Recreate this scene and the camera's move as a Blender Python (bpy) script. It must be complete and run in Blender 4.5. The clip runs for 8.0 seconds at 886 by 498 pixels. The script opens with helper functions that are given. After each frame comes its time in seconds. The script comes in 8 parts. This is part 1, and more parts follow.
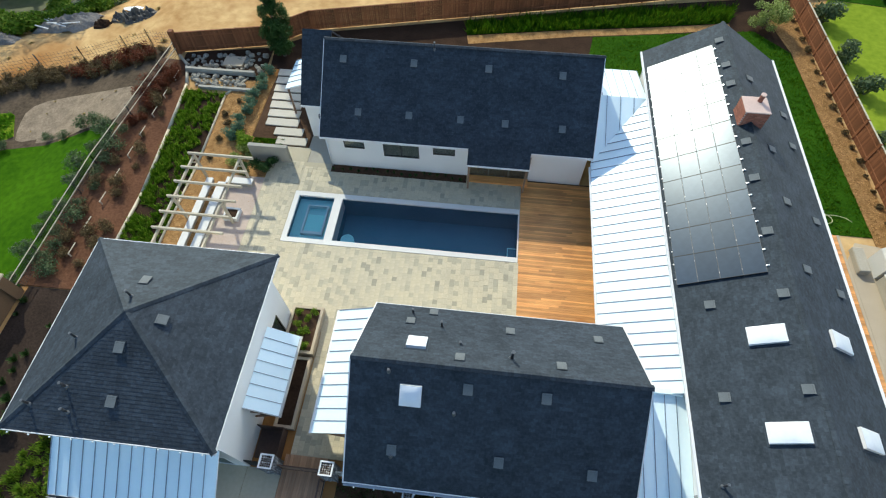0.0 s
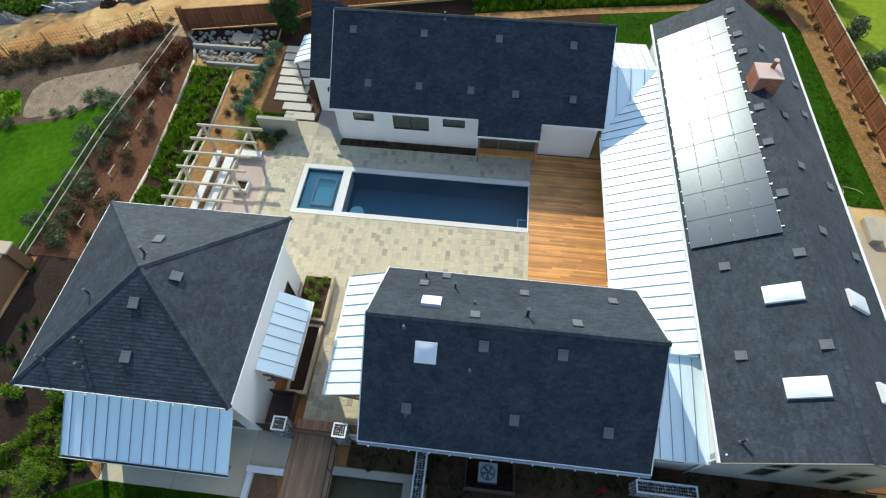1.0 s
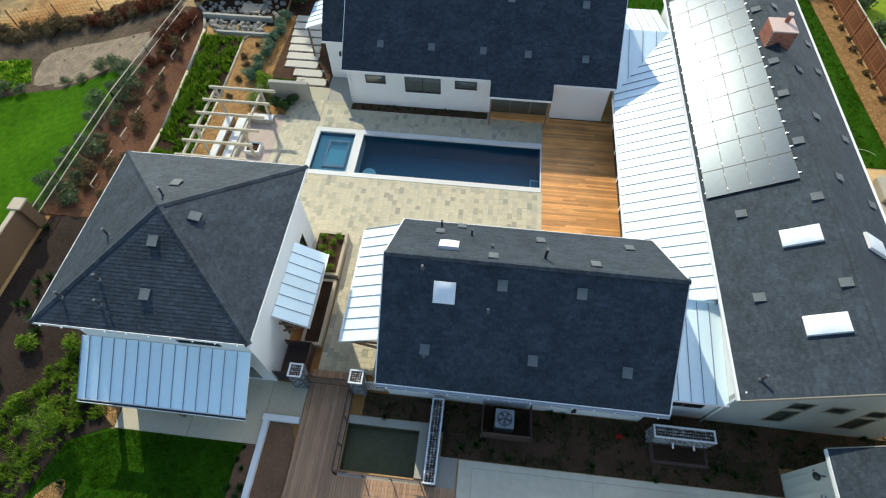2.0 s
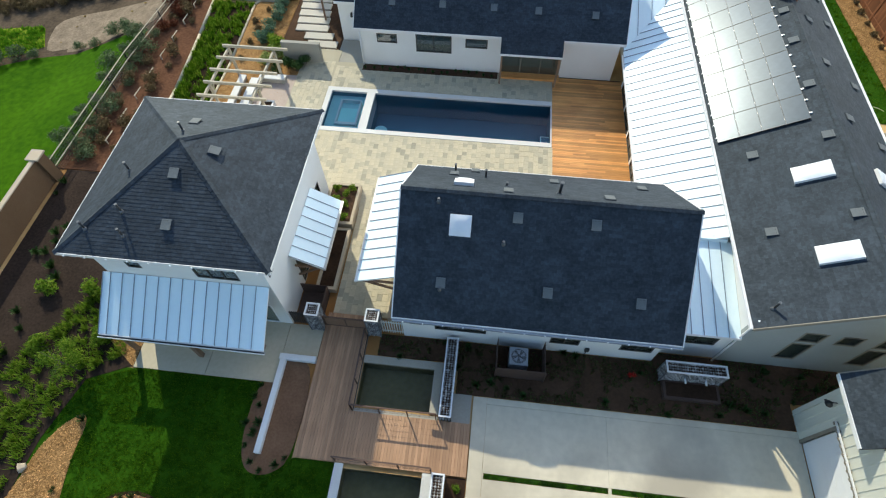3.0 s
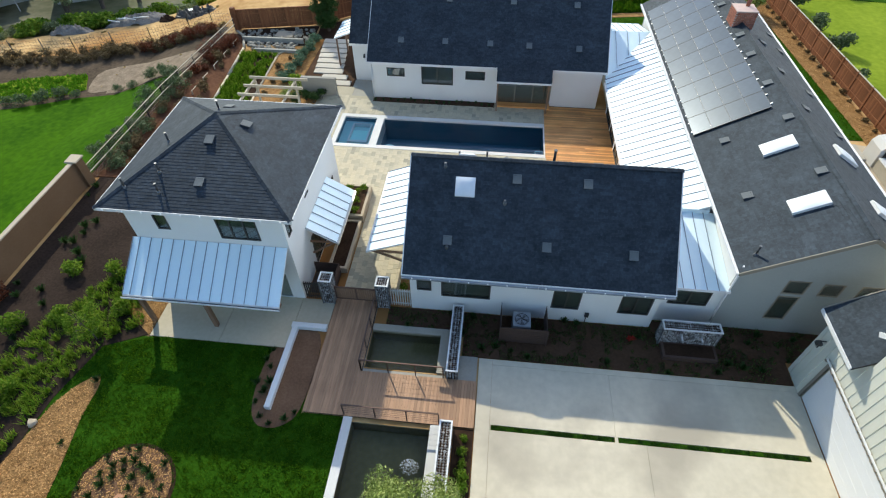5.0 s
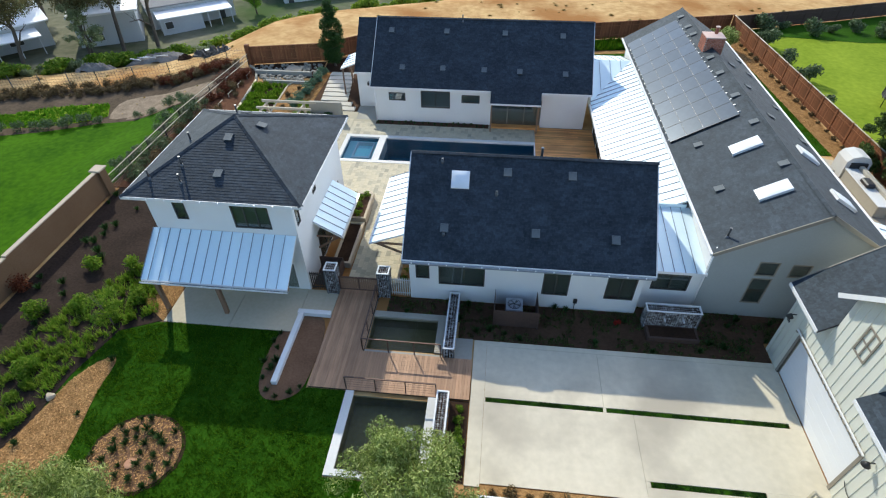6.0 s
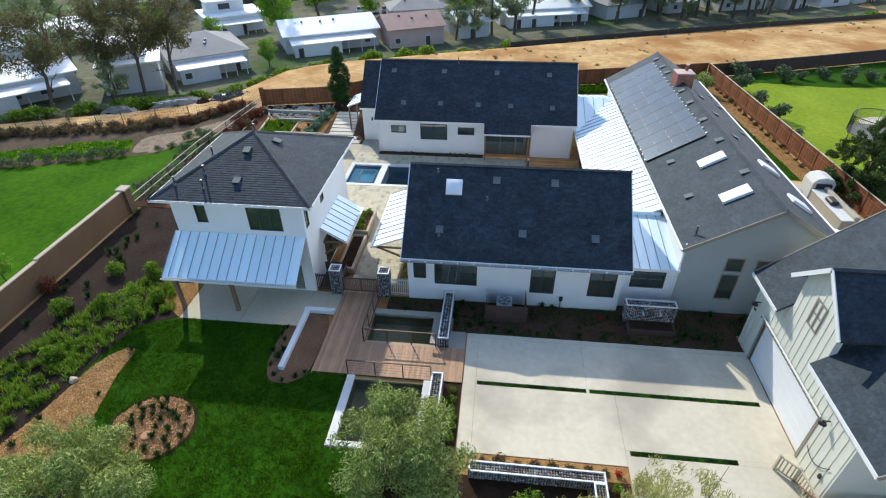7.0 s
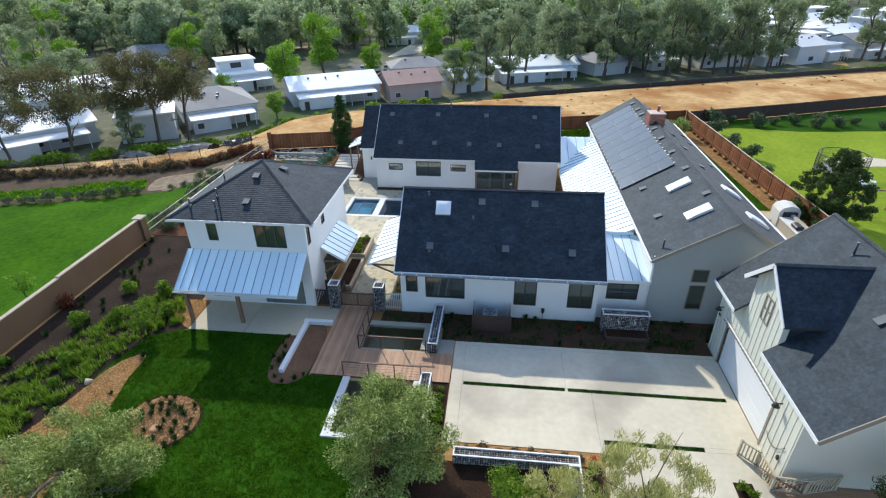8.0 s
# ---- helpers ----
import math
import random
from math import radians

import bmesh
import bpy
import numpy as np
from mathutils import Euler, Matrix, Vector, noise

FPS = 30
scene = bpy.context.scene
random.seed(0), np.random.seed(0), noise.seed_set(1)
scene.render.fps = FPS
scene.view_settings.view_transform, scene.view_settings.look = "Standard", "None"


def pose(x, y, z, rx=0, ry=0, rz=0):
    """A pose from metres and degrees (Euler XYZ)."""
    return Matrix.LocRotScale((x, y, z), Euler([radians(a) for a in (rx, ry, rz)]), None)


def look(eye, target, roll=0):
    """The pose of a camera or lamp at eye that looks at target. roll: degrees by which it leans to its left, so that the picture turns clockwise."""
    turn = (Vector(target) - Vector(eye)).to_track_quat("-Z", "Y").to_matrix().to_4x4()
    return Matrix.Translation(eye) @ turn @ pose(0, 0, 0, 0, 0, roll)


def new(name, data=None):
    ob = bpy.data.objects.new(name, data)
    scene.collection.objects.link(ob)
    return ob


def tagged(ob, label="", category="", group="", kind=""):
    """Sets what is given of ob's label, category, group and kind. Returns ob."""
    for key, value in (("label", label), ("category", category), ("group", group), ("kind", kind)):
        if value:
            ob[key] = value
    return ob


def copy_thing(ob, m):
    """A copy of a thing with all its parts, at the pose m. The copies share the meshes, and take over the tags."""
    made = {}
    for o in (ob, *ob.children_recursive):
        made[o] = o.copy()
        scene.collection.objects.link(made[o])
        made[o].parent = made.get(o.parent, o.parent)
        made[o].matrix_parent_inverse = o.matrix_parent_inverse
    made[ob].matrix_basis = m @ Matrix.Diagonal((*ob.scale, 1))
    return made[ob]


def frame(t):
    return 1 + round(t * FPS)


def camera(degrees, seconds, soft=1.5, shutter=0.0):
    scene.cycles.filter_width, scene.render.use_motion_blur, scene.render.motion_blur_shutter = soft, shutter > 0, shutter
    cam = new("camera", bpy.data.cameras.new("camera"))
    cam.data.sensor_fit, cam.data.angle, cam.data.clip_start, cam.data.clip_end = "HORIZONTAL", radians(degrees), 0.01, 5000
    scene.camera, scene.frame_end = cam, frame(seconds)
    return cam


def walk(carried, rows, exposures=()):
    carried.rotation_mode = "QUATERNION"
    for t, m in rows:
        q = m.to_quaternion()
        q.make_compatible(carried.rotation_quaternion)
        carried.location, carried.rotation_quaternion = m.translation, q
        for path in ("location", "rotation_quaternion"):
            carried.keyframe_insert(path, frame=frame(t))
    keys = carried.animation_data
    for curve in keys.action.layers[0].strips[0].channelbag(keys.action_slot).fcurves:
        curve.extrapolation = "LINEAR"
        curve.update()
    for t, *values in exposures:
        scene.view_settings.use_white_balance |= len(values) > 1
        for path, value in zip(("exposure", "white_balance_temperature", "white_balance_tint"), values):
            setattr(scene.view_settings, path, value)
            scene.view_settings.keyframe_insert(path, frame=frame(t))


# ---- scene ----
cam = camera(80.5, 8.0, soft=1.15)
PATH = [
    (0, (0.354, 1.0, 28.81), (0.225, 2.045, 27.109), -0.7),
    (0.5, (0.109, 0.304, 28.303), (-0.021, 1.351, 26.604), -0.7),
    (1, (-0.141, -0.627, 27.727), (-0.27, 0.419, 26.027), -0.7),
    (1.5, (-0.412, -1.687, 27.077), (-0.541, -0.639, 25.378), -0.7),
    (2.8, (-0.979, -5.077, 25.275), (-1.115, -4.025, 23.58), -1.0),
    (3, (-1.019, -5.599, 25.084), (-1.156, -4.551, 23.386), -1.1),
    (3.5, (-1.164, -7.126, 24.417), (-1.305, -5.996, 22.773), -0.9),
    (4, (-1.163, -8.715, 23.798), (-1.311, -7.484, 22.229), -0.7),
    (4.5, (-0.968, -10.358, 23.208), (-1.124, -9.069, 21.686), -0.8),
    (5, (-0.804, -11.954, 22.72), (-0.96, -10.605, 21.251), -0.6),
    (6.5, (0.071, -17.665, 21.382), (-0.106, -16.109, 20.138), -0.6),
    (7, (0.469, -19.599, 21.023), (0.283, -17.98, 19.865), -0.6),
    (7.5, (0.859, -21.347, 20.784), (0.672, -19.671, 19.71), -0.6),
    (8, (1.555, -23.056, 20.463), (1.353, -21.325, 19.481), -0.8),
]
walk(cam, [(t, look(eye, target, roll)) for t, eye, target, roll in PATH], [(0, 0.58, 6080, 3), (3, 0.61, 6280, 4), (4, 0.62, 6280, 5), (5.5, 0.64, 6000, 7), (8, 0.66, 5800, 9)])

# ---- light ----
world = bpy.data.worlds.new("sky")
scene.world = world
world.use_nodes = True
_nt = world.node_tree
_sky = _nt.nodes.new("ShaderNodeTexSky")
_sky.sky_type = "NISHITA"
_sky.sun_disc = False
_sky.sun_elevation = radians(33.9)
_sky.sun_rotation = radians(29.3)
_sky.air_density, _sky.dust_density = 1.0, 1.2
_nt.links.new(_sky.outputs[0], _nt.nodes["Background"].inputs[0])
_nt.nodes["Background"].inputs[1].default_value = 0.15
sun = new("sun", bpy.data.lights.new("sun", "SUN"))
sun.data.energy, sun.data.angle, sun.data.color = 2.98, radians(0.53), (1.0, 0.90, 0.72)
sun.matrix_world = look((-73, 130, 100), (0, 0, 0))


# ---- materials ----
def nodes_of(name):
    m = bpy.data.materials.new(name)
    m.use_nodes = True
    return m, m.node_tree, m.node_tree.nodes["Principled BSDF"]


def noise_node(nt, scale, detail=4.0, stretch=None):
    tc = nt.nodes.new("ShaderNodeTexCoord")
    n = nt.nodes.new("ShaderNodeTexNoise")
    n.inputs["Scale"].default_value, n.inputs["Detail"].default_value = scale, detail
    if stretch:
        mp = nt.nodes.new("ShaderNodeMapping")
        mp.inputs["Scale"].default_value = stretch
        nt.links.new(tc.outputs["Object"], mp.inputs[0])
        nt.links.new(mp.outputs[0], n.inputs["Vector"])
    else:
        nt.links.new(tc.outputs["Object"], n.inputs["Vector"])
    return n.outputs["Fac"]


def ramp(nt, fac, stops):
    r = nt.nodes.new("ShaderNodeValToRGB")
    el = r.color_ramp.elements
    while len(el) < len(stops):
        el.new(0.5)
    for e, (p, c) in zip(el, stops):
        e.position, e.color = p, (*c, 1)
    nt.links.new(fac, r.inputs[0])
    return r.outputs[0]


def mixed(nt, fac, a, b, mode="MIX"):
    m = nt.nodes.new("ShaderNodeMix")
    m.data_type, m.blend_type = "RGBA", mode
    for sock, v in ((m.inputs[0], fac), (m.inputs[6], a), (m.inputs[7], b)):
        if isinstance(v, (int, float)):
            sock.default_value = v
        elif isinstance(v, tuple):
            sock.default_value = (*v, 1)
        else:
            nt.links.new(v, sock)
    return m.outputs[2]


def surf(name, a, b, big=0.4, fine=12.0, rough=0.8, metal=0.0, bump=0.3, depth=0.01, rand=0.0, each="", stretch=None, spec=0.5, stain=None, spread=(0.52, 0.68)):
    """A surface whose colour runs between a and b at two scales, with relief and, piece by piece, a change of brightness."""
    m, nt, p = nodes_of(name)
    n1, n2 = noise_node(nt, big, 5.0), noise_node(nt, fine, 6.0, stretch)
    c1 = ramp(nt, n1, [(0.3, a), (0.7, b)])
    c2 = ramp(nt, n2, [(0.3, a), (0.7, b)])
    col = mixed(nt, 0.5, c1, c2)
    if stain:
        f = ramp(nt, noise_node(nt, big * 0.35, 7.0), [(spread[0], (0, 0, 0)), (spread[1], (1, 1, 1))])
        col = mixed(nt, f, col, stain)
    if rand:
        if each == "object":
            r = nt.nodes.new("ShaderNodeObjectInfo").outputs["Random"]
        else:
            r = nt.nodes.new("ShaderNodeNewGeometry").outputs["Random Per Island"]
        k = ramp(nt, r, [(0.0, (1 - rand,) * 3), (1.0, (1 + rand,) * 3)])
        col = mixed(nt, 1.0, col, k, "MULTIPLY")
    nt.links.new(col, p.inputs["Base Color"])
    p.inputs["Roughness"].default_value, p.inputs["Metallic"].default_value = rough, metal
    p.inputs["Specular IOR Level"].default_value = spec
    if bump:
        bn = nt.nodes.new("ShaderNodeBump")
        bn.inputs["Strength"].default_value, bn.inputs["Distance"].default_value = bump, depth
        nt.links.new(n2, bn.inputs["Height"])
        nt.links.new(bn.outputs[0], p.inputs["Normal"])
    return m


def leafy(name, stops, rough=0.55, through_light=0.25):
    m, nt, p = nodes_of(name)
    r = nt.nodes.new("ShaderNodeNewGeometry").outputs["Random Per Island"]
    c = mixed(nt, 0.35, ramp(nt, r, stops), ramp(nt, noise_node(nt, 0.7), stops))
    nt.links.new(c, p.inputs["Base Color"])
    p.inputs["Roughness"].default_value = rough
    p.inputs["Specular IOR Level"].default_value = 0.1
    tr = nt.nodes.new("ShaderNodeBsdfTranslucent")
    nt.links.new(c, tr.inputs[0])
    mx = nt.nodes.new("ShaderNodeMixShader")
    mx.inputs[0].default_value = through_light
    nt.links.new(p.outputs[0], mx.inputs[1])
    nt.links.new(tr.outputs[0], mx.inputs[2])
    nt.links.new(mx.outputs[0], nt.nodes["Material Output"].inputs[0])
    return m


def glassy(name, tint, rough=0.02, clear=0.75):
    m, nt, p = nodes_of(name)
    t = nt.nodes.new("ShaderNodeBsdfTransparent")
    t.inputs[0].default_value = (*[c * clear for c in tint], 1)
    g = nt.nodes.new("ShaderNodeBsdfGlossy")
    g.inputs["Roughness"].default_value = rough
    mx = nt.nodes.new("ShaderNodeMixShader")
    mx.inputs[0].default_value = 0.15
    nt.links.new(t.outputs[0], mx.inputs[1])
    nt.links.new(g.outputs[0], mx.inputs[2])
    nt.links.new(mx.outputs[0], nt.nodes["Material Output"].inputs[0])
    return m


def watery(name, colour, rough=0.03, wave=0.15, scale=1.5, clear=0.55):
    m, nt, p = nodes_of(name)
    t = nt.nodes.new("ShaderNodeBsdfTransparent")
    t.inputs[0].default_value = (*[c * clear for c in colour], 1)
    g = nt.nodes.new("ShaderNodeBsdfGlossy")
    g.inputs["Roughness"].default_value = rough
    bn = nt.nodes.new("ShaderNodeBump")
    bn.inputs["Strength"].default_value, bn.inputs["Distance"].default_value = wave, 0.03
    nt.links.new(noise_node(nt, scale, 3.0), bn.inputs["Height"])
    nt.links.new(bn.outputs[0], g.inputs["Normal"])
    f = nt.nodes.new("ShaderNodeFresnel")
    f.inputs[0].default_value = 1.33
    mx = nt.nodes.new("ShaderNodeMixShader")
    nt.links.new(f.outputs[0], mx.inputs[0])
    nt.links.new(t.outputs[0], mx.inputs[1])
    nt.links.new(g.outputs[0], mx.inputs[2])
    nt.links.new(mx.outputs[0], nt.nodes["Material Output"].inputs[0])
    return m


M_STUCCO = surf("white_stucco", (0.74, 0.74, 0.72), (0.84, 0.84, 0.82), 0.5, 40, 0.9, bump=0.25, depth=0.006, spec=0.2)
M_GREYSAGE = surf("grey_sage_stucco", (0.30, 0.325, 0.315), (0.375, 0.40, 0.39), 0.4, 25, 0.85, bump=0.15)
M_SAGE = surf("sage_siding", (0.63, 0.63, 0.54), (0.71, 0.71, 0.61), 0.4, 25, 0.75, bump=0.15, stretch=(1, 1, 0.1))
M_SHINGLE = surf("charcoal_shingle", (0.0094, 0.0113, 0.0162), (0.043, 0.0525, 0.067), 0.9, 8, 0.74, bump=0.9, depth=0.012, rand=0.27, spec=0.5)
M_SHINGLE.node_tree.nodes["Principled BSDF"].inputs["Specular Tint"].default_value = (0.72, 0.90, 1.0, 1)
M_ROOFDECK = surf("roof_underlay", (0.03, 0.03, 0.033), (0.05, 0.05, 0.055), rough=0.9)
# Pale cyan puts the reflected sky into a nearly unmetallic base.
M_METAL = surf("zinc_standing_seam", (0.76, 0.91, 0.97), (0.82, 0.95, 0.99), 0.35, 6, 0.42, metal=0.05, bump=0.06, depth=0.01, rand=0.05, each="object")
M_TRIM = surf("white_trim", (0.74, 0.74, 0.73), (0.82, 0.82, 0.81), 0.8, 20, 0.6, bump=0.05)
M_DARKFRAME = surf("bronze_window_frame", (0.05, 0.05, 0.045), (0.08, 0.075, 0.065), rough=0.5, bump=0.05)
M_TANFRAME = surf("tan_window_trim", (0.22, 0.19, 0.15), (0.30, 0.27, 0.21), rough=0.6, bump=0.1)
M_GLASS = glassy("window_glass", (0.78, 0.82, 0.80), 0.03, 0.9)
# Plaster made pale to lighten the windows from outside.
M_ROOM = surf("pale_room_plaster", (0.46, 0.48, 0.43), (0.56, 0.57, 0.51), rough=0.9)
M_SKYLIGHT = surf("milky_skylight_dome", (0.72, 0.76, 0.80), (0.80, 0.83, 0.86), 1.0, 4, 0.35, bump=0.03)
M_VENT = surf("galvanised_vent", (0.10, 0.11, 0.118), (0.15, 0.16, 0.168), 2, 20, 0.42, metal=0.35, bump=0.1)
M_HOOD = surf("painted_vent_hood", (0.115, 0.128, 0.132), (0.16, 0.178, 0.182), 2, 20, 0.6, bump=0.08, spec=0.15)
M_PIPE = surf("black_vent_pipe", (0.02, 0.02, 0.022), (0.05, 0.05, 0.05), rough=0.5)
M_PV = surf("solar_glass", (0.020, 0.034, 0.058), (0.034, 0.052, 0.082), 0.8, 3, 0.28, metal=0.0, bump=0.01, depth=0.002, rand=0.25, each="object", spec=0.40)
M_PV.node_tree.nodes["Principled BSDF"].inputs["Specular Tint"].default_value = (0.72, 0.86, 1.0, 1)
# Darker than the pans: shade along the seams put into the colour.
M_SEAM = surf("shade_dark_zinc_seam", (0.24, 0.28, 0.33), (0.34, 0.38, 0.43), 0.5, 6, 0.5, metal=0.5, bump=0.05)
M_PVLIGHT = surf("grey_panel_frame", (0.06, 0.068, 0.08), (0.11, 0.12, 0.135), 2, 20, 0.5, metal=0.6, bump=0.03)
M_PVFRAME = surf("dark_panel_frame", (0.02, 0.022, 0.025), (0.04, 0.042, 0.045), 2, 20, 0.45, metal=0.6, bump=0.03)
M_ALU = surf("aluminium", (0.6, 0.62, 0.64), (0.72, 0.73, 0.74), 2, 20, 0.35, metal=0.9, bump=0.05)
M_BRICK = surf("red_brick", (0.28, 0.10, 0.065), (0.40, 0.17, 0.11), 1.5, 20, 0.9, bump=0.4, rand=0.25, each="object")
M_MORTAR = surf("grey_mortar", (0.42, 0.38, 0.34), (0.5, 0.46, 0.42), rough=0.95)
def paver_surf(name, each):
    """Travertine whose stones are mostly pale, some greyer and some dark."""
    m = surf(name, (0.46, 0.41, 0.29), (0.60, 0.54, 0.39), 0.7, 9, 0.8, bump=0.35, depth=0.006)
    nt, p = m.node_tree, m.node_tree.nodes["Principled BSDF"]
    r = nt.nodes.new("ShaderNodeObjectInfo").outputs["Random"] if each == "object" else nt.nodes.new("ShaderNodeNewGeometry").outputs["Random Per Island"]
    tone = ramp(nt, r, [(0.0, (1.06, 1.04, 1.0)), (0.55, (0.99, 0.98, 0.97)), (0.76, (0.91, 0.91, 0.91)), (0.9, (0.78, 0.79, 0.80)), (1.0, (0.62, 0.64, 0.66))])
    col = mixed(nt, 1.0, p.inputs["Base Color"].links[0].from_socket, tone, "MULTIPLY")
    nt.links.new(col, p.inputs["Base Color"])
    return m


M_PAVER = paver_surf("travertine_paver", "object")
M_PAVER_J = paver_surf("travertine_paver_far", "island")
M_GROUT = surf("sand_joint", (0.42, 0.37, 0.26), (0.50, 0.45, 0.33), rough=0.95)
M_COPING = surf("pale_coping_stone", (0.62, 0.61, 0.57), (0.72, 0.71, 0.67), 0.6, 15, 0.75, bump=0.2)
M_TEAK = surf("oiled_deck_board", (0.48, 0.20, 0.052), (0.76, 0.385, 0.125), 0.6, 9, 0.55, bump=0.25, rand=0.28, each="object", stretch=(0.12, 1.6, 1))
M_ENTRY = surf("weathered_deck_board", (0.30, 0.165, 0.088), (0.50, 0.30, 0.17), 0.6, 9, 0.65, bump=0.3, rand=0.2, each="object", stretch=(1.6, 0.12, 1))
M_JOIST = surf("dark_joist", (0.05, 0.035, 0.025), (0.08, 0.05, 0.035), rough=0.9)
M_CONC = surf("broom_concrete", (0.59, 0.53, 0.40), (0.73, 0.66, 0.51), 0.5, 3, 0.9, bump=0.2, depth=0.005, stain=(0.45, 0.40, 0.31), spec=0.2)
M_CONC2 = surf("smooth_concrete", (0.33, 0.31, 0.26), (0.42, 0.40, 0.34), 0.5, 14, 0.85, bump=0.2, depth=0.005, spec=0.2)
M_WHITEWALL = surf("white_garden_wall", (0.70, 0.70, 0.68), (0.80, 0.80, 0.78), 0.7, 20, 0.85, bump=0.15)
M_TANWALL = surf("tan_stucco_wall", (0.145, 0.088, 0.047), (0.205, 0.13, 0.075), 0.5, 20, 0.9, bump=0.25, spec=0.2)
M_CAP = surf("tan_wall_cap", (0.42, 0.34, 0.24), (0.52, 0.44, 0.32), 0.7, 20, 0.85, bump=0.2)
M_FENCE = surf("redwood_fence_board", (0.15, 0.058, 0.026), (0.275, 0.115, 0.052), 0.8, 8, 0.75, bump=0.3, rand=0.25, stretch=(1.5, 1.5, 0.12), spec=0.2)
M_WOODPALE = surf("pale_pergola_timber", (0.44, 0.38, 0.27), (0.56, 0.50, 0.38), 0.8, 9, 0.75, bump=0.2)
M_WOODDARK = surf("brown_post_timber", (0.20, 0.12, 0.075), (0.28, 0.175, 0.11), 0.8, 9, 0.7, bump=0.2)
M_STEEL = surf("rusted_rail_steel", (0.10, 0.06, 0.045), (0.16, 0.10, 0.075), 2, 20, 0.6, metal=0.4, bump=0.1)
M_BLACK = surf("black_steel", (0.02, 0.02, 0.02), (0.04, 0.04, 0.038), rough=0.5)
M_STONE = surf("gabion_stone", (0.16, 0.155, 0.15), (0.42, 0.41, 0.39), 2.0, 9, 0.9, bump=0.4, rand=0.55)
M_ROCK = surf("river_rock", (0.12, 0.112, 0.09), (0.32, 0.295, 0.235), 1.5, 8, 0.9, bump=0.3, rand=0.35)
M_POOLWALL = surf("blue_pool_plaster", (0.060, 0.185, 0.25), (0.09, 0.24, 0.31), 0.6, 10, 0.7, bump=0.1)
M_SPAFLOOR = surf("turquoise_spa_plaster", (0.42, 0.84, 0.82), (0.50, 0.90, 0.88), 0.8, 10, 0.7, bump=0.1)
M_WATER = watery("pool_water", (0.84, 0.95, 0.98), 0.02, 0.05, 1.2, 1.0)
M_SPAWATER = watery("spa_water", (0.88, 0.98, 0.98), 0.04, 0.3, 3.0, 1.0)
M_POND = watery("pond_water", (0.86, 0.86, 0.70), 0.03, 0.25, 2.0, 1.0)
M_PONDBED = surf("pond_bed", (0.17, 0.16, 0.10), (0.27, 0.25, 0.16), 0.6, 4, 0.9)
M_GROUND = surf("dry_earth", (0.37, 0.205, 0.075), (0.70, 0.49, 0.23), 0.3, 1.1, 0.95, bump=0.8, depth=0.09, stain=(0.34, 0.165, 0.055), spec=0.04, spread=(0.44, 0.62))
# Tone lowered: the trees' shade on the valley floor put into its colour.
M_SCRUBLAND = surf("scrubby_ground", (0.08, 0.09, 0.05), (0.22, 0.21, 0.145), 0.14, 0.8, 0.95, bump=0.5, depth=0.08, stain=(0.06, 0.10, 0.03), spec=0.04)
M_MULCH = surf("bark_mulch", (0.17, 0.085, 0.028), (0.54, 0.32, 0.13), 2.2, 14, 0.95, bump=1.0, depth=0.04, spec=0.04)
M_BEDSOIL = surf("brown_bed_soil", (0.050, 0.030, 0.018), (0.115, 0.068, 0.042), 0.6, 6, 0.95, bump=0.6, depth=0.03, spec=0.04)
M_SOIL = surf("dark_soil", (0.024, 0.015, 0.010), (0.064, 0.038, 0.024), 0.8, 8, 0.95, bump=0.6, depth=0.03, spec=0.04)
M_REDSOIL = surf("red_brown_mulch", (0.074, 0.036, 0.020), (0.18, 0.088, 0.050), 0.6, 6, 0.95, bump=0.7, depth=0.04, spec=0.04)
M_GRAVEL = surf("grey_gravel", (0.15, 0.115, 0.08), (0.36, 0.285, 0.20), 1.3, 7, 0.95, bump=0.6, depth=0.02, spec=0.04)
M_TURF3 = surf("yellow_green_turf", (0.13, 0.20, 0.010), (0.27, 0.345, 0.028), 0.16, 2, 0.95, bump=0.6, depth=0.04, spec=0.04)
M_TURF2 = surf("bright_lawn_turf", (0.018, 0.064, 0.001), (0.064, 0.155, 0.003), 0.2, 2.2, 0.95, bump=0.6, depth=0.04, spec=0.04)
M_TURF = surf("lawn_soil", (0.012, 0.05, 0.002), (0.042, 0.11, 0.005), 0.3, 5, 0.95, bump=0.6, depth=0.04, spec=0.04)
M_GRASS = leafy("lawn_grass", [(0.0, (0.018, 0.07, 0.002)), (0.5, (0.052, 0.14, 0.004)), (1.0, (0.15, 0.235, 0.010))], 0.85, 0.45)
M_BRIGHT = leafy("bright_meadow_grass", [(0.0, (0.055, 0.17, 0.005)), (1.0, (0.15, 0.30, 0.015))], 0.85, 0.35)
M_BARK = surf("grey_bark", (0.07, 0.055, 0.043), (0.16, 0.13, 0.10), 2, 9, 0.9, bump=0.5, stretch=(1, 1, 0.2))
M_OLIVE = leafy("olive_leaf", [(0.0, (0.06, 0.10, 0.02)), (0.6, (0.31, 0.39, 0.10)), (1.0, (0.76, 0.79, 0.32))], 0.45, 0.36)
M_WILLOW = leafy("willow_leaf", [(0.0, (0.22, 0.24, 0.05)), (1.0, (0.66, 0.64, 0.28))], 0.6, 0.5)
# Grove and eucalyptus leaves are paled: distance haze put into their colours.
M_GROVE = leafy("haze_paled_grove_leaf", [(0.0, (0.20, 0.26, 0.14)), (0.6, (0.37, 0.44, 0.24)), (1.0, (0.56, 0.62, 0.36))], 0.6, 0.5)
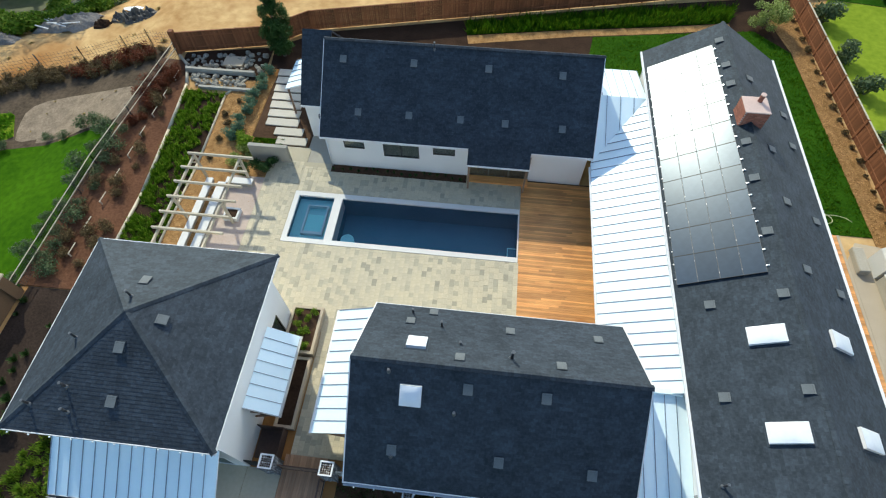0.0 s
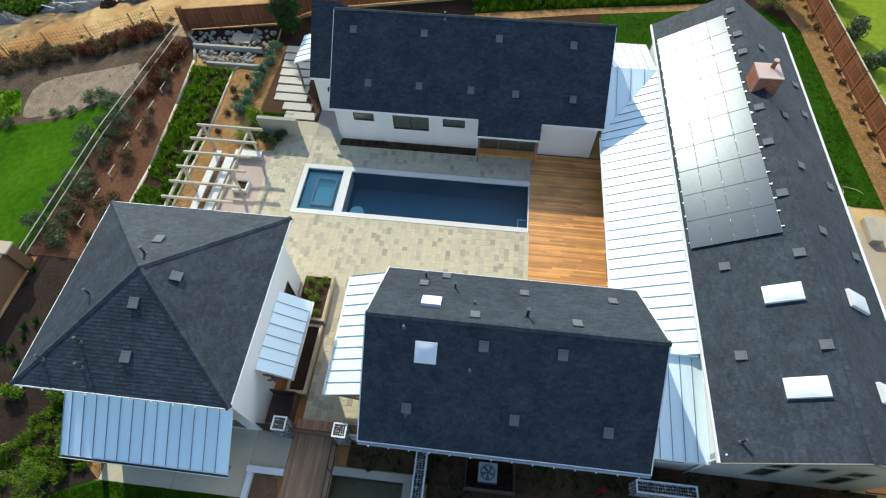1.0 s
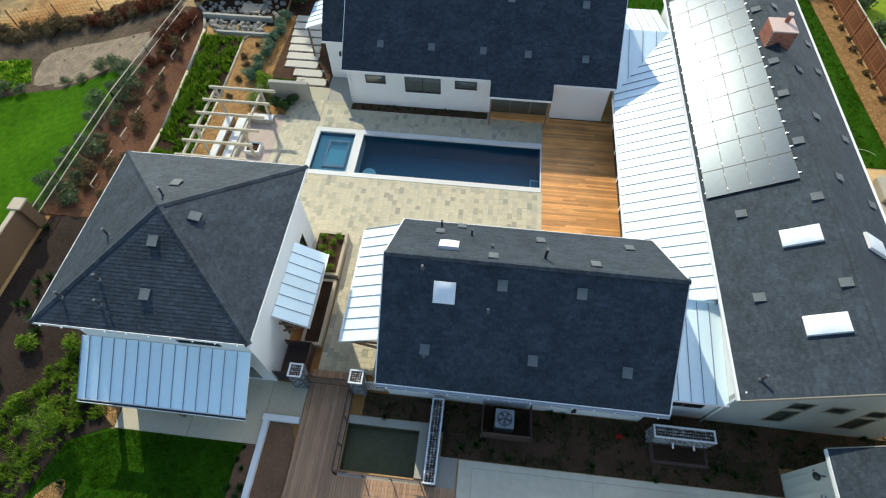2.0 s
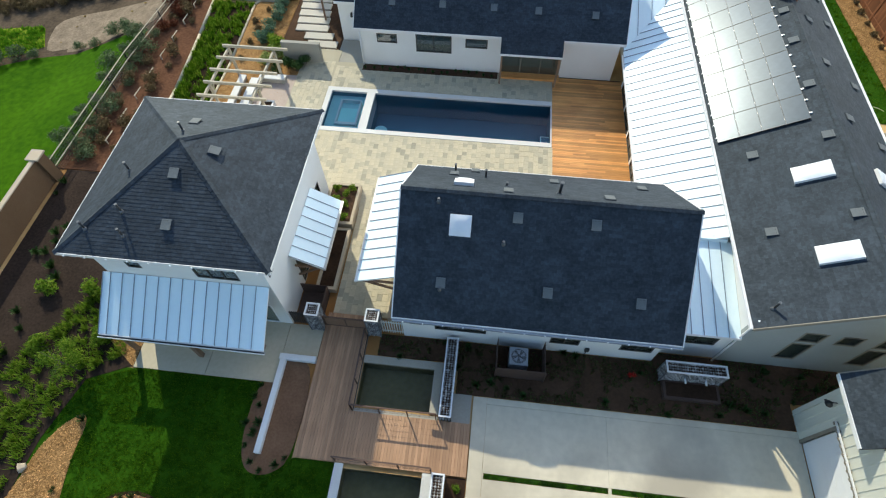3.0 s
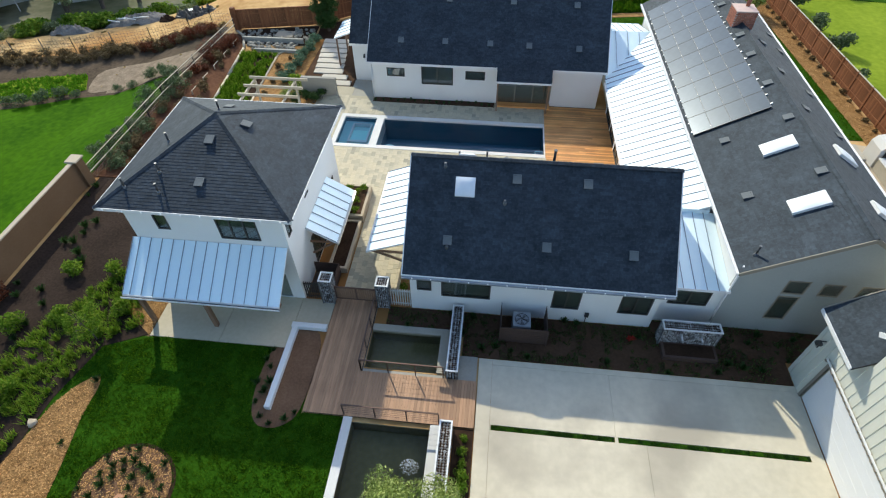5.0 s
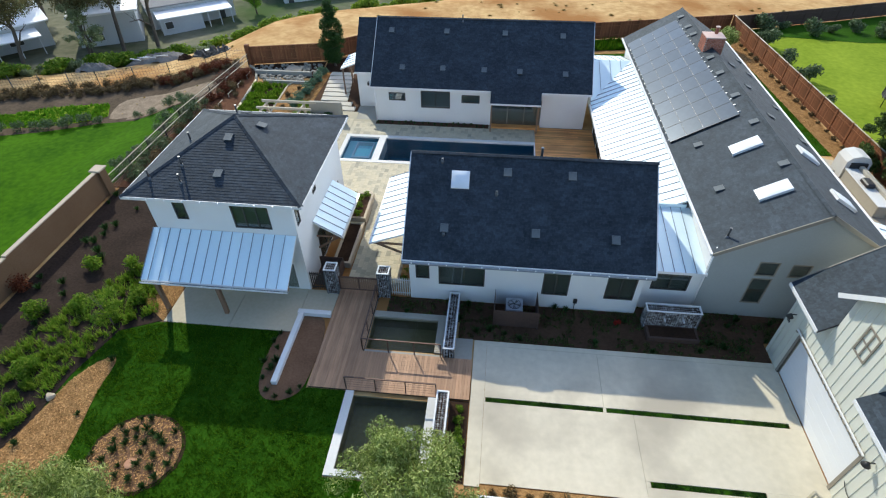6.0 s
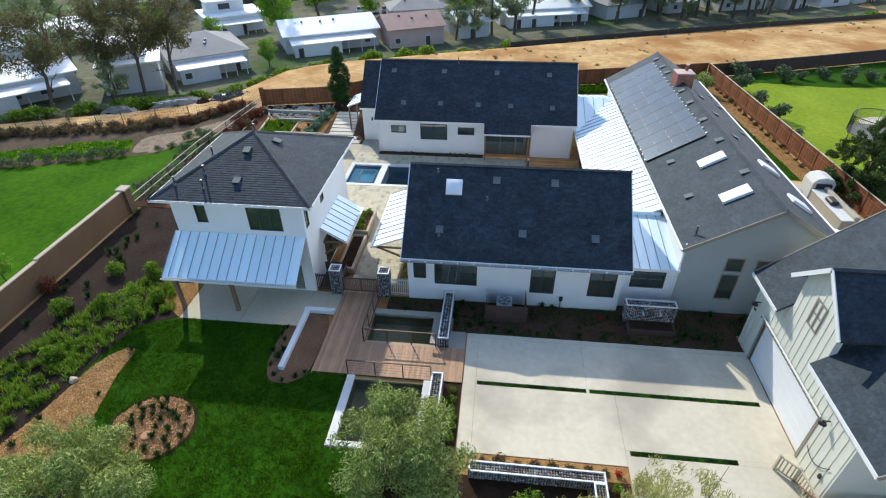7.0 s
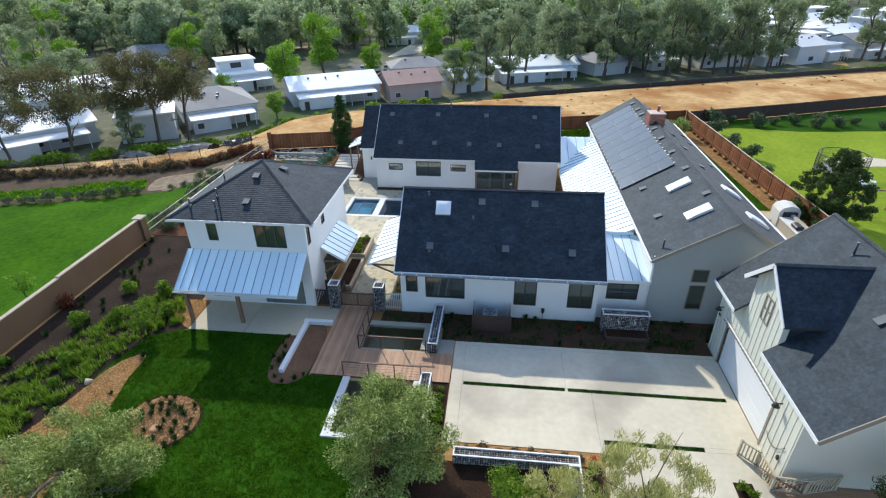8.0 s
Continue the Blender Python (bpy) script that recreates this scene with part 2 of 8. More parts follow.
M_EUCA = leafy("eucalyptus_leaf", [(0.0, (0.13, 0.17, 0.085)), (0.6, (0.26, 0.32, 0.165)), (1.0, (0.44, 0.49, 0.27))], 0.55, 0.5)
M_FARDARK = leafy("far_dark_leaf", [(0.0, (0.07, 0.10, 0.045)), (0.6, (0.16, 0.21, 0.09)), (1.0, (0.28, 0.34, 0.15))], 0.6, 0.5)
M_LIME = leafy("fresh_green_leaf", [(0.0, (0.10, 0.21, 0.015)), (0.6, (0.21, 0.37, 0.03)), (1.0, (0.34, 0.50, 0.07))], 0.55, 0.5)
M_DARKLEAF = leafy("dark_green_leaf", [(0.0, (0.018, 0.05, 0.012)), (0.6, (0.045, 0.095, 0.025)), (1.0, (0.085, 0.15, 0.04))])
M_BEDGREEN = leafy("bed_leaf", [(0.0, (0.05, 0.13, 0.008)), (0.6, (0.18, 0.30, 0.025)), (1.0, (0.42, 0.48, 0.07))], 0.6, 0.5)
M_BLUEBUSH = leafy("blue_green_leaf", [(0.0, (0.068, 0.135, 0.081)), (1.0, (0.176, 0.284, 0.176))])
M_REDBUSH = leafy("red_brown_leaf", [(0.0, (0.09, 0.026, 0.013)), (1.0, (0.21, 0.068, 0.03))])
M_DRYBUSH = leafy("dry_brown_leaf", [(0.0, (0.07, 0.05, 0.022)), (1.0, (0.22, 0.16, 0.075))])
M_PALEROOF = surf("pale_home_roof", (0.84, 0.84, 0.83), (0.93, 0.93, 0.92), 0.3, 6, 0.7, bump=0.1, rand=0.15, each="object")
M_GREYROOF = surf("grey_home_roof", (0.22, 0.215, 0.21), (0.34, 0.33, 0.32), 0.3, 6, 0.85, bump=0.1)
M_PINKROOF = surf("pinkish_tile_roof", (0.40, 0.25, 0.20), (0.50, 0.34, 0.28), 0.4, 8, 0.85, bump=0.2)
M_HOMEWALL = surf("pale_home_wall", (0.62, 0.62, 0.61), (0.74, 0.74, 0.72), 0.4, 8, 0.85, bump=0.1, rand=0.15, each="object")
M_PINKWALL = surf("pink_home_wall", (0.52, 0.38, 0.33), (0.62, 0.46, 0.40), 0.4, 8, 0.85, bump=0.1)
M_GARAGE = surf("white_garage_door", (0.76, 0.77, 0.78), (0.82, 0.83, 0.84), 0.6, 15, 0.5, bump=0.04)
M_PLASTIC = surf("grey_unit_casing", (0.28, 0.30, 0.33), (0.38, 0.40, 0.43), 1, 10, 0.5, bump=0.05)
M_REDFLOWER = leafy("red_flower", [(0.0, (0.45, 0.02, 0.02)), (1.0, (0.6, 0.06, 0.04))])
M_ASPHALT = surf("asphalt", (0.05, 0.05, 0.05), (0.09, 0.088, 0.085), 0.3, 12, 0.9)
M_CARPAINT = surf("car_paint", (0.55, 0.56, 0.57), (0.62, 0.63, 0.64), 1, 5, 0.25, bump=0.0, rand=0.5, each="object")
M_STRAW = leafy("straw_grass", [(0.0, (0.30, 0.20, 0.075)), (0.6, (0.46, 0.34, 0.13)), (1.0, (0.58, 0.47, 0.20))], 0.8, 0.3)
# For the panels added behind the glass to lighten dark windows.
M_BACKING = surf("grey_pane_backing", (0.30, 0.31, 0.29), (0.36, 0.37, 0.34), 0.8, 30, 0.85, bump=0.05)
M_CHIP = surf("bark_chip", (0.26, 0.13, 0.042), (0.62, 0.37, 0.155), 2, 20, 0.95, bump=0.0, rand=0.6, spec=0.04)
M_SPAPLASTER = surf("pale_blue_spa_plaster", (0.36, 0.66, 0.68), (0.44, 0.74, 0.75), 0.8, 10, 0.7, bump=0.1)
M_OLDEUCA = leafy("brownish_eucalyptus_leaf", [(0.0, (0.06, 0.062, 0.028)), (0.6, (0.13, 0.125, 0.055)), (1.0, (0.24, 0.22, 0.10))], 0.55, 0.5)
M_PATIO = surf("patio_concrete", (0.50, 0.44, 0.31), (0.60, 0.53, 0.39), 0.5, 5, 0.85, bump=0.2, depth=0.005, spec=0.2)
M_SCREENWOOD = surf("dark_screen_board", (0.055, 0.032, 0.024), (0.095, 0.057, 0.042), 0.8, 9, 0.8, bump=0.2)
M_SAND = surf("pale_sand", (0.50, 0.44, 0.33), (0.62, 0.55, 0.42), 0.5, 8, 0.95, bump=0.3, spec=0.04)
M_GARDENLEAF = leafy("garden_tree_leaf", [(0.0, (0.03, 0.06, 0.018)), (0.6, (0.08, 0.125, 0.035)), (1.0, (0.19, 0.25, 0.07))], 0.55, 0.4)
M_BEDBROWN = surf("warm_brown_mulch", (0.13, 0.072, 0.042), (0.23, 0.135, 0.08), 0.9, 9, 0.95, bump=0.7, depth=0.03, spec=0.04)
M_SPRAY = surf("white_spray", (0.75, 0.78, 0.80), (0.85, 0.87, 0.88), 2, 10, 0.3, bump=0.0)
M_TARPBLACK = surf("black_plastic_sheet", (0.03, 0.027, 0.022), (0.12, 0.105, 0.085), 1.2, 7, 0.45, bump=0.6, depth=0.05)
M_RUBBLE = surf("grey_rubble", (0.15, 0.135, 0.115), (0.34, 0.31, 0.27), 0.9, 6, 0.95, bump=0.8, depth=0.05, spec=0.04)
M_SCRUBSOIL = surf("brown_scrub_earth", (0.055, 0.042, 0.028), (0.14, 0.105, 0.072), 0.5, 4, 0.95, bump=0.7, depth=0.05, spec=0.04)
# Pale pink puts the sunlit glare of the brick top into the colour.
M_CHIMCAP = surf("sunlit_brick_cap", (0.55, 0.40, 0.34), (0.66, 0.50, 0.43), 1.5, 12, 0.9, bump=0.2)
M_RIM = surf("tan_pond_rim", (0.36, 0.33, 0.26), (0.47, 0.43, 0.35), 0.7, 12, 0.85, bump=0.2)
M_HOSE = surf("pale_yellow_hose", (0.62, 0.58, 0.30), (0.72, 0.68, 0.40), 2, 10, 0.4, bump=0.0)
M_SLAB = surf("pale_tan_slab", (0.50, 0.46, 0.38), (0.62, 0.58, 0.49), 0.7, 12, 0.85, bump=0.2)
M_BANK = surf("rough_bank_grass", (0.045, 0.065, 0.018), (0.15, 0.15, 0.06), 0.25, 1.8, 0.95, bump=0.8, depth=0.08, spec=0.04)
M_FENCEBUSH = leafy("fence_shrub_leaf", [(0.0, (0.05, 0.08, 0.035)), (0.6, (0.11, 0.155, 0.07)), (1.0, (0.22, 0.26, 0.13))])
M_WESTSOIL = surf("dark_grey_brown_soil", (0.020, 0.0145, 0.0115), (0.056, 0.040, 0.031), 0.5, 7, 0.95, bump=0.7, depth=0.03, spec=0.04)
M_CLAY = surf("terracotta_clay", (0.40, 0.20, 0.11), (0.52, 0.29, 0.17), 2, 12, 0.85, bump=0.2)


# ---- mesh helpers ----
def thing(name, label="", category="", group="", kind="", at=(0, 0, 0)):
    ob = new(name)
    ob.location = at
    ob.empty_display_size = 0.2
    return tagged(ob, label, category, group, kind)


def finish(name, bm, material):
    me = bpy.data.meshes.new(name)
    bm.normal_update()
    bm.to_mesh(me)
    bm.free()
    me.materials.append(material)
    return me


def part(name, bm, material, parent=None, label=""):
    """Links a bmesh, or a mesh, as one mesh object under a thing."""
    me = bm if isinstance(bm, bpy.types.Mesh) else finish(name, bm, material)
    ob = new(name, me)
    ob.parent = parent
    return tagged(ob, label)


def solo(name, bm, material, label="", category="", group="", kind=""):
    return tagged(part(name, bm, material), label, category, group, kind)


def box(bm, x0, x1, y0, y1, z0, z1, m=None):
    vs = [bm.verts.new((x, y, z)) for x in (x0, x1) for y in (y0, y1) for z in (z0, z1)]
    if m:
        for v in vs:
            v.co = m @ v.co
    for f in ((0, 1, 3, 2), (4, 6, 7, 5), (0, 4, 5, 1), (2, 3, 7, 6), (0, 2, 6, 4), (1, 5, 7, 3)):
        bm.faces.new([vs[i] for i in f])
    return vs


def boxes(*rows):
    bm = bmesh.new()
    for r in rows:
        box(bm, *r)
    return bm


def bevelled(x0, x1, y0, y1, z0, z1, w=0.01):
    bm = boxes((x0, x1, y0, y1, z0, z1))
    bmesh.ops.bevel(bm, geom=bm.edges[:], offset=w, segments=1, affect="EDGES")
    return bm


def prism(bm, poly, lift):
    """A solid between a flat polygon and the same polygon moved by lift."""
    lift = Vector(lift)
    a = [bm.verts.new(p) for p in poly]
    b = [bm.verts.new(Vector(p) + lift) for p in poly]
    bm.faces.new(a[::-1])
    bm.faces.new(b)
    for i in range(len(a)):
        j = (i + 1) % len(a)
        bm.faces.new((a[i], a[j], b[j], b[i]))
    bmesh.ops.recalc_face_normals(bm, faces=bm.faces[:])
    return bm


def slab(poly, z0, z1):
    return prism(bmesh.new(), [(x, y, z0) for x, y in poly], (0, 0, z1 - z0))


def rod(bm, a, b, r0, r1=None, n=8, caps=True):
    """A round bar from a to b."""
    a, b = Vector(a), Vector(b)
    r1 = r0 if r1 is None else r1
    d = (b - a).normalized()
    u = d.orthogonal().normalized()
    w = d.cross(u)
    ra = [bm.verts.new(a + (u * math.cos(t) + w * math.sin(t)) * r0) for t in (2 * math.pi * i / n for i in range(n))]
    rb = [bm.verts.new(b + (u * math.cos(t) + w * math.sin(t)) * r1) for t in (2 * math.pi * i / n for i in range(n))]
    for i in range(n):
        j = (i + 1) % n
        bm.faces.new((ra[i], ra[j], rb[j], rb[i])).smooth = True
    if caps:
        bm.faces.new(ra[::-1])
        bm.faces.new(rb)
    return bm


def tube(pts, r, n=6):
    """One bent round bar along a line of points."""
    bm = bmesh.new()
    rings = []
    for i, p in enumerate(pts):
        d = (pts[min(i + 1, len(pts) - 1)] - pts[max(i - 1, 0)]).normalized()
        u = d.cross(Vector((0, 0, 1)))
        u = u.normalized() if u.length > 1e-4 else Vector((1, 0, 0))
        w = u.cross(d)
        rings.append([bm.verts.new(p + (u * math.cos(t) + w * math.sin(t)) * r) for t in (2 * math.pi * k / n for k in range(n))])
    for a, b in zip(rings, rings[1:]):
        for k in range(n):
            bm.faces.new((a[k], a[(k + 1) % n], b[(k + 1) % n], b[k])).smooth = True
    bm.faces.new(rings[0][::-1])
    bm.faces.new(rings[-1])
    return bm


def beam(bm, a, b, w, h):
    """A squared bar from a to b, w wide and h high."""
    a, b = Vector(a), Vector(b)
    d = (b - a)
    n = d.length
    d.normalize()
    side = d.cross(Vector((0, 0, 1)))
    side = side.normalized() if side.length > 1e-4 else Vector((1, 0, 0))
    up = side.cross(d)
    m = Matrix((( *[side[0]], d[0], up[0], a[0]), (side[1], d[1], up[1], a[1]), (side[2], d[2], up[2], a[2]), (0, 0, 0, 1)))
    box(bm, -w / 2, w / 2, 0, n, -h / 2, h / 2, m)
    return bm


def raw(name, verts, faces, material, parent=None, label="", smooth=False):
    me = bpy.data.meshes.new(name)
    me.from_pydata(verts, [], faces)
    me.materials.append(material)
    if smooth:
        me.polygons.foreach_set("use_smooth", [True] * len(me.polygons))
    me.update()
    ob = new(name, me)
    ob.parent = parent
    return tagged(ob, label)


def wall(a, b, z0, z1, thick, holes=()):
    """A wall from a to b (plan), its outer face on that line and its body to the left of it, with openings (u0, u1, z0, z1)."""
    a, b = Vector((*a, 0)), Vector((*b, 0))
    n = (b - a).length
    d = (b - a) / n
    q = Vector((-d.y, d.x, 0))
    m = Matrix(((d.x, q.x, 0, a.x), (d.y, q.y, 0, a.y), (0, 0, 1, 0), (0, 0, 0, 1)))
    us = sorted({0.0, n, *[h[0] for h in holes], *[h[1] for h in holes]})
    zs = sorted({z0, z1, *[min(max(h[2], z0), z1) for h in holes], *[min(max(h[3], z0), z1) for h in holes]})
    full = {(i, j): not any(h[0] < (us[i] + us[i + 1]) / 2 < h[1] and h[2] < (zs[j] + zs[j + 1]) / 2 < h[3] for h in holes) for i in range(len(us) - 1) for j in range(len(zs) - 1)}
    bm = bmesh.new()
    made = {}

    def v(i, k, j):
        if (i, k, j) not in made:
            made[i, k, j] = bm.verts.new(m @ Vector((us[i], thick * k, zs[j])))
        return made[i, k, j]

    for (i, j), solid in full.items():
        if not solid:
            continue
        I, J = i + 1, j + 1
        bm.faces.new((v(i, 0, j), v(I, 0, j), v(I, 0, J), v(i, 0, J)))
        bm.faces.new((v(i, 1, j), v(i, 1, J), v(I, 1, J), v(I, 1, j)))
        if not full.get((i - 1, j)):
            bm.faces.new((v(i, 0, j), v(i, 0, J), v(i, 1, J), v(i, 1, j)))
        if not full.get((I, j)):
            bm.faces.new((v(I, 0, j), v(I, 1, j), v(I, 1, J), v(I, 0, J)))
        if not full.get((i, j - 1)):
            bm.faces.new((v(i, 0, j), v(i, 1, j), v(I, 1, j), v(I, 0, j)))
        if not full.get((i, J)):
            bm.faces.new((v(i, 0, J), v(I, 0, J), v(I, 1, J), v(i, 1, J)))
    bmesh.ops.recalc_face_normals(bm, faces=bm.faces[:])
    return bm


def window(parent, name, a, b, u0, u1, z0, z1, cols=2, rows=1, frame_mat=None, depth=0.06, sill=True, proud=0.02):
    """A framed window in the wall from a to b."""
    frame_mat = frame_mat or M_DARKFRAME
    a, b = Vector((*a, 0)), Vector((*b, 0))
    d = (b - a).normalized()
    q = Vector((-d.y, d.x, 0))
    m = Matrix(((d.x, q.x, 0, a.x), (d.y, q.y, 0, a.y), (0, 0, 1, 0), (0, 0, 0, 1)))
    w = thing(name)
    w.parent = parent
    f = 0.07
    bm = bmesh.new()
    box(bm, u0, u1, -proud, depth, z0, z0 + f, m)
    box(bm, u0, u1, -proud, depth, z1 - f, z1, m)
    box(bm, u0, u0 + f, -proud, depth, z0 + f, z1 - f, m)
    box(bm, u1 - f, u1, -proud, depth, z0 + f, z1 - f, m)
    for i in range(1, cols):
        u = u0 + (u1 - u0) * i / cols
        box(bm, u - f / 2, u + f / 2, -proud + 0.005, depth - 0.005, z0 + f, z1 - f, m)
    for i in range(1, rows):
        z = z0 + (z1 - z0) * i / rows
        box(bm, u0 + f, u1 - f, -proud + 0.01, depth - 0.01, z - f / 2, z + f / 2, m)
    part("frame", bm, frame_mat, w)
    for i in range(cols):
        bm = bmesh.new()
        ua, ub = u0 + (u1 - u0) * i / cols + f / 2, u0 + (u1 - u0) * (i + 1) / cols - f / 2
        box(bm, ua, ub, 0.02, 0.028, z0 + f / 2, z1 - f / 2, m)
        part("pane", bm, M_GLASS, w)
    # Grey panel added behind the panes so the window reads less dark.
    if depth > 0:
        bm = bmesh.new()
        box(bm, u0 + 0.02, u1 - 0.02, 0.13, 0.14, z0 + 0.03, z1 - 0.03, m)
        part("pane_backing", bm, M_BACKING, w, "grey panel added behind the panes")
    return w


def shingles(parent, el, er, tl, tr, name="shingles", expo=0.16, tab=0.26):
    """Lapped shingle tabs over the slope with the corners eave left, eave right, top left and top right."""
    el, er, tl, tr = map(Vector, (el, er, tl, tr))
    nrm = (er - el).cross((tl + tr) / 2 - el).normalized()
    rows = max(2, round((((tl + tr) - (el + er)) / 2).length / expo))
    rng = random.Random(len(name) + rows)
    vs, fs = [], []
    for r in range(rows):
        f0, f1 = r / rows, min(1.0, (r + 1.25) / rows)
        a0, b0 = el.lerp(tl, f0), er.lerp(tr, f0)
        a1, b1 = el.lerp(tl, f1), er.lerp(tr, f1)
        n0 = (b0 - a0).length
        k = max(1, round(n0 / tab))
        us = [0.0] + sorted(min(1.0, max(0.0, (i + 0.5 * (r % 2) - 0.25 + rng.uniform(-0.2, 0.2)) / k)) for i in range(1, k)) + [1.0]
        for u0, u1 in zip(us, us[1:]):
            if u1 - u0 < 1e-5:
                continue
            up = nrm * (0.011 + rng.uniform(0, 0.006))
            lo = nrm * 0.002
            i = len(vs)
            vs += [a0.lerp(b0, u0) + up, a0.lerp(b0, u1) + up, a1.lerp(b1, u1) + lo, a1.lerp(b1, u0) + lo, a0.lerp(b0, u0), a0.lerp(b0, u1)]
            fs += [(i, i + 1, i + 2, i + 3), (i + 4, i + 5, i + 1, i), (i, i + 3, i + 4), (i + 1, i + 5, i + 2)]
    ob = raw(name, vs, fs, M_SHINGLE, parent)
    return tagged(ob, kind="stuff")


def ridge_caps(parent, a, b, w=0.28, step=0.25):
    a, b = Vector(a), Vector(b)
    d = (b - a)
    n = max(2, int(d.length / step))
    side = d.cross(Vector((0, 0, 1))).normalized() * w / 2
    vs, fs = [], []
    for i in range(n):
        p0, p1 = a.lerp(b, i / n), a.lerp(b, (i + 1.2) / n)
        k = len(vs)
        for p, h in ((p0, 0.07), (p1, 0.05)):
            vs += [p - side + Vector((0, 0, h - 0.075)), p + Vector((0, 0, h)), p + side + Vector((0, 0, h - 0.075))]
        fs += [(k, k + 1, k + 4, k + 3), (k + 1, k + 2, k + 5, k + 4)]
    return tagged(raw("ridge_cap", vs, fs, M_SHINGLE, parent), kind="stuff")


def roof_slab(parent, corners, thick=0.16, mat=None):
    """The solid deck under a slope."""
    cs = [Vector(c) for c in corners]
    n = (cs[1] - cs[0]).cross(cs[2] - cs[0]).normalized()
    if n.z < 0:
        n = -n
    bm = prism(bmesh.new(), [c - n * 0.01 for c in cs], (0, 0, -thick))
    return part("roof_deck", bm, mat or M_ROOFDECK, parent)


def seam_roof(parent, el, er, tl, tr, panels, name="roof_panel", lead=1.0):
    """Standing-seam pans side by side over a slope, each with an upstand, over a deck."""
    el, er, tl, tr = map(Vector, (el, er, tl, tr))
    n = (er - el).cross(tl - el).normalized()
    if n.z < 0:
        n = -n
    for i in range(panels):
        whole = panels - 1 + lead
        f0, f1 = max(0.0, (i - 1 + lead) / whole), (i + lead) / whole
        a, b, c, d = el.lerp(er, f0), el.lerp(er, f1), tl.lerp(tr, f1), tl.lerp(tr, f0)
        pan = part(name, prism(bmesh.new(), [a, b, c, d], n * 0.02), M_METAL, parent)
        if (d - a).length > 0.1:
            e = (er - el).normalized() * 0.022
            part("seam", prism(bmesh.new(), [a + n * 0.021, a + e + n * 0.021, d + e + n * 0.021, d + n * 0.021], n * 0.042), M_SEAM, pan)
    bm = prism(bmesh.new(), [p - n * 0.006 for p in (el, er, tr, tl)], (0, 0, -0.09))
    part("roof_deck", bm, M_TRIM, parent)


def fascia(parent, pts, h=0.17, w=0.035, mat=None):
    """Boards along a line of eave points."""
    for a, b in zip(pts, pts[1:]):
        bm = beam(bmesh.new(), Vector(a) - Vector((0, 0, h / 2 - 0.02)), Vector(b) - Vector((0, 0, h / 2 - 0.02)), w, h)
        part("fascia", bm, mat or M_TRIM, parent)


def on_slope(p, n, up):
    """A frame at p whose z is the slope's normal n and whose y runs up the slope."""
    n, up = Vector(n).normalized(), Vector(up).normalized()
    x = up.cross(n)
    return Matrix(((x.x, up.x, n.x, p[0]), (x.y, up.y, n.y, p[1]), (x.z, up.z, n.z, p[2]), (0, 0, 0, 1)))


ROOF_VENTS = []


def roof_vent(m, size=0.42):
    if ROOF_VENTS:
        return copy_thing(ROOF_VENTS[0], m)
    t = thing("roof_vent", "low grey metal roof vent on charcoal shingles", "roof vent", "attic vents")
    part("flashing", boxes((-size * 0.58, size * 0.58, -size * 0.58, size * 0.58, 0.01, 0.035)), M_SHINGLE, t)
    bm = bmesh.new()
    prism(bm, [(-size / 2, -size * 0.62, 0.11), (size / 2, -size * 0.62, 0.11), (size / 2, size * 0.5, 0.045), (-size / 2, size * 0.5, 0.045)], (0, 0, 0.025))
    part("hood", bm, M_HOOD, t)
    part("throat", boxes((-size * 0.4, size * 0.4, -size * 0.4, size * 0.35, 0.035, 0.08)), M_PIPE, t)
    t.matrix_basis = m
    ROOF_VENTS.append(t)
    return t


def vent_pipe(p, h=0.6, r=0.05):
    t = thing("vent_pipe", "black plumbing vent pipe standing on the roof", "vent pipe", "vent pipes", at=p)
    part("pipe", rod(bmesh.new(), (0, 0, -0.15), (0, 0, h), r, n=10), M_PIPE, t)
    part("flashing_cone", rod(bmesh.new(), (0, 0, -0.1), (0, 0, 0.12), r * 2.4, r * 1.2, n=12), M_VENT, t, "grey metal flashing")
    part("cap", rod(bmesh.new(), (0, 0, h), (0, 0, h + 0.05), r * 1.25, n=10), M_VENT, t)
    return t


def skylight(m, w, l, dome=False, label="white rectangular skylight raised on a curb"):
    t = thing("skylight", label, "skylight", "skylights")
    c = 0.16
    part("curb", boxes((-w / 2, w / 2, -l / 2, -l / 2 + 0.06, 0, c), (-w / 2, w / 2, l / 2 - 0.06, l / 2, 0, c),
                       (-w / 2, -w / 2 + 0.06, -l / 2 + 0.06, l / 2 - 0.06, 0, c), (w / 2 - 0.06, w / 2, -l / 2 + 0.06, l / 2 - 0.06, 0, c)), M_TRIM, t)
    part("flashing", boxes((-w / 2 - 0.1, w / 2 + 0.1, -l / 2 - 0.1, l / 2 + 0.1, 0.012, 0.026)), M_SHINGLE, t)
    bm = bmesh.new()
    k = 6
    grid = [[bm.verts.new(((i / k - 0.5) * w * 0.98, (j / k - 0.5) * l * 0.98, c + 0.01 + (0.09 if dome else 0.05) * (1 - (2 * i / k - 1) ** 4) * (1 - (2 * j / k - 1) ** 4))) for j in range(k + 1)] for i in range(k + 1)]
    for i in range(k):
        for j in range(k):
            bm.faces.new((grid[i][j], grid[i + 1][j], grid[i + 1][j + 1], grid[i][j + 1])).smooth = True
    part("dome", bm, M_SKYLIGHT, t, "milky white glazing")
    t.matrix_basis = m
    return t


# ---- the ground ----
POOL = (-12.15, 2.90, 18.48, 21.92)
POND_A = (-6.20, -2.66, 0.70, 2.85)
POND_B = (-6.20, -2.62, -5.78, -2.10)


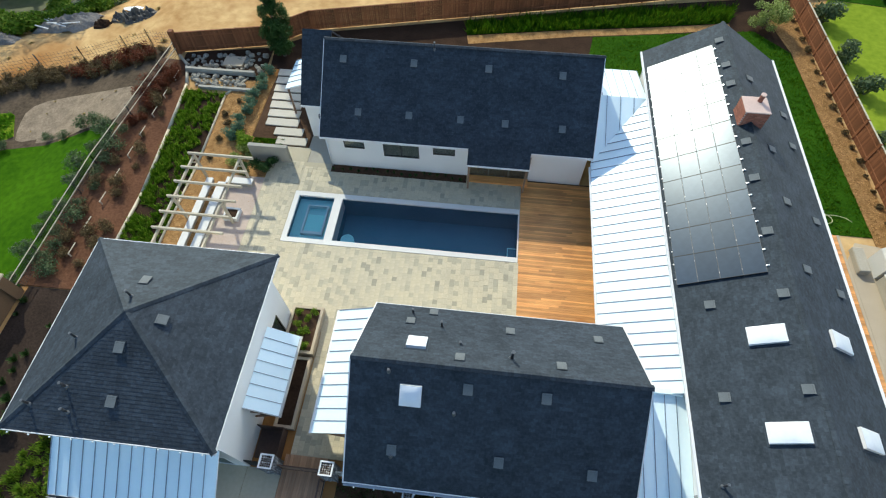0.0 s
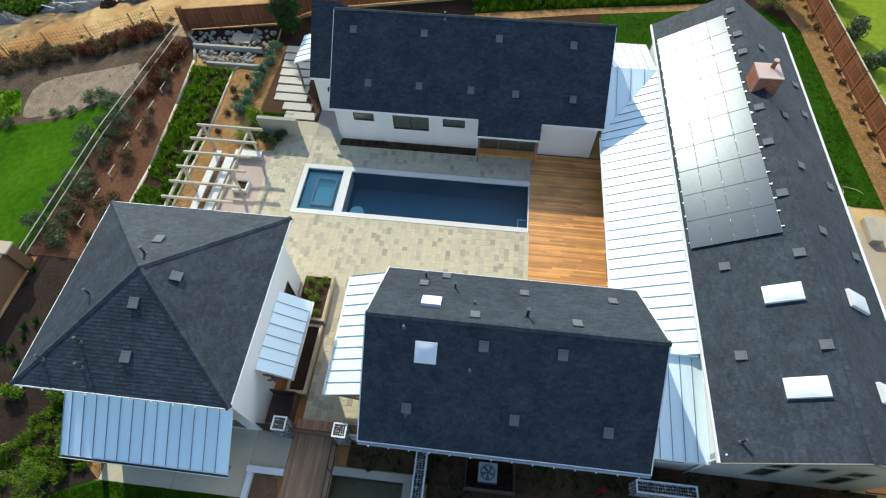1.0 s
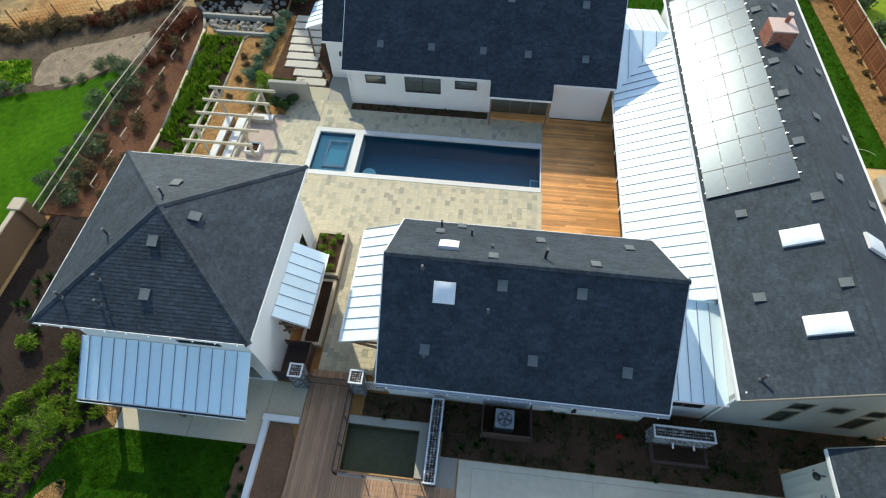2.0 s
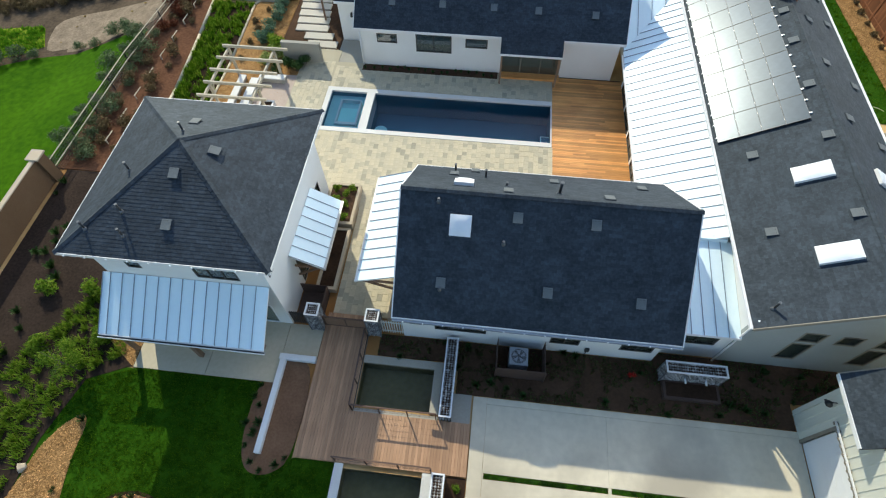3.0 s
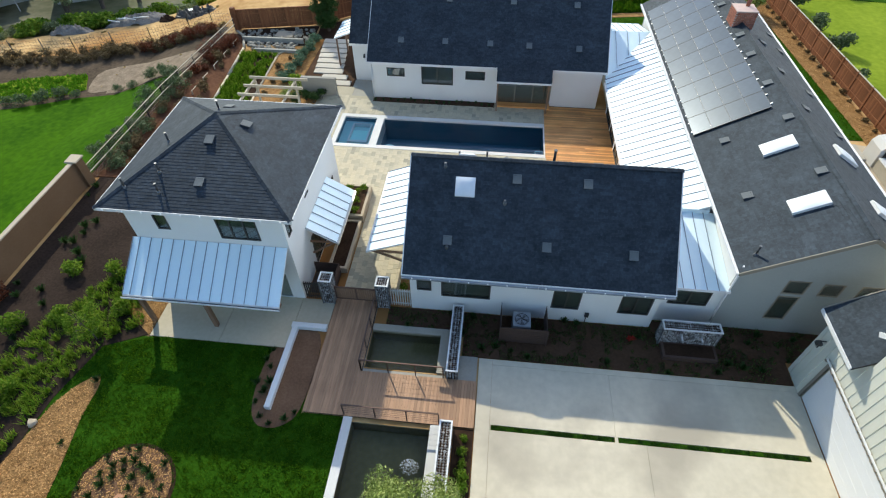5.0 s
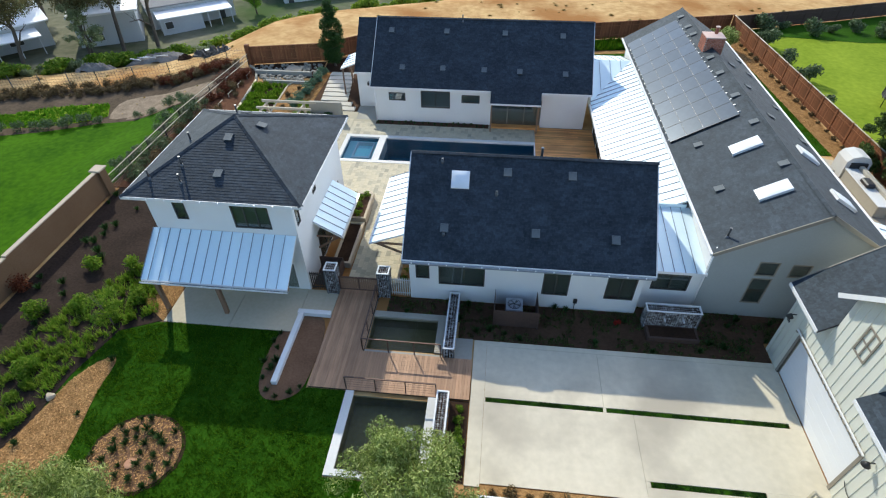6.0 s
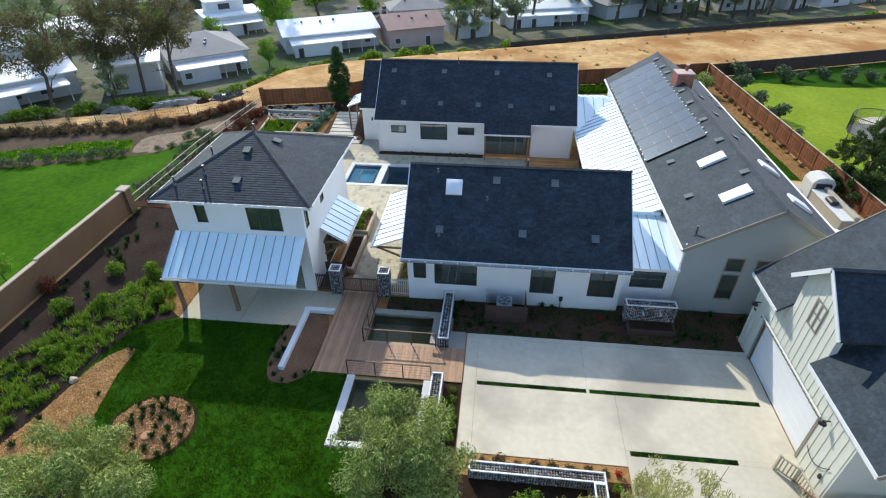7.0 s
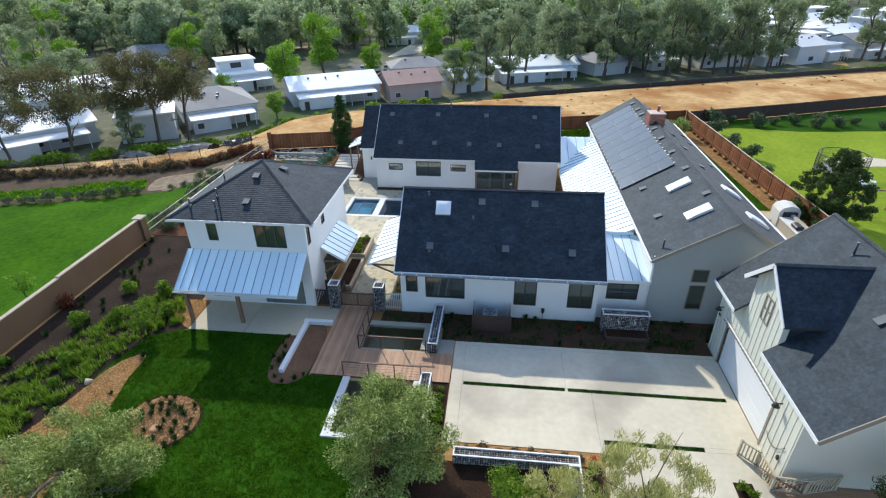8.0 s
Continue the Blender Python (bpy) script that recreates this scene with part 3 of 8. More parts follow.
def smooth(a, b, v):
    t = min(1.0, max(0.0, (v - a) / (b - a)))
    return t * t * (3 - 2 * t)


def land(x, y):
    """The height of the land: level round the houses, falling to the valley behind them."""
    s = (x + 45) * -0.374 + (y - 40 + 9.0 * smooth(22, 45, -x)) * 0.928
    z = -5.2 * smooth(3, 18, s) - 0.006 * max(0.0, s - 18)
    z += 0.35 * noise.noise((x * 0.05, y * 0.05, 0.3)) * smooth(4, 14, s)
    z -= 1.7 * smooth(27.8, 35, -x) * (0.6 + 0.4 * smooth(14, 26, y)) * (1 - smooth(3, 18, s))
    return z - 0.02


def span(lo, hi, step):
    n = max(1, round((hi - lo) / step))
    return [lo + (hi - lo) * i / n for i in range(n + 1)]


xs = sorted({round(v, 3) for v in (-3000, -1200, -600, -400, *span(-300, -60, 12), *span(-60, 70, 2.6), *span(70, 300, 12), 400, 600, 1200, 3000, POOL[0], POOL[1], POND_A[0], POND_A[1], POND_B[1])})
ys = sorted({round(v, 3) for v in (-3000, -800, -300, *span(-150, -30, 12), *span(-30, 100, 2.6), *span(100, 400, 12), 600, 1200, 3000, POOL[2], POOL[3], POND_A[2], POND_A[3], POND_B[2], POND_B[3])})
verts = [(x, y, land(x, y)) for x in xs for y in ys]
faces = []
for i in range(len(xs) - 1):
    for j in range(len(ys) - 1):
        cx, cy = (xs[i] + xs[i + 1]) / 2, (ys[j] + ys[j + 1]) / 2
        if any(r[0] < cx < r[1] and r[2] < cy < r[3] for r in (POOL, POND_A, POND_B)):
            continue
        faces.append((i * len(ys) + j, (i + 1) * len(ys) + j, (i + 1) * len(ys) + j + 1, i * len(ys) + j + 1))
ground = tagged(raw("ground", verts, faces, M_GROUND, smooth=True), "dry tan earth with patches of scrub, falling to a valley", "ground", kind="structure")


def sheet(name, poly, z, mat, label, category, z0=-0.015):
    return solo(name, slab(poly, z0, z), mat, label, category, kind="structure")


def drape(name, poly, lift, mat, label, category):
    """A plot that follows the fall of the land."""
    bm = bmesh.new()
    f = bm.faces.new([bm.verts.new((x, y, 0)) for x, y in poly])
    if f.normal.z < 0 or sum(x0 * y1 - x1 * y0 for (x0, y0), (x1, y1) in zip(poly, poly[1:] + poly[:1])) < 0:
        f.normal_flip()
    for axis, cuts in ((0, xs), (1, ys)):
        lo, hi = min(p[axis] for p in poly), max(p[axis] for p in poly)
        for c in cuts:
            if lo < c < hi:
                co, no = [0, 0, 0], [0, 0, 0]
                co[axis], no[axis] = c, 1
                bmesh.ops.bisect_plane(bm, geom=bm.verts[:] + bm.edges[:] + bm.faces[:], plane_co=co, plane_no=no)
    for v in bm.verts:
        v.co.z = land(v.co.x, v.co.y) + lift
    return solo(name, bm, mat, label, category, kind="structure")


# ---- driveway, patio, terrace ----
def drive_panel(x0, x1, y0, y1):
    return bevelled(x0, x1, y0, y1, -0.012, 0.03, 0.006)


driveway = thing("driveway", "pale broom-finished concrete driveway with narrow planted joints", "driveway", kind="structure")
G = 0.004
for x0, x1, y0, y1 in ((-0.64, 0.02, -5.9, 1.76), (0.02, 14.36, 1.45, 1.76), (0.02, 5.6, -1.62, 1.45), (5.6, 14.36, -1.62, 1.45),
                       (0.02, 6.9, -5.75, -1.86), (6.9, 14.36, -4.95, -1.86), (6.9, 14.36, -9.4, -5.2), (6.9, 14.36, -14.5, -9.4)):
    part("slab", drive_panel(x0 + G, x1 - G, y0 + G, y1 - G), M_CONC, driveway)
for x0, x1, y0, y1 in ((13.8, 14.36, -1.86, -1.62), (0.02, 0.08, -1.86, -1.62), (5.55, 5.7, -1.86, -1.62), (6.9, 7.1, -5.2, -4.95), (11.7, 14.36, -5.2, -4.95)):
    part("slab", drive_panel(x0 + G, x1 - G, y0 - G, y1 + G), M_CONC, driveway)

patio = thing("patio", "smooth grey concrete patio under the porch roof", "patio", kind="structure")
for x0, x1, y0 in ((-17.6, -13.9, 1.35), (-13.9, -10.36, 1.35), (-10.36, -8.56, 2.82)):
    part("slab", bevelled(x0 + 0.01, x1 - 0.01, y0, 4.5, -0.012, 0.04, 0.006), M_PATIO, patio)

terrace = thing("terrace", "tan travertine paving of mixed tones round the pool", "paving", kind="structure")
part("bedding", boxes((-15.0, 3.0, 12.2, 18.1, -0.012, 0.111), (-15.0, -12.38, 18.1, 26.2, -0.012, 0.111), (-12.38, 3.0, 22.3, 24.9, -0.012, 0.111),
                      (-8.3, -4.4, 5.3, 12.2, -0.012, 0.111), (2.93, 3.0, 18.1, 22.3, -0.012, 0.111)), M_GROUT, terrace)

def pane_of(x0, x1, y0, y1, z, n=8):
    """A water surface."""
    bm = bmesh.new()
    g = [[bm.verts.new((x0 + (x1 - x0) * i / n, y0 + (y1 - y0) * j / n, z)) for j in range(n + 1)] for i in range(n + 1)]
    for i in range(n):
        for j in range(n):
            bm.faces.new((g[i][j], g[i + 1][j], g[i + 1][j + 1], g[i][j + 1]))
    return bm


# pool and spa
pool = thing("swimming_pool", "long dark blue swimming pool with a raised spa at one end", "swimming pool", kind="structure")
x0, x1, y0, y1 = POOL
part("coping", boxes((x0 - 0.33, x1 + 0.07, y0 - 0.36, y0, -0.02, 0.135), (x0 - 0.33, x1 + 0.07, y1, y1 + 0.36, -0.02, 0.135),
                     (x0 - 0.33, x0, y0, y1, -0.02, 0.135), (x1, x1 + 0.07, y0, y1, -0.02, 0.135), (-9.68, -9.12, y0, y1, -0.9, 0.13)), M_COPING, pool)
part("shell", boxes((x0 - 0.2, x1 + 0.2, y0 - 0.2, y1 + 0.2, -1.95, -1.75), (x0 - 0.2, x0, y0, y1, -1.75, -0.02), (x1, x1 + 0.2, y0, y1, -1.75, -0.02),
                    (x0 - 0.2, x1 + 0.2, y0 - 0.2, y0, -1.75, -0.02), (x0 - 0.2, x1 + 0.2, y1, y1 + 0.2, -1.75, -0.02), (-9.7, -9.1, y0, y1, -1.75, -0.9)), M_POOLWALL, pool)
part("spa_floor", boxes((x0, -9.7, y0, y1, -1.74, -0.32), (-11.9, -9.75, 18.5, 18.8, -0.32, -0.06)), M_SPAPLASTER, pool)
part("spa_bench", boxes((-11.4, -9.95, 18.95, 19.15, -0.31, -0.025), (-11.4, -11.3, 19.15, 21.3, -0.31, -0.025), (-10.05, -9.95, 19.15, 21.3, -0.31, -0.025), (-11.3, -10.05, 21.2, 21.3, -0.31, -0.025)), M_TRIM, pool)
# Brighter turquoise panel paints the sunlit half of the spa floor.
part("spa_lit_panel", boxes((-11.28, -10.07, 19.17, 20.6, -0.31, -0.2)), M_SPAFLOOR, pool, "brighter turquoise panel for the sunlit half of the spa floor")
part("pool_step", boxes((2.3, 2.88, 18.5, 19.4, -1.74, -0.3), (1.7, 2.3, 18.5, 19.4, -1.74, -0.7)), M_POOLWALL, pool)
part("step_edge", boxes((2.3, 2.36, 18.5, 19.4, -0.3, -0.27), (2.36, 2.88, 19.34, 19.4, -0.3, -0.27)), M_SPAFLOOR, pool)
part("drain_ledge", rod(bmesh.new(), (-8.3, 19.0, -1.74), (-8.3, 19.0, -0.45), 0.45, n=24), M_SPAFLOOR, pool, "round turquoise sun shelf")
tagged(solo("water", pane_of(x0, -9.68, y0, y1, 0.0), M_SPAWATER, "clear rippled water in the spa", "water", kind="structure"))
solo("water", pane_of(-9.12, x1, y0, y1, 0.0), M_WATER, "still dark blue swimming pool water", "water", kind="structure")

# pool deck
pool_deck = thing("pool_deck", "warm oiled hardwood deck beside the pool", "deck", kind="structure")
part("joists", boxes((3.0, 7.75, 12.3, 24.88, -0.012, 0.075)), M_JOIST, pool_deck)
rngd = random.Random(4)
y = 12.3
while y < 24.75:
    cut = rngd.uniform(4.0, 6.8)
    for a, b in ((3.005, cut - 0.003), (cut + 0.003, 7.745)):
        part("board", boxes((a, b, y, y + 0.132, 0.076, 0.112 + rngd.uniform(0, 0.003))), M_TEAK, pool_deck)
    y += 0.14

# entry deck
entry_deck = thing("entry_deck", "weathered brown timber walkway crossing the ponds", "deck", kind="structure")
part("joists", boxes((-8.5, -6.25, -1.88, 5.3, -0.012, 0.075), (-6.25, -0.7, -1.88, 0.40, -0.1, 0.075)), M_JOIST, entry_deck)
x = -8.52
while x < -6.3:
    part("board", boxes((x, x + 0.132, -1.9, 5.3, 0.076, 0.112 + rngd.uniform(0, 0.003))), M_ENTRY, entry_deck)
    x += 0.14
while x < -0.78:
    part("board", boxes((x, x + 0.132, -1.9, 0.42, 0.076, 0.112 + rngd.uniform(0, 0.003))), M_ENTRY, entry_deck)
    x += 0.14

# ponds
for k, (x0, x1, y0, y1) in enumerate((POND_A, POND_B)):
    pond = thing("pond", "still dark pond with pale concrete edges beside the walkway", "pond", "entry ponds", kind="structure")
    part("basin", boxes((x0 - 0.1, x1 + 0.1, y0 - 0.1, y1 + 0.1, -0.9, -0.8), (x0 - 0.1, x0, y0, y1, -0.8, -0.03), (x1, x1 + 0.1, y0, y1, -0.8, -0.03),
                        (x0 - 0.1, x1 + 0.1, y0 - 0.1, y0, -0.8, -0.03), (x0 - 0.1, x1 + 0.1, y1, y1 + 0.1, -0.8, -0.03)), M_PONDBED, pond)
    rim = ((x0, x1 + 0.42, y1, y1 + 0.38, -0.015, 0.09), (x1, x1 + 0.42, y0, y1, -0.015, 0.09)) if k == 0 else (
        (x0 - 0.4, x0, y0 - 0.3, -1.92, -0.015, 0.09), (x1, x1 + 0.42, y0 - 0.3, -1.92, -0.015, 0.09), (x0, x1, y0 - 0.3, y0, -0.015, 0.09))
    # The front pond's paler rim stone puts its sunlight into the colour.
    part("rim", boxes(*rim), M_COPING if k else M_RIM, pond)
    solo("water", pane_of(x0, x1, y0, y1, -0.15), M_POND, "dark greenish pond water", "water", kind="structure")


# ---- house with the hipped roof ----
def hip_house():
    h = thing("guest_house", "white two-storey stucco house with a charcoal hipped roof", "house")
    X0, X1, Y0, Y1, Z = -18.05, -10.25, 4.5, 13.0, 6.2
    T = 0.25
    south = ((X0, Y0), (X1, Y0))
    sh = [(1.4, 2.05, 4.75, 6.0), (4.5, 6.5, 4.4, 6.0), (0.7, 2.0, 0.45, 1.9), (4.3, 7.2, 0.05, 2.05)]
    east = ((X1, Y0), (X1, Y1))
    eh = [(0.25, 0.75, 4.5, 6.0), (3.0, 3.6, 4.6, 6.0), (6.6, 7.4, 0.1, 2.6), (2.5, 6.0, 0.1, 2.2)]
    part("wall", wall(*south, -0.01, Z, T, sh), M_STUCCO, h)
    part("wall", wall((X1, Y0 + T), (X1, Y1 - T), -0.01, Z, T, [(u0 - T, u1 - T, a, b) for u0, u1, a, b in eh]), M_STUCCO, h)
    part("wall", wall((X1, Y1), (X0, Y1), -0.01, Z, T), M_STUCCO, h)
    part("wall", wall((X0, Y1 - T), (X0, Y0 + T), -0.01, Z, T), M_STUCCO, h)
    # Floors, and unseen partitions added close behind the glass to lighten the windows.
    part("room_surface", boxes((X0 + T, X1 - T, Y0 + T, Y1 - T, -0.01, 0.03), (X0 + T, X1 - T, Y0 + T, Y1 - T, 3.0, 3.2), (X0 + T, X1 - T, 6.3, 6.4, 0.03, 3.0), (X0 + T, X1 - T, 6.3, 6.4, 3.2, 6.0)), M_ROOM, h)
    for i, (u0, u1, a, b) in enumerate(sh):
        window(h, "door" if i == 3 else "window", *south, u0, u1, a, b, cols=(1, 3, 2, 1)[i], frame_mat=M_TRIM if i == 3 else None)
    for i, (u0, u1, a, b) in enumerate(eh):
        window(h, "window", *east, u0, u1, a, b, cols=(1, 1, 1, 3)[i])
    part("door_panel", boxes((X0 + 4.35, X0 + 7.15, Y0 + 0.09, Y0 + 0.13, 0.06, 2.0)), M_GARAGE, h, "white sliding door panel")
    # roof
    E, ex0, ex1, ey0, ey1 = 6.37, -18.92, -9.49, 4.0, 13.53
    ap = Vector((-14.25, 8.85, 8.62))
    c = [Vector(p) for p in ((ex0, ey0, E), (ex1, ey0, E), (ex1, ey1, E), (ex0, ey1, E))]
    bm = bmesh.new()
    vs = [bm.verts.new(p - Vector((0, 0, 0.015))) for p in c] + [bm.verts.new(ap - Vector((0, 0, 0.015)))]
    for i in range(4):
        bm.faces.new((vs[i], vs[(i + 1) % 4], vs[4]))
    bm.faces.new([bm.verts.new(p - Vector((0, 0, 0.1))) for p in c][::-1])
    part("roof_deck", bm, M_ROOFDECK, h)
    for i in range(4):
        shingles(h, c[i], c[(i + 1) % 4], ap, ap, name="shingles")
        ridge_caps(h, c[i], ap)
    part("soffit", boxes((ex0 + 0.05, ex1 - 0.05, ey0 + 0.05, ey1 - 0.05, 6.2, 6.24)), M_TRIM, h)
    fascia(h, [*c, c[0]], 0.17, 0.035)
    return h


def eave_lights(h, a, b, step=0.9):
    """Small white bulbs clipped along an eave."""
    a, b = Vector(a), Vector(b)
    n = int((b - a).length / step)
    me = finish("eave_bulb", bevelled(-0.03, 0.03, -0.03, 0.03, -0.05, 0.03, 0.012), M_SPRAY)
    for i in range(n):
        part("eave_bulb", me, M_SPRAY, h).location = a.lerp(b, (i + 0.5) / n)


guest = hip_house()
eave_lights(guest, (-18.9, 3.92, 6.36), (-9.5, 3.92, 6.36))
E_S = on_slope
for x, y in ((-14.19, 7.52), (-14.15, 5.5)):
    roof_vent(E_S((x, y, 6.37 + 0.464 * (y - 4.0)), (0, -0.464, 1), (0, 1, 0.464)))
roof_vent(E_S((-12.93, 8.87, 6.37 + 0.48 * 3.44), (0.48, 0, 1), (-1, 0, 0.48)))
roof_vent(E_S((-14.61, 10.75, 6.37 + 0.48 * 2.78), (0, 0.48, 1), (0, -1, 0.48)))
for p in ((-16.2, 5.81, 7.22), (-15.96, 4.89, 6.78), (-17.69, 5.03, 6.84), (-14.6, 9.76, 8.17), (-16.65, 7.87, 7.44)):
    vent_pipe(p, 0.5)

porch = thing("porch_roof", "pale blue-grey standing-seam porch roof on timber posts", "porch roof")
seam_roof(porch, (-18.26, 2.05, 2.5), (-10.35, 2.05, 2.5), (-18.26, 4.48, 4.06), (-10.35, 4.48, 4.06), 14, lead=0.66)
fascia(porch, [(-18.26, 2.02, 2.49), (-10.35, 2.02, 2.49)], 0.14, 0.04)
part("gutter", boxes((-18.3, -10.3, 1.88, 1.9, 2.36, 2.47), (-18.3, -10.3, 1.9, 2.0, 2.36, 2.375)), M_TRIM, porch)
# Black strip laid in the white gutter paints the shade inside it.
part("gutter_shade_strip", boxes((-18.28, -10.32, 1.902, 1.99, 2.376, 2.40)), M_PIPE, porch, "black strip for the shade inside the gutter")
for x in (-17.75, -14.35):
    part("post", boxes((x - 0.1, x + 0.1, 2.2, 2.4, 0.04, 2.4)), M_WOODDARK, porch)
part("header", boxes((-18.1, -10.4, 2.2, 2.4, 2.22, 2.42)), M_WOODDARK, porch)

awning = thing("side_awning", "small standing-seam metal awning on the house side", "awning")
seam_roof(awning, (-8.7, 6.62, 2.35), (-8.7, 10.9, 2.35), (-10.24, 6.62, 3.3), (-10.24, 10.9, 3.3), 7)
part("gutter", boxes((-8.7, -8.58, 6.6, 10.92, 2.22, 2.34)), M_ALU, awning)
for y in (6.75, 10.75):
    bm = bmesh.new()
    beam(bm, (-10.2, y, 1.3), (-8.85, y, 2.25), 0.09, 0.09)
    beam(bm, (-10.2, y, 2.2), (-8.8, y, 2.25), 0.09, 0.09)
    part("bracket", bm, M_WOODDARK, awning)


# ---- house with the ridge parallel to the driveway ----
def gable_wall(x, y0, y1, z_e0, z_e1, ym, zm, t, z0=-0.01):
    return prism(bmesh.new(), [(x, y0, z0), (x, y1, z0), (x, y1, z_e1), (x, ym, zm), (x, y0, z_e0)], (t, 0, 0))


def middle_house():
    h = thing("middle_house", "white single-storey house with a steep charcoal gable roof", "house")
    X0, X1, Y0, Y1 = -4.42, 7.95, 4.5, 12.2
    T = 0.25
    south = ((X0, Y0), (X1, Y0))
    sh = [(0.35, 1.1, 1.6, 2.85), (1.6, 4.1, 1.25, 2.9), (7.2, 8.6, 1.0, 2.85), (10.52, 12.05, 1.0, 2.85)]
    part("wall", wall(*south, -0.01, 3.55, T, sh), M_STUCCO, h)
    part("wall", wall((X1, Y1), (X0, Y1), -0.01, 3.75, T), M_STUCCO, h)
    part("gable_wall", gable_wall(X0, Y0 + T, Y1 - T, 3.7, 3.95, 8.48, 6.98, T), M_STUCCO, h)
    part("gable_wall", gable_wall(X1 - T, Y0 + T, Y1 - T, 3.7, 3.95, 8.48, 6.98, T), M_STUCCO, h)
    # Floor, with an added unseen partition that lightens the windows.
    part("room_surface", boxes((X0 + T, X1 - T, Y0 + T, Y1 - T, -0.01, 0.03), (X0 + T, X1 - T, 6.2, 6.3, 0.03, 3.4)), M_ROOM, h)
    for i, (u0, u1, a, b) in enumerate(sh):
        window(h, "window", *south, u0, u1, a, b, cols=(1, 1, 2, 2)[i])
    rx0, rx1 = -4.66, 8.2
    es, en, rg = (3.955, 3.373), (12.72, 3.69), (8.48, 7.14)
    roof_slab(h, [(rx0, es[0], es[1]), (rx1, es[0], es[1]), (rx1, rg[0], rg[1]), (rx0, rg[0], rg[1])])
    roof_slab(h, [(rx0, en[0], en[1]), (rx1, en[0], en[1]), (rx1, rg[0], rg[1]), (rx0, rg[0], rg[1])])
    shingles(h, (rx0, *es), (rx1, *es), (rx0, *rg), (rx1, *rg))
    shingles(h, (rx1, *en), (rx0, *en), (rx1, *rg), (rx0, *rg))
    ridge_caps(h, (rx0, *rg), (rx1, *rg))
    fascia(h, [(rx0, es[0] - 0.02, es[1]), (rx1, es[0] - 0.02, es[1])])
    fascia(h, [(rx0, en[0] + 0.02, en[1]), (rx1, en[0] + 0.02, en[1])])
    for x in (rx0 - 0.01, rx1 + 0.01):
        fascia(h, [(x, es[0], es[1]), (x, rg[0], rg[1]), (x, en[0], en[1])], 0.2, 0.05)
    for x in (-1.0, 3.0):
        part("gutter", boxes((rx0 if x < 0 else 1.9, 1.88 if x < 0 else rx1, es[0] - 0.15, es[0] - 0.05, es[1] - 0.16, es[1] - 0.05)), M_SEAM, h)
    return h


eave_lights(middle_house(), (-4.6, 3.77, 3.36), (8.15, 3.77, 3.36))
BS_N, BS_U = (0, -0.833, 1), (0, 1, 0.833)
BN_N, BN_U = (0, 0.813, 1), (0, -1, 0.813)
for x, y in ((-2.58, 5.36), (0.53, 7.79), (2.14, 5.36), (6.17, 5.29), (3.88, 7.77)):
    roof_vent(E_S((x, y, 3.373 + 0.833 * (y - 3.955)), BS_N, BS_U))
skylight(E_S((-1.92, 7.35, 6.2), BS_N, BS_U), 0.95, 0.95, True, "square domed skylight on the shaded slope")
for x, y in ((-2.58, 11.33), (-1.55, 12.25), (0.05, 9.03), (2.35, 11.28), (4.51, 9.14), (6.61, 11.32)):
    roof_vent(E_S((x, y, 7.14 - 0.813 * (y - 8.48)), BN_N, BN_U))
skylight(E_S((-1.98, 9.72, 7.14 - 0.813 * 1.24), BN_N, BN_U), 0.9, 0.9, True, "square domed skylight on the sunlit slope")
for p, h_ in (((-2.58, 12.07, 4.22), 0.5), ((-1.01, 11.22, 4.91), 0.55), ((0.0, 10.04, 5.87), 0.2), ((2.34, 9.4, 6.39), 0.75), ((0.02, 6.86, 5.79), 0.15), ((-2.95, 8.1, 6.83), 0.15), ((-2.6, 5.1, 4.33), 0.15)):
    vent_pipe(p, h_, 0.07 if h_ > 0.7 else 0.05)

side_roof = thing("side_porch_roof", "bright standing-seam metal roof over the side porch", "porch roof")
seam_roof(side_roof, (-6.83, 12.55, 2.6), (-6.83, 6.0, 2.6), (-4.7, 12.55, 3.45), (-4.7, 6.0, 3.45), 11)
part("gutter", boxes((-6.95, -6.84, 6.0, 12.55, 2.46, 2.58)), M_TRIM, side_roof)
for y in (6.15, 12.4):
    bm = bmesh.new()
    beam(bm, (-4.5, y, 1.6), (-6.6, y, 2.5), 0.1, 0.1)
    beam(bm, (-4.45, y, 2.48), (-6.7, y, 2.5), 0.1, 0.1)
    part("bracket", bm, M_WOODDARK, side_roof)


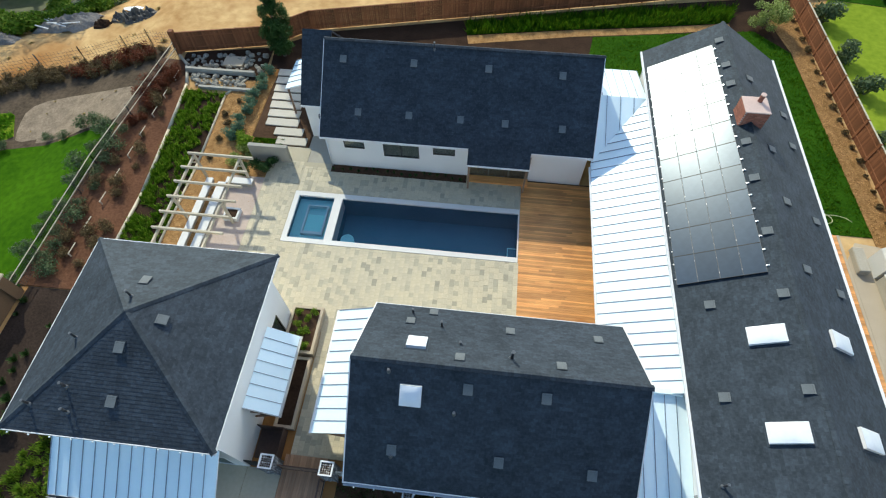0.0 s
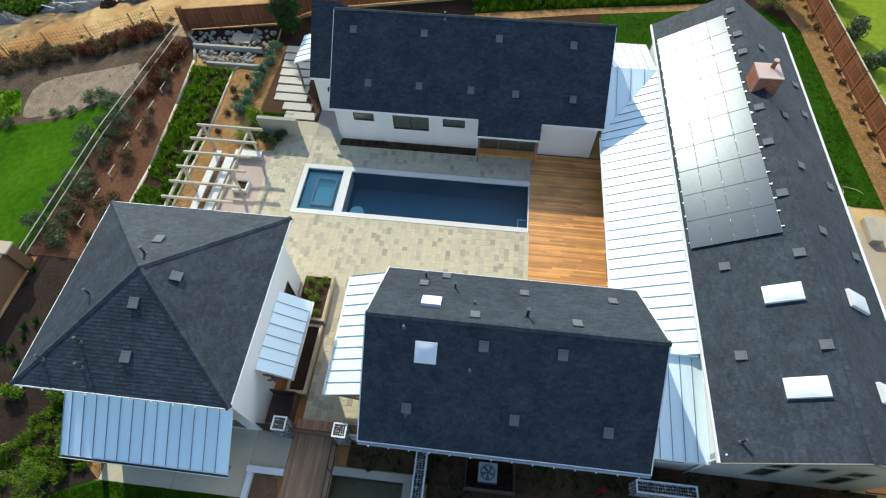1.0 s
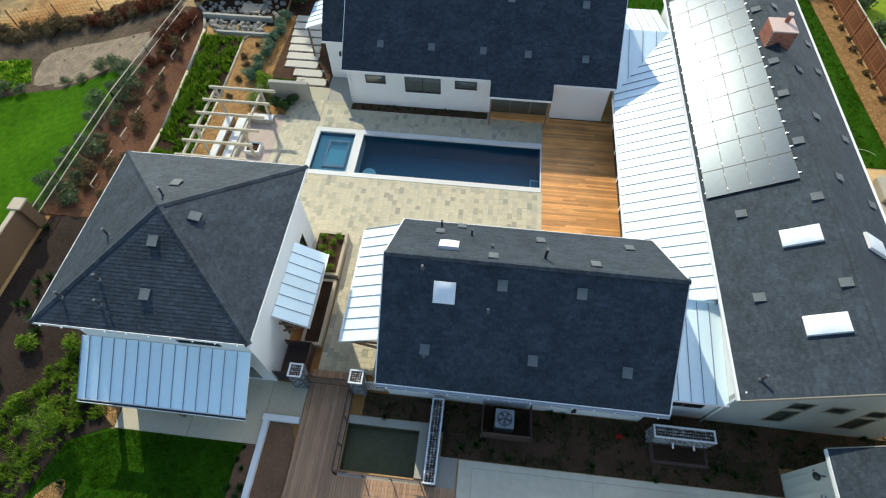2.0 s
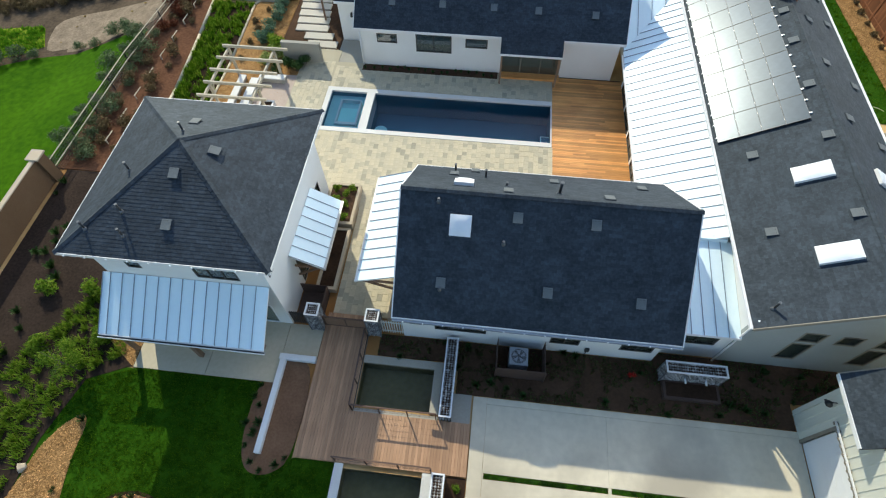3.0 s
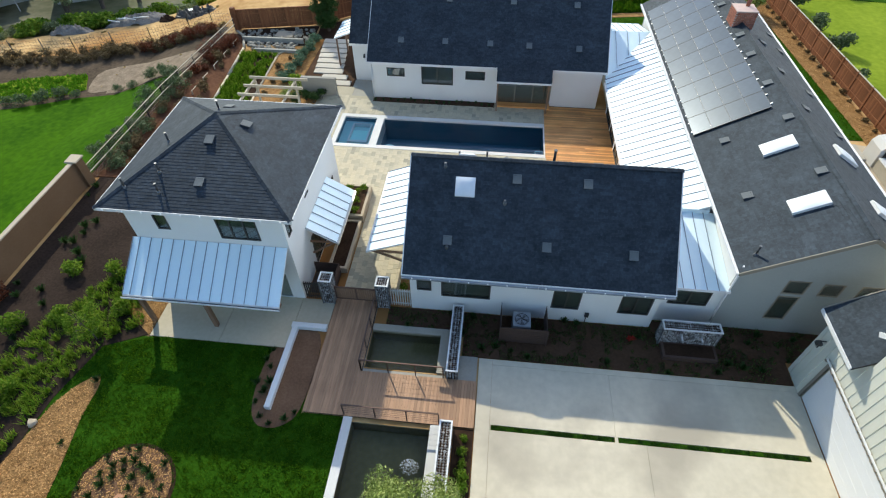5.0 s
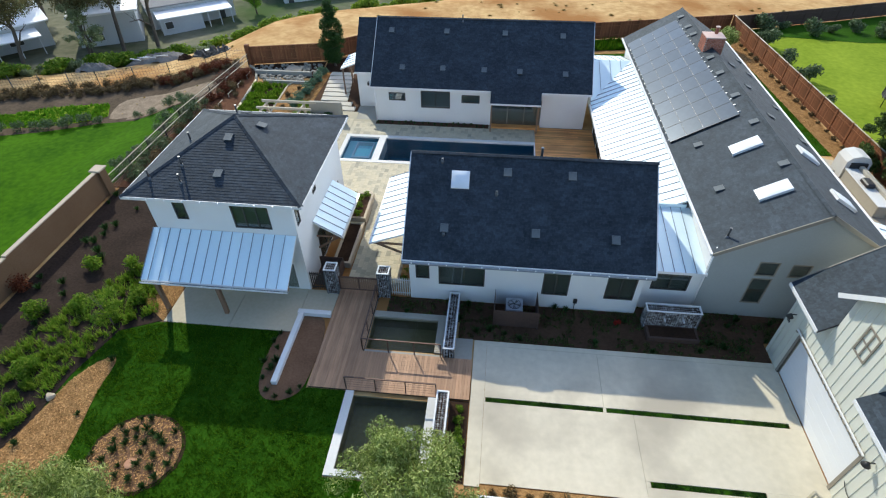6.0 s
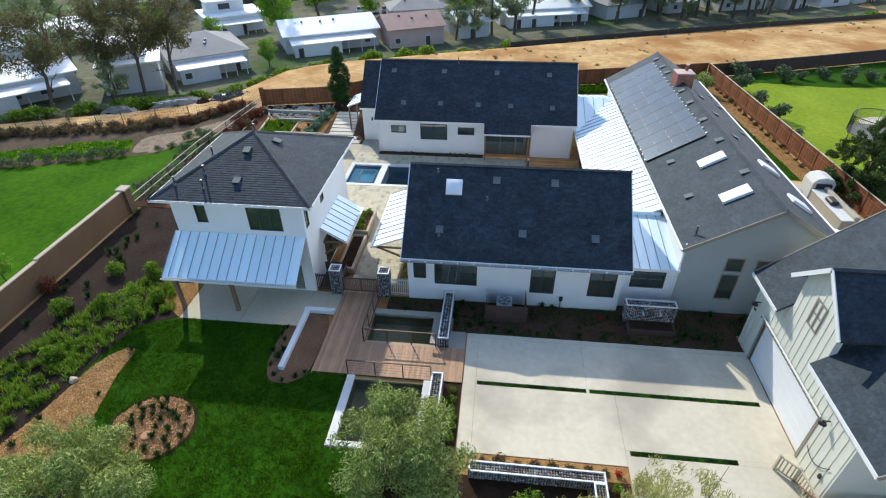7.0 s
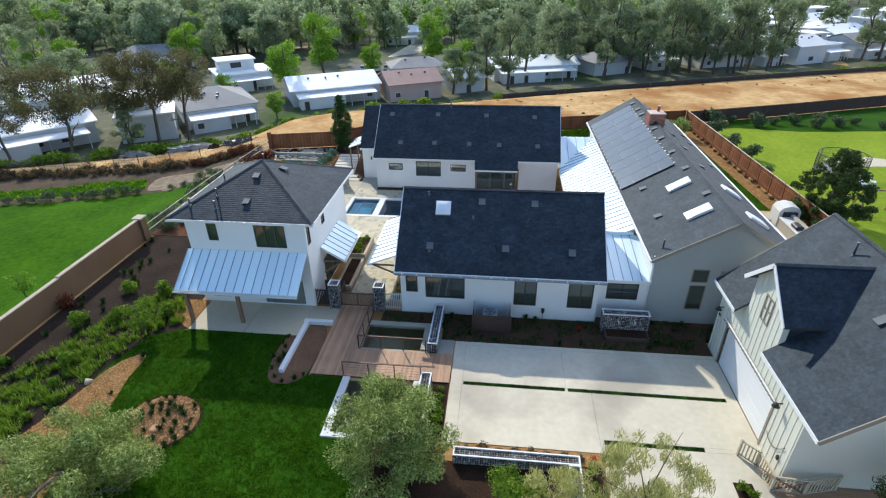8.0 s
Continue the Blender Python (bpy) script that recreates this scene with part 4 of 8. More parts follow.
# ---- rear house ----
def rear_house():
    h = thing("rear_house", "long white single-storey house with a charcoal gable roof behind the pool", "house")
    X0, X1, Y0, Y1 = -10.55, 7.0, 24.9, 33.8
    T = 0.25
    south = ((X0, Y0), (X1, Y0))
    sh = [(1.25, 2.65, 2.0, 2.7), (3.95, 6.4, 1.45, 2.95), (7.35, 8.85, 2.0, 2.7), (9.85, 13.95, 0.12, 2.45)]
    part("wall", wall(*south, -0.01, 3.5, T, sh), M_STUCCO, h)
    part("wall", wall((X1, Y1), (X0, Y1), -0.01, 3.5, T), M_STUCCO, h)
    part("gable_wall", gable_wall(X0, Y0 + T, Y1 - T, 3.65, 3.65, 29.3, 7.1, T), M_STUCCO, h)
    part("gable_wall", gable_wall(X1 - T, Y0 + T, Y1 - T, 3.65, 3.65, 29.3, 7.1, T), M_STUCCO, h)
    # The partition behind the front windows is unseen, added to lighten them.
    part("room_surface", boxes((X0 + T, X1 - T, Y0 + T, Y1 - T, -0.01, 0.03), (X0 + T, X1 - T, 26.8, 26.9, 0.03, 3.4)), M_ROOM, h)
    for i, (u0, u1, a, b) in enumerate(sh):
        window(h, ("window", "window", "window", "glass_door")[i], *south, u0, u1, a, b, cols=(1, 2, 1, 3)[i], frame_mat=M_TANFRAME if i == 3 else None)
    # lower wing at the end
    part("wall", wall((-12.55, 27.5), (X0, 27.5), -0.01, 3.4, T), M_STUCCO, h)
    part("wall", wall((-12.55, 33.6), (-12.55, 27.5 + T), -0.01, 3.4, T), M_STUCCO, h)
    rg, es, en = (29.29, 7.33), (24.44, 3.32), (34.2, 3.32)
    k = (rg[1] - es[1]) / (rg[0] - es[0])
    rx0, rx1 = -10.69, 7.21
    roof_slab(h, [(rx0, *es), (rx1, *es), (rx1, *rg), (rx0, *rg)])
    roof_slab(h, [(rx0, *en), (rx1, *en), (rx1, *rg), (rx0, *rg)])
    shingles(h, (rx0, *es), (rx1, *es), (rx0, *rg), (rx1, *rg))
    shingles(h, (rx1, *en), (rx0, *en), (rx1, *rg), (rx0, *rg))
    ridge_caps(h, (rx0, *rg), (rx1, *rg))
    # wing roof, set back and a little lower
    wy, wz, wr = 27.25, 3.3, (30.9, 6.73)
    roof_slab(h, [(-12.7, wy, wz), (rx0, wy, wz), (rx0, *wr), (-12.7, *wr)])
    shingles(h, (-12.7, wy, wz), (rx0, wy, wz), (-12.7, *wr), (rx0, *wr))
    roof_slab(h, [(-12.7, 34.3, 3.3), (rx0, 34.3, 3.3), (rx0, *wr), (-12.7, *wr)])
    shingles(h, (rx0, 34.3, 3.3), (-12.7, 34.3, 3.3), (rx0, *wr), (-12.7, *wr))
    part("gable_wall", gable_wall(-12.55, 27.8, 33.6, 3.4, 3.4, wr[0], 6.5, 0.2, 3.4), M_STUCCO, h)
    fascia(h, [(-12.7, wy - 0.02, wz), (rx0, wy - 0.02, wz)])
    # roof carried down over the glass doors
    py = 23.62
    pz = es[1] - k * (es[0] - py) + 0.02
    roof_slab(h, [(-0.8, py, pz), (3.25, py, pz), (3.25, es[0], es[1] + 0.02), (-0.8, es[0], es[1] + 0.02)], 0.14)
    shingles(h, (-0.8, py, pz), (3.25, py, pz), (-0.8, es[0] + 0.1, es[1] + 0.1), (3.25, es[0] + 0.1, es[1] + 0.1))
    fascia(h, [(-0.8, py - 0.02, pz), (3.25, py - 0.02, pz)], 0.14)
    for x in (-0.68, 3.1):
        part("porch_post", boxes((x - 0.06, x + 0.06, py + 0.1, py + 0.22, 0.1, pz - 0.1)), M_WOODDARK, h)
    fascia(h, [(rx0, es[0] - 0.02, es[1]), (-0.82, es[0] - 0.02, es[1])])
    fascia(h, [(3.27, es[0] - 0.02, es[1]), (rx1, es[0] - 0.02, es[1])])
    fascia(h, [(rx1 + 0.01, es[0], es[1]), (rx1 + 0.01, *rg)], 0.2)
    fascia(h, [(rx0 - 0.01, es[0], es[1]), (rx0 - 0.01, *rg)], 0.2)
    part("downpipe", rod(bmesh.new(), (-10.45, 24.78, 0.05), (-10.45, 24.78, 3.2), 0.045), M_TRIM, h)
    part("threshold", boxes((-0.72, 3.42, 24.3, 24.88, 0.1, 0.26)), M_TEAK, h)
    return h


rear_house()
for x, y in ((-9.35, 28.36), (-4.74, 28.38), (0.05, 28.36), (4.72, 28.28), (-8.18, 25.84), (-4.83, 25.86), (-1.47, 25.84), (1.41, 25.81), (5.05, 25.75)):
    roof_vent(E_S((x, y, 3.32 + 0.827 * (y - 24.44)), (0, -0.827, 1), (0, 1, 0.827)))
vent_pipe((-3.5, 29.1, 7.15), 0.5)
west_roof = thing("end_awning", "small pale standing-seam roof at the end of the rear house", "awning")
seam_roof(west_roof, (-14.6, 32.6, 2.6), (-14.6, 29.5, 2.6), (-12.72, 32.6, 3.3), (-12.72, 29.5, 3.3), 5)
for y in (29.65, 32.45):
    part("post", boxes((-14.5, -14.38, y - 0.06, y + 0.06, -0.01, 2.55)), M_WOODDARK, west_roof)


# ---- gallery between the houses ----
def gallery():
    h = thing("gallery", "long gallery with a bright standing-seam metal roof beside the deck", "gallery")
    xl, xr, zl, zr = 7.22, 10.75, 2.62, 4.25
    seam_roof(h, (xl, 24.7, zl), (xl, 9.4, zl), (xr, 24.7, zr), (xr, 9.4, zr), 24)
    # the last panes run into the valley of the link roof
    n = 7
    for i in range(n):
        ya, yb = 24.7 + 4.6 * i / n, 24.7 + 4.6 * (i + 1) / n
        xa, xb = xl + (xr - xl) * i / n, xl + (xr - xl) * (i + 1) / n
        za, zb = zl + (zr - zl) * i / n, zl + (zr - zl) * (i + 1) / n
        pan = part("roof_panel", prism(bmesh.new(), [(xa, ya, za), (xb, yb, zb), (xr, yb, zr), (xr, ya, zr)], (0, 0, 0.02)), M_METAL, h)
        part("seam", beam(bmesh.new(), (xa, ya, za + 0.05), (xr, ya, zr + 0.05), 0.022, 0.05), M_SEAM, pan)
    n = 4
    for i in range(n):
        xa, xb = xl + (xr - xl) * i / n, xl + (xr - xl) * (i + 1) / n
        ya, yb = 24.7 + 4.6 * i / n, 24.7 + 4.6 * (i + 1) / n
        za, zb = zl + (zr - zl) * i / n, zl + (zr - zl) * (i + 1) / n
        pan = part("roof_panel", prism(bmesh.new(), [(xa, ya, za), (xb, yb, zb), (xb, 29.3, zr), (xa, 29.3, zr)], (0, 0, 0.02)), M_METAL, h)
        part("seam", beam(bmesh.new(), (xa, ya, za + 0.05), (xa, 29.3, zr + 0.05), 0.022, 0.05), M_SEAM, pan)
    seam_roof(h, (xr, 33.6, 3.0), (xl, 33.6, 3.0), (xr, 29.3, zr), (xl, 29.3, zr), 6)
    part("roof_deck", boxes((xl + 0.1, xr, 24.7, 33.4, 2.4, 2.5)), M_TRIM, h)
    part("gutter", boxes((xl - 0.12, xl - 0.01, 9.4, 24.4, zl - 0.14, zl - 0.03)), M_TRIM, h)
    # glazed side towards the deck
    side = ((7.75, 24.4), (7.75, 12.5))
    holes = [(0.4 + i * 2.3, 2.4 + i * 2.3, 0.15, 2.2) for i in range(5)]
    part("wall", wall(*side, -0.01, 2.6, 0.2, holes), M_STUCCO, h)
    for u0, u1, a, b in holes:
        window(h, "window", *side, u0, u1, a, b, cols=2)
    part("room_surface", boxes((7.95, 10.95, 5.2, 33.0, -0.01, 0.03)), M_ROOM, h)
    # link by the driveway, with its own roof
    seam_roof(h, (8.24, 4.75, 3.02), (10.98, 4.75, 3.02), (8.24, 9.4, 3.75), (10.98, 9.4, 3.75), 5)
    part("ridge_flashing", boxes((8.24, 10.75, 9.36, 9.62, 3.72, 4.0)), M_METAL, h)
    fascia(h, [(8.2, 4.73, 3.02), (10.98, 4.73, 3.02)], 0.14, 0.04)
    link = ((7.95, 5.0), (11.0, 5.0))
    part("wall", wall(*link, -0.01, 3.0, 0.2, [(0.55, 2.45, 1.5, 2.65)]), M_STUCCO, h)
    window(h, "window", *link, 0.55, 2.45, 1.5, 2.65, cols=2)
    return h


gallery()


# ---- long house with the solar panels ----
D_E, D_R, D_K = 4.65, 7.3, (7.3 - 4.65) / (15.08 - 10.69)


def long_house():
    h = thing("long_house", "long sage-grey house with a charcoal gable roof and a brick chimney", "house")
    X0, X1, Y0, Y1 = 11.0, 19.15, 4.9, 33.2
    T = 0.25
    south = ((X0, Y0), (X1, Y0))
    sh = [(2.26, 3.26, 1.05, 2.86), (2.26, 3.26, 3.04, 3.98), (3.86, 4.8, 3.04, 3.92), (5.5, 6.44, 3.04, 3.92), (5.5, 6.44, 1.05, 2.86)]
    part("wall", wall(*south, -0.01, 4.6, T, sh), M_GREYSAGE, h)
    for i, (u0, u1, a, b) in enumerate(sh):
        window(h, "window", *south, u0, u1, a, b, cols=1, frame_mat=M_TANFRAME)
    part("gable", prism(bmesh.new(), [(X0, Y0, 4.6), (X1, Y0, 4.6), (15.08, Y0, 7.1)], (0, T, 0)), M_GREYSAGE, h)
    part("gable", prism(bmesh.new(), [(X0, Y1 - T, -0.01), (X1, Y1 - T, -0.01), (X1, Y1 - T, 4.6), (15.08, Y1 - T, 7.1), (X0, Y1 - T, 4.6)], (0, T, 0)), M_GREYSAGE, h)
    part("wall", wall((X0, Y1 - T), (X0, Y0 + T), -0.01, 4.6, T), M_STUCCO, h)
    part("wall", wall((X1, Y0 + T), (X1, Y1 - T), -0.01, 4.6, T), M_GREYSAGE, h)
    # Floor and an unseen partition, added to keep the windows from going dark.
    part("room_surface", boxes((X0 + T, X1 - T, Y0 + T, Y1 - T, -0.01, 0.03), (X0 + T, X1 - T, 6.8, 6.9, 0.03, 4.6)), M_ROOM, h)
    ew, ee, y0, y1 = 10.69, 19.47, 4.5, 33.65
    roof_slab(h, [(ew, y0, D_E), (ew, y1, D_E), (15.08, y1, D_R), (15.08, y0, D_R)])
    roof_slab(h, [(ee, y0, D_E), (ee, y1, D_E), (15.08, y1, D_R), (15.08, y0, D_R)])
    shingles(h, (ew, y1, D_E), (ew, y0, D_E), (15.08, y1, D_R), (15.08, y0, D_R))
    shingles(h, (ee, y0, D_E), (ee, y1, D_E), (15.08, y0, D_R), (15.08, y1, D_R))
    ridge_caps(h, (15.08, y0, D_R), (15.08, y1, D_R))
    fascia(h, [(ee + 0.02, y0, D_E), (ee + 0.02, y1, D_E)])
    part("gutter", boxes((ee + 0.05, ee + 0.17, y0, y1, D_E - 0.13, D_E - 0.01)), M_TRIM, h)
    part("gutter", boxes((ew - 0.14, ew - 0.02, y0, y1, D_E - 0.13, D_E - 0.01)), M_TRIM, h)
    fascia(h, [(ew, y0 - 0.02, D_E), (15.08, y0 - 0.02, D_R), (ee, y0 - 0.02, D_E)], 0.2, 0.04, M_TANFRAME)
    part("downpipe", rod(bmesh.new(), (10.9, 4.82, 0.05), (10.9, 4.82, 4.8), 0.045), M_TRIM, h)
    return h


long_house()
DW_N, DW_U = (-D_K, 0, 1), (1, 0, D_K)
DE_N, DE_U = (D_K, 0, 1), (-1, 0, D_K)
dz = lambda x: D_E + D_K * (x - 10.69) if x < 15.08 else D_R - D_K * (x - 15.08)
for x, y in ((14.68, 32.0), (14.7, 29.6), (14.7, 27.9), (14.72, 23.14), (14.68, 20.56), (14.66, 17.15), (14.66, 13.67), (14.68, 9.16), (12.0, 13.56), (11.97, 8.99)):
    roof_vent(E_S((x, y, dz(x)), DW_N, DW_U), 0.42)
for x, y in ((16.06, 28.9), (16.4, 26.9), (18.6, 27.6), (16.28, 23.2), (18.5, 24.9), (16.25, 19.5), (18.5, 19.4), (16.3, 15.4), (18.6, 15.0)):
    roof_vent(E_S((x, y, dz(x)), DE_N, DE_U))
vent_pipe((11.4, 5.3, dz(11.4)), 0.55)
for y in (11.72, 7.4):
    skylight(E_S((13.76, y, dz(13.76)), DW_N, DW_U), 0.86, 1.55)
for y in (11.95, 7.6):
    skylight(E_S((17.3, y, dz(17.3)), DE_N, DE_U), 0.86, 1.4)

# solar panels: ten rows of four
pv_parts = {}
for r in range(10):
    for c in range(4):
        y = 31.75 - 1.69 * r - 0.845
        s = 0.15 + (c + 0.5) * 1.015
        x = 10.69 + s / math.sqrt(1 + D_K * D_K)
        m = E_S((x, y, dz(x)), DW_N, DW_U) @ pose(0, 0, 0.12)
        if not pv_parts:
            t = thing("solar_panel", "dark framed solar panel mounted on the shingle roof", "solar panel", "rooftop solar array")
            fr = 0.014
            for v in (-0.5, 0.5 - fr):
                part("long_rail", boxes((-0.835, 0.835, v, v + fr, -0.04, 0.003)), M_PVLIGHT, t)
            for v in (-0.835, 0.835 - fr):
                part("end_rail", boxes((v, v + fr, -0.5 + fr, 0.5 - fr, -0.04, 0.003)), M_PVFRAME, t)
            part("cell_glass", boxes((-0.821, 0.821, -0.486, 0.486, -0.03, 0.0)), M_PV, t)
            t.matrix_basis = m
            pv_parts["first"] = t
        else:
            copy_thing(pv_parts["first"], m)
for r in range(10):
    for k in (-0.45, 0.45):
        y = 31.75 - 1.69 * r - 0.845 + k
        t = thing("mounting_rail", "bare aluminium rail carrying the solar panels", "mounting rail", "solar rails")
        a, b = 10.78, 14.36
        part("rail", beam(bmesh.new(), (a, y, dz(a) + 0.06), (b, y, dz(b) + 0.06), 0.05, 0.05), M_ALU, t)
        for x in (a, b):
            part("clamp", boxes((x - 0.03, x + 0.03, y - 0.028, y + 0.028, dz(x) - 0.03, dz(x) + 0.08)), M_TRIM, t)


def chimney():
    t = thing("chimney", "square red brick chimney with a pale pinkish cap and round flue", "chimney")
    x0, x1, y0, y1, zb, zt = 14.5, 15.85, 24.45, 25.75, 6.55, 7.98
    part("core", boxes((x0 + 0.02, x1 - 0.02, y0 + 0.02, y1 - 0.02, zb, zt)), M_MORTAR, t)
    me = finish("brick", boxes((-0.098, 0.098, -0.048, 0.048, 0, 0.064)), M_BRICK)
    bm = bmesh.new()
    for r in range(int((zt - zb) / 0.078)):
        z = zb + r * 0.078 + 0.008
        for i in range(6):
            u = 0.11 + 0.08 * (r % 2) + i * 0.21
            if u > 1.25:
                continue
            for px, py, q, seen in ((x0 + u, y0 + 0.045, 0, True), (x0 + 0.045, y0 + u, 90, True), (x0 + u, y1 - 0.045, 0, False), (x1 - 0.045, y0 + u, 90, False)):
                if seen:
                    part("brick", me, M_BRICK, t).matrix_basis = pose(px, py, z, 0, 0, q)
                else:
                    box(bm, -0.098, 0.098, -0.048, 0.048, 0, 0.064, pose(px, py, z, 0, 0, q))
    tagged(part("back_bricks", bm, M_BRICK, t), kind="stuff")
    # Cap and flue rim take the pale tone painted for sunlight.
    part("cap", bevelled(x0 - 0.02, x1 + 0.02, y0 - 0.02, y1 + 0.02, zt, zt + 0.06, 0.02), M_CHIMCAP, t, "brick cap painted pale pink for its sunlit top")
    part("flue", rod(bmesh.new(), (15.4, 25.4, zt + 0.05), (15.4, 25.4, zt + 0.5), 0.13, n=16), M_BRICK, t, "round terracotta flue")
    part("flue_rim", rod(bmesh.new(), (15.4, 25.4, zt + 0.5), (15.4, 25.4, zt + 0.56), 0.15, n=16), M_CHIMCAP, t)


chimney()


# ---- garage ----
def garage():
    h = thing("garage", "sage board-and-batten garage with a white door and a cross gable", "garage")
    X0, X1, Y0, Y1, D0 = 14.3, 22.9, -6.6, 2.75, 3.0
    T = 0.25
    west = ((X0, Y1), (X0, Y0))
    holes = [(1.5, 7.15, -0.01, 2.65), (0.2, 1.0, 0.0, 2.1)]
    part("wall", wall(*west, -0.01, 4.85, T, holes), M_SAGE, h)
    part("wall", wall((X0 + T, Y0), (X1, Y0), -0.01, 4.85, T), M_SAGE, h)
    part("wall", wall((X1, Y1), (X0 + T, Y1), -0.01, 4.85, T), M_SAGE, h)
    part("wall", wall((X1, Y0 + T), (X1, Y1 - T), -0.01, 4.85, T), M_SAGE, h)
    rx, rz, E, K = 18.6, 8.75, 4.53, 0.87
    for y in (Y0, Y1 - T):
        part("gable", prism(bmesh.new(), [(X0, y, 4.85), (X1, y, 4.85), (rx, y, 8.55)], (0, T, 0)), M_SAGE, h)
    door = thing("garage_door")
    door.parent = h
    for i in range(5):
        part("panel", bevelled(X0 + 0.1, X0 + 0.15, D0 - 7.38, D0 - 1.77, 0.03 + i * 0.52, 0.548 + i * 0.52, 0.004), M_GARAGE, door)
    part("frame", boxes((X0 - 0.03, X0 + 0.08, D0 - 1.75, D0 - 1.6, 0, 2.8), (X0 - 0.03, X0 + 0.08, D0 - 7.55, D0 - 7.4, 0, 2.8), (X0 - 0.03, X0 + 0.08, D0 - 7.4, D0 - 1.75, 2.65, 2.8)), M_TANFRAME, door)
    part("trellis_bar", boxes((X0 - 0.16, X0 - 0.1, D0 - 7.6, D0 - 1.5, 2.92, 2.98)), M_TRIM, door)
    for i in range(20):
        y = D0 - 7.5 + i * 0.31
        part("bracket_tooth", boxes((X0 - 0.2, X0 - 0.024, y, y + 0.12, 2.85, 2.92)), M_TANFRAME, door)
    side_door = thing("side_door")
    side_door.parent = h
    part("door_leaf", boxes((X0 + 0.05, X0 + 0.1, Y1 - 0.98, Y1 - 0.22, 0.02, 2.08)), M_SAGE, side_door)
    # battens
    y = Y1 - 0.2
    while y > Y0 + 0.1:
        low = 2.82 if D0 - 7.6 < y < D0 - 1.55 else -0.01
        top = 4.8 if not (-3.25 < y < 0.05) else 8.15 - abs(y + 1.6) * 0.93
        part("batten", boxes((X0 - 0.022, X0 - 0.001, y - 0.025, y + 0.025, low, top)), M_SAGE, h)
        y -= 0.41
    # main roof
    y0, y1 = -8.25, 2.95
    ew = 13.75
    # the west slope leaves room for the cross gable
    for ya, yb, xa in ((0.06, y1, ew), (y0, -3.2, ew), (-3.2, 0.06, ew + 2.4)):
        roof_slab(h, [(xa, ya, E + K * (xa - ew)), (xa, yb, E + K * (xa - ew)), (rx, yb, rz), (rx, ya, rz)], 0.12)
    ee = rx + (rx - ew)
    roof_slab(h, [(ee, y0, E), (ee, y1, E), (rx, y1, rz), (rx, y0, rz)], 0.12)
    shingles(h, (ew, y1, E), (ew, 0.06, E), (rx, y1, rz), (rx, 0.06, rz))
    shingles(h, (ew, -3.2, E), (ew, y0, E), (rx, -3.2, rz), (rx, y0, rz))
    shingles(h, (ew + 2.3, 0.06, E + 2.3 * K), (ew + 2.3, -3.2, E + 2.3 * K), (rx, 0.06, rz), (rx, -3.2, rz))
    shingles(h, (ee, y0, E), (ee, y1, E), (rx, y0, rz), (rx, y1, rz))
    ridge_caps(h, (rx, y0, rz), (rx, y1, rz))
    fascia(h, [(ew - 0.02, y1, E), (ew - 0.02, 0.08, E)], 0.18, 0.04)
    fascia(h, [(ew - 0.02, -3.22, E), (ew - 0.02, y0, E)], 0.18, 0.04)
    fascia(h, [(ew, y0 - 0.02, E), (rx, y0 - 0.02, rz), (ee, y0 - 0.02, E)], 0.2, 0.04, M_TANFRAME)
    fascia(h, [(ew, y1 + 0.02, E), (rx, y1 + 0.02, rz)], 0.2, 0.04, M_TANFRAME)
    # cross gable
    cy, hw, gz, ge = -1.62, 2.1, 8.27, 6.38
    part("gable", prism(bmesh.new(), [(X0, cy - 1.6, 4.85), (X0, cy + 1.6, 4.85), (X0, cy + 1.6, 6.7), (X0, cy, 8.17), (X0, cy - 1.6, 6.7)], (0.24, 0, 0)), M_SAGE, h)
    for s in (-1, 1):
        part("cheek", prism(bmesh.new(), [(X0 + 0.24, cy + s * 1.58, 4.9), (X0 + 0.24, cy + s * 1.58, 6.72), (X0 + 2.3, cy + s * 1.58, 6.72)], (0, -0.1 * s, 0)), M_SHINGLE, h)
        xe = ew + (ge - E) / K
        a, b, c, d = (13.95, cy + s * hw, ge), (xe, cy + s * hw, ge), (ew + (gz - E) / K, cy, gz), (13.95, cy, gz)
        roof_slab(h, [a, b, c, d], 0.12)
        if s < 0:
            shingles(h, a, b, d, c)
        else:
            shingles(h, b, a, c, d)
        fascia(h, [(13.93, cy + s * hw, ge), (13.93, cy, gz)], 0.2, 0.04)
    ridge_caps(h, (13.95, cy, gz), (ew + (gz - E) / K, cy, gz))
    window(h, "window", *west, Y1 - cy - 0.4, Y1 - cy + 0.4, 5.1, 6.45, cols=2, rows=2, frame_mat=M_TANFRAME, proud=0.05, depth=-0.01)
    return h


garage()
F_N, F_U = (-0.87, 0, 1), (1, 0, 0.87)
fz = lambda x: 4.53 + 0.87 * (x - 13.75)
roof_vent(E_S((15.7, 0.35, fz(15.7)), F_N, F_U))
roof_vent(E_S((17.1, -4.4, fz(17.1)), F_N, F_U))
vent_pipe((17.9, -0.3, fz(17.9) - 0.05), 0.7)


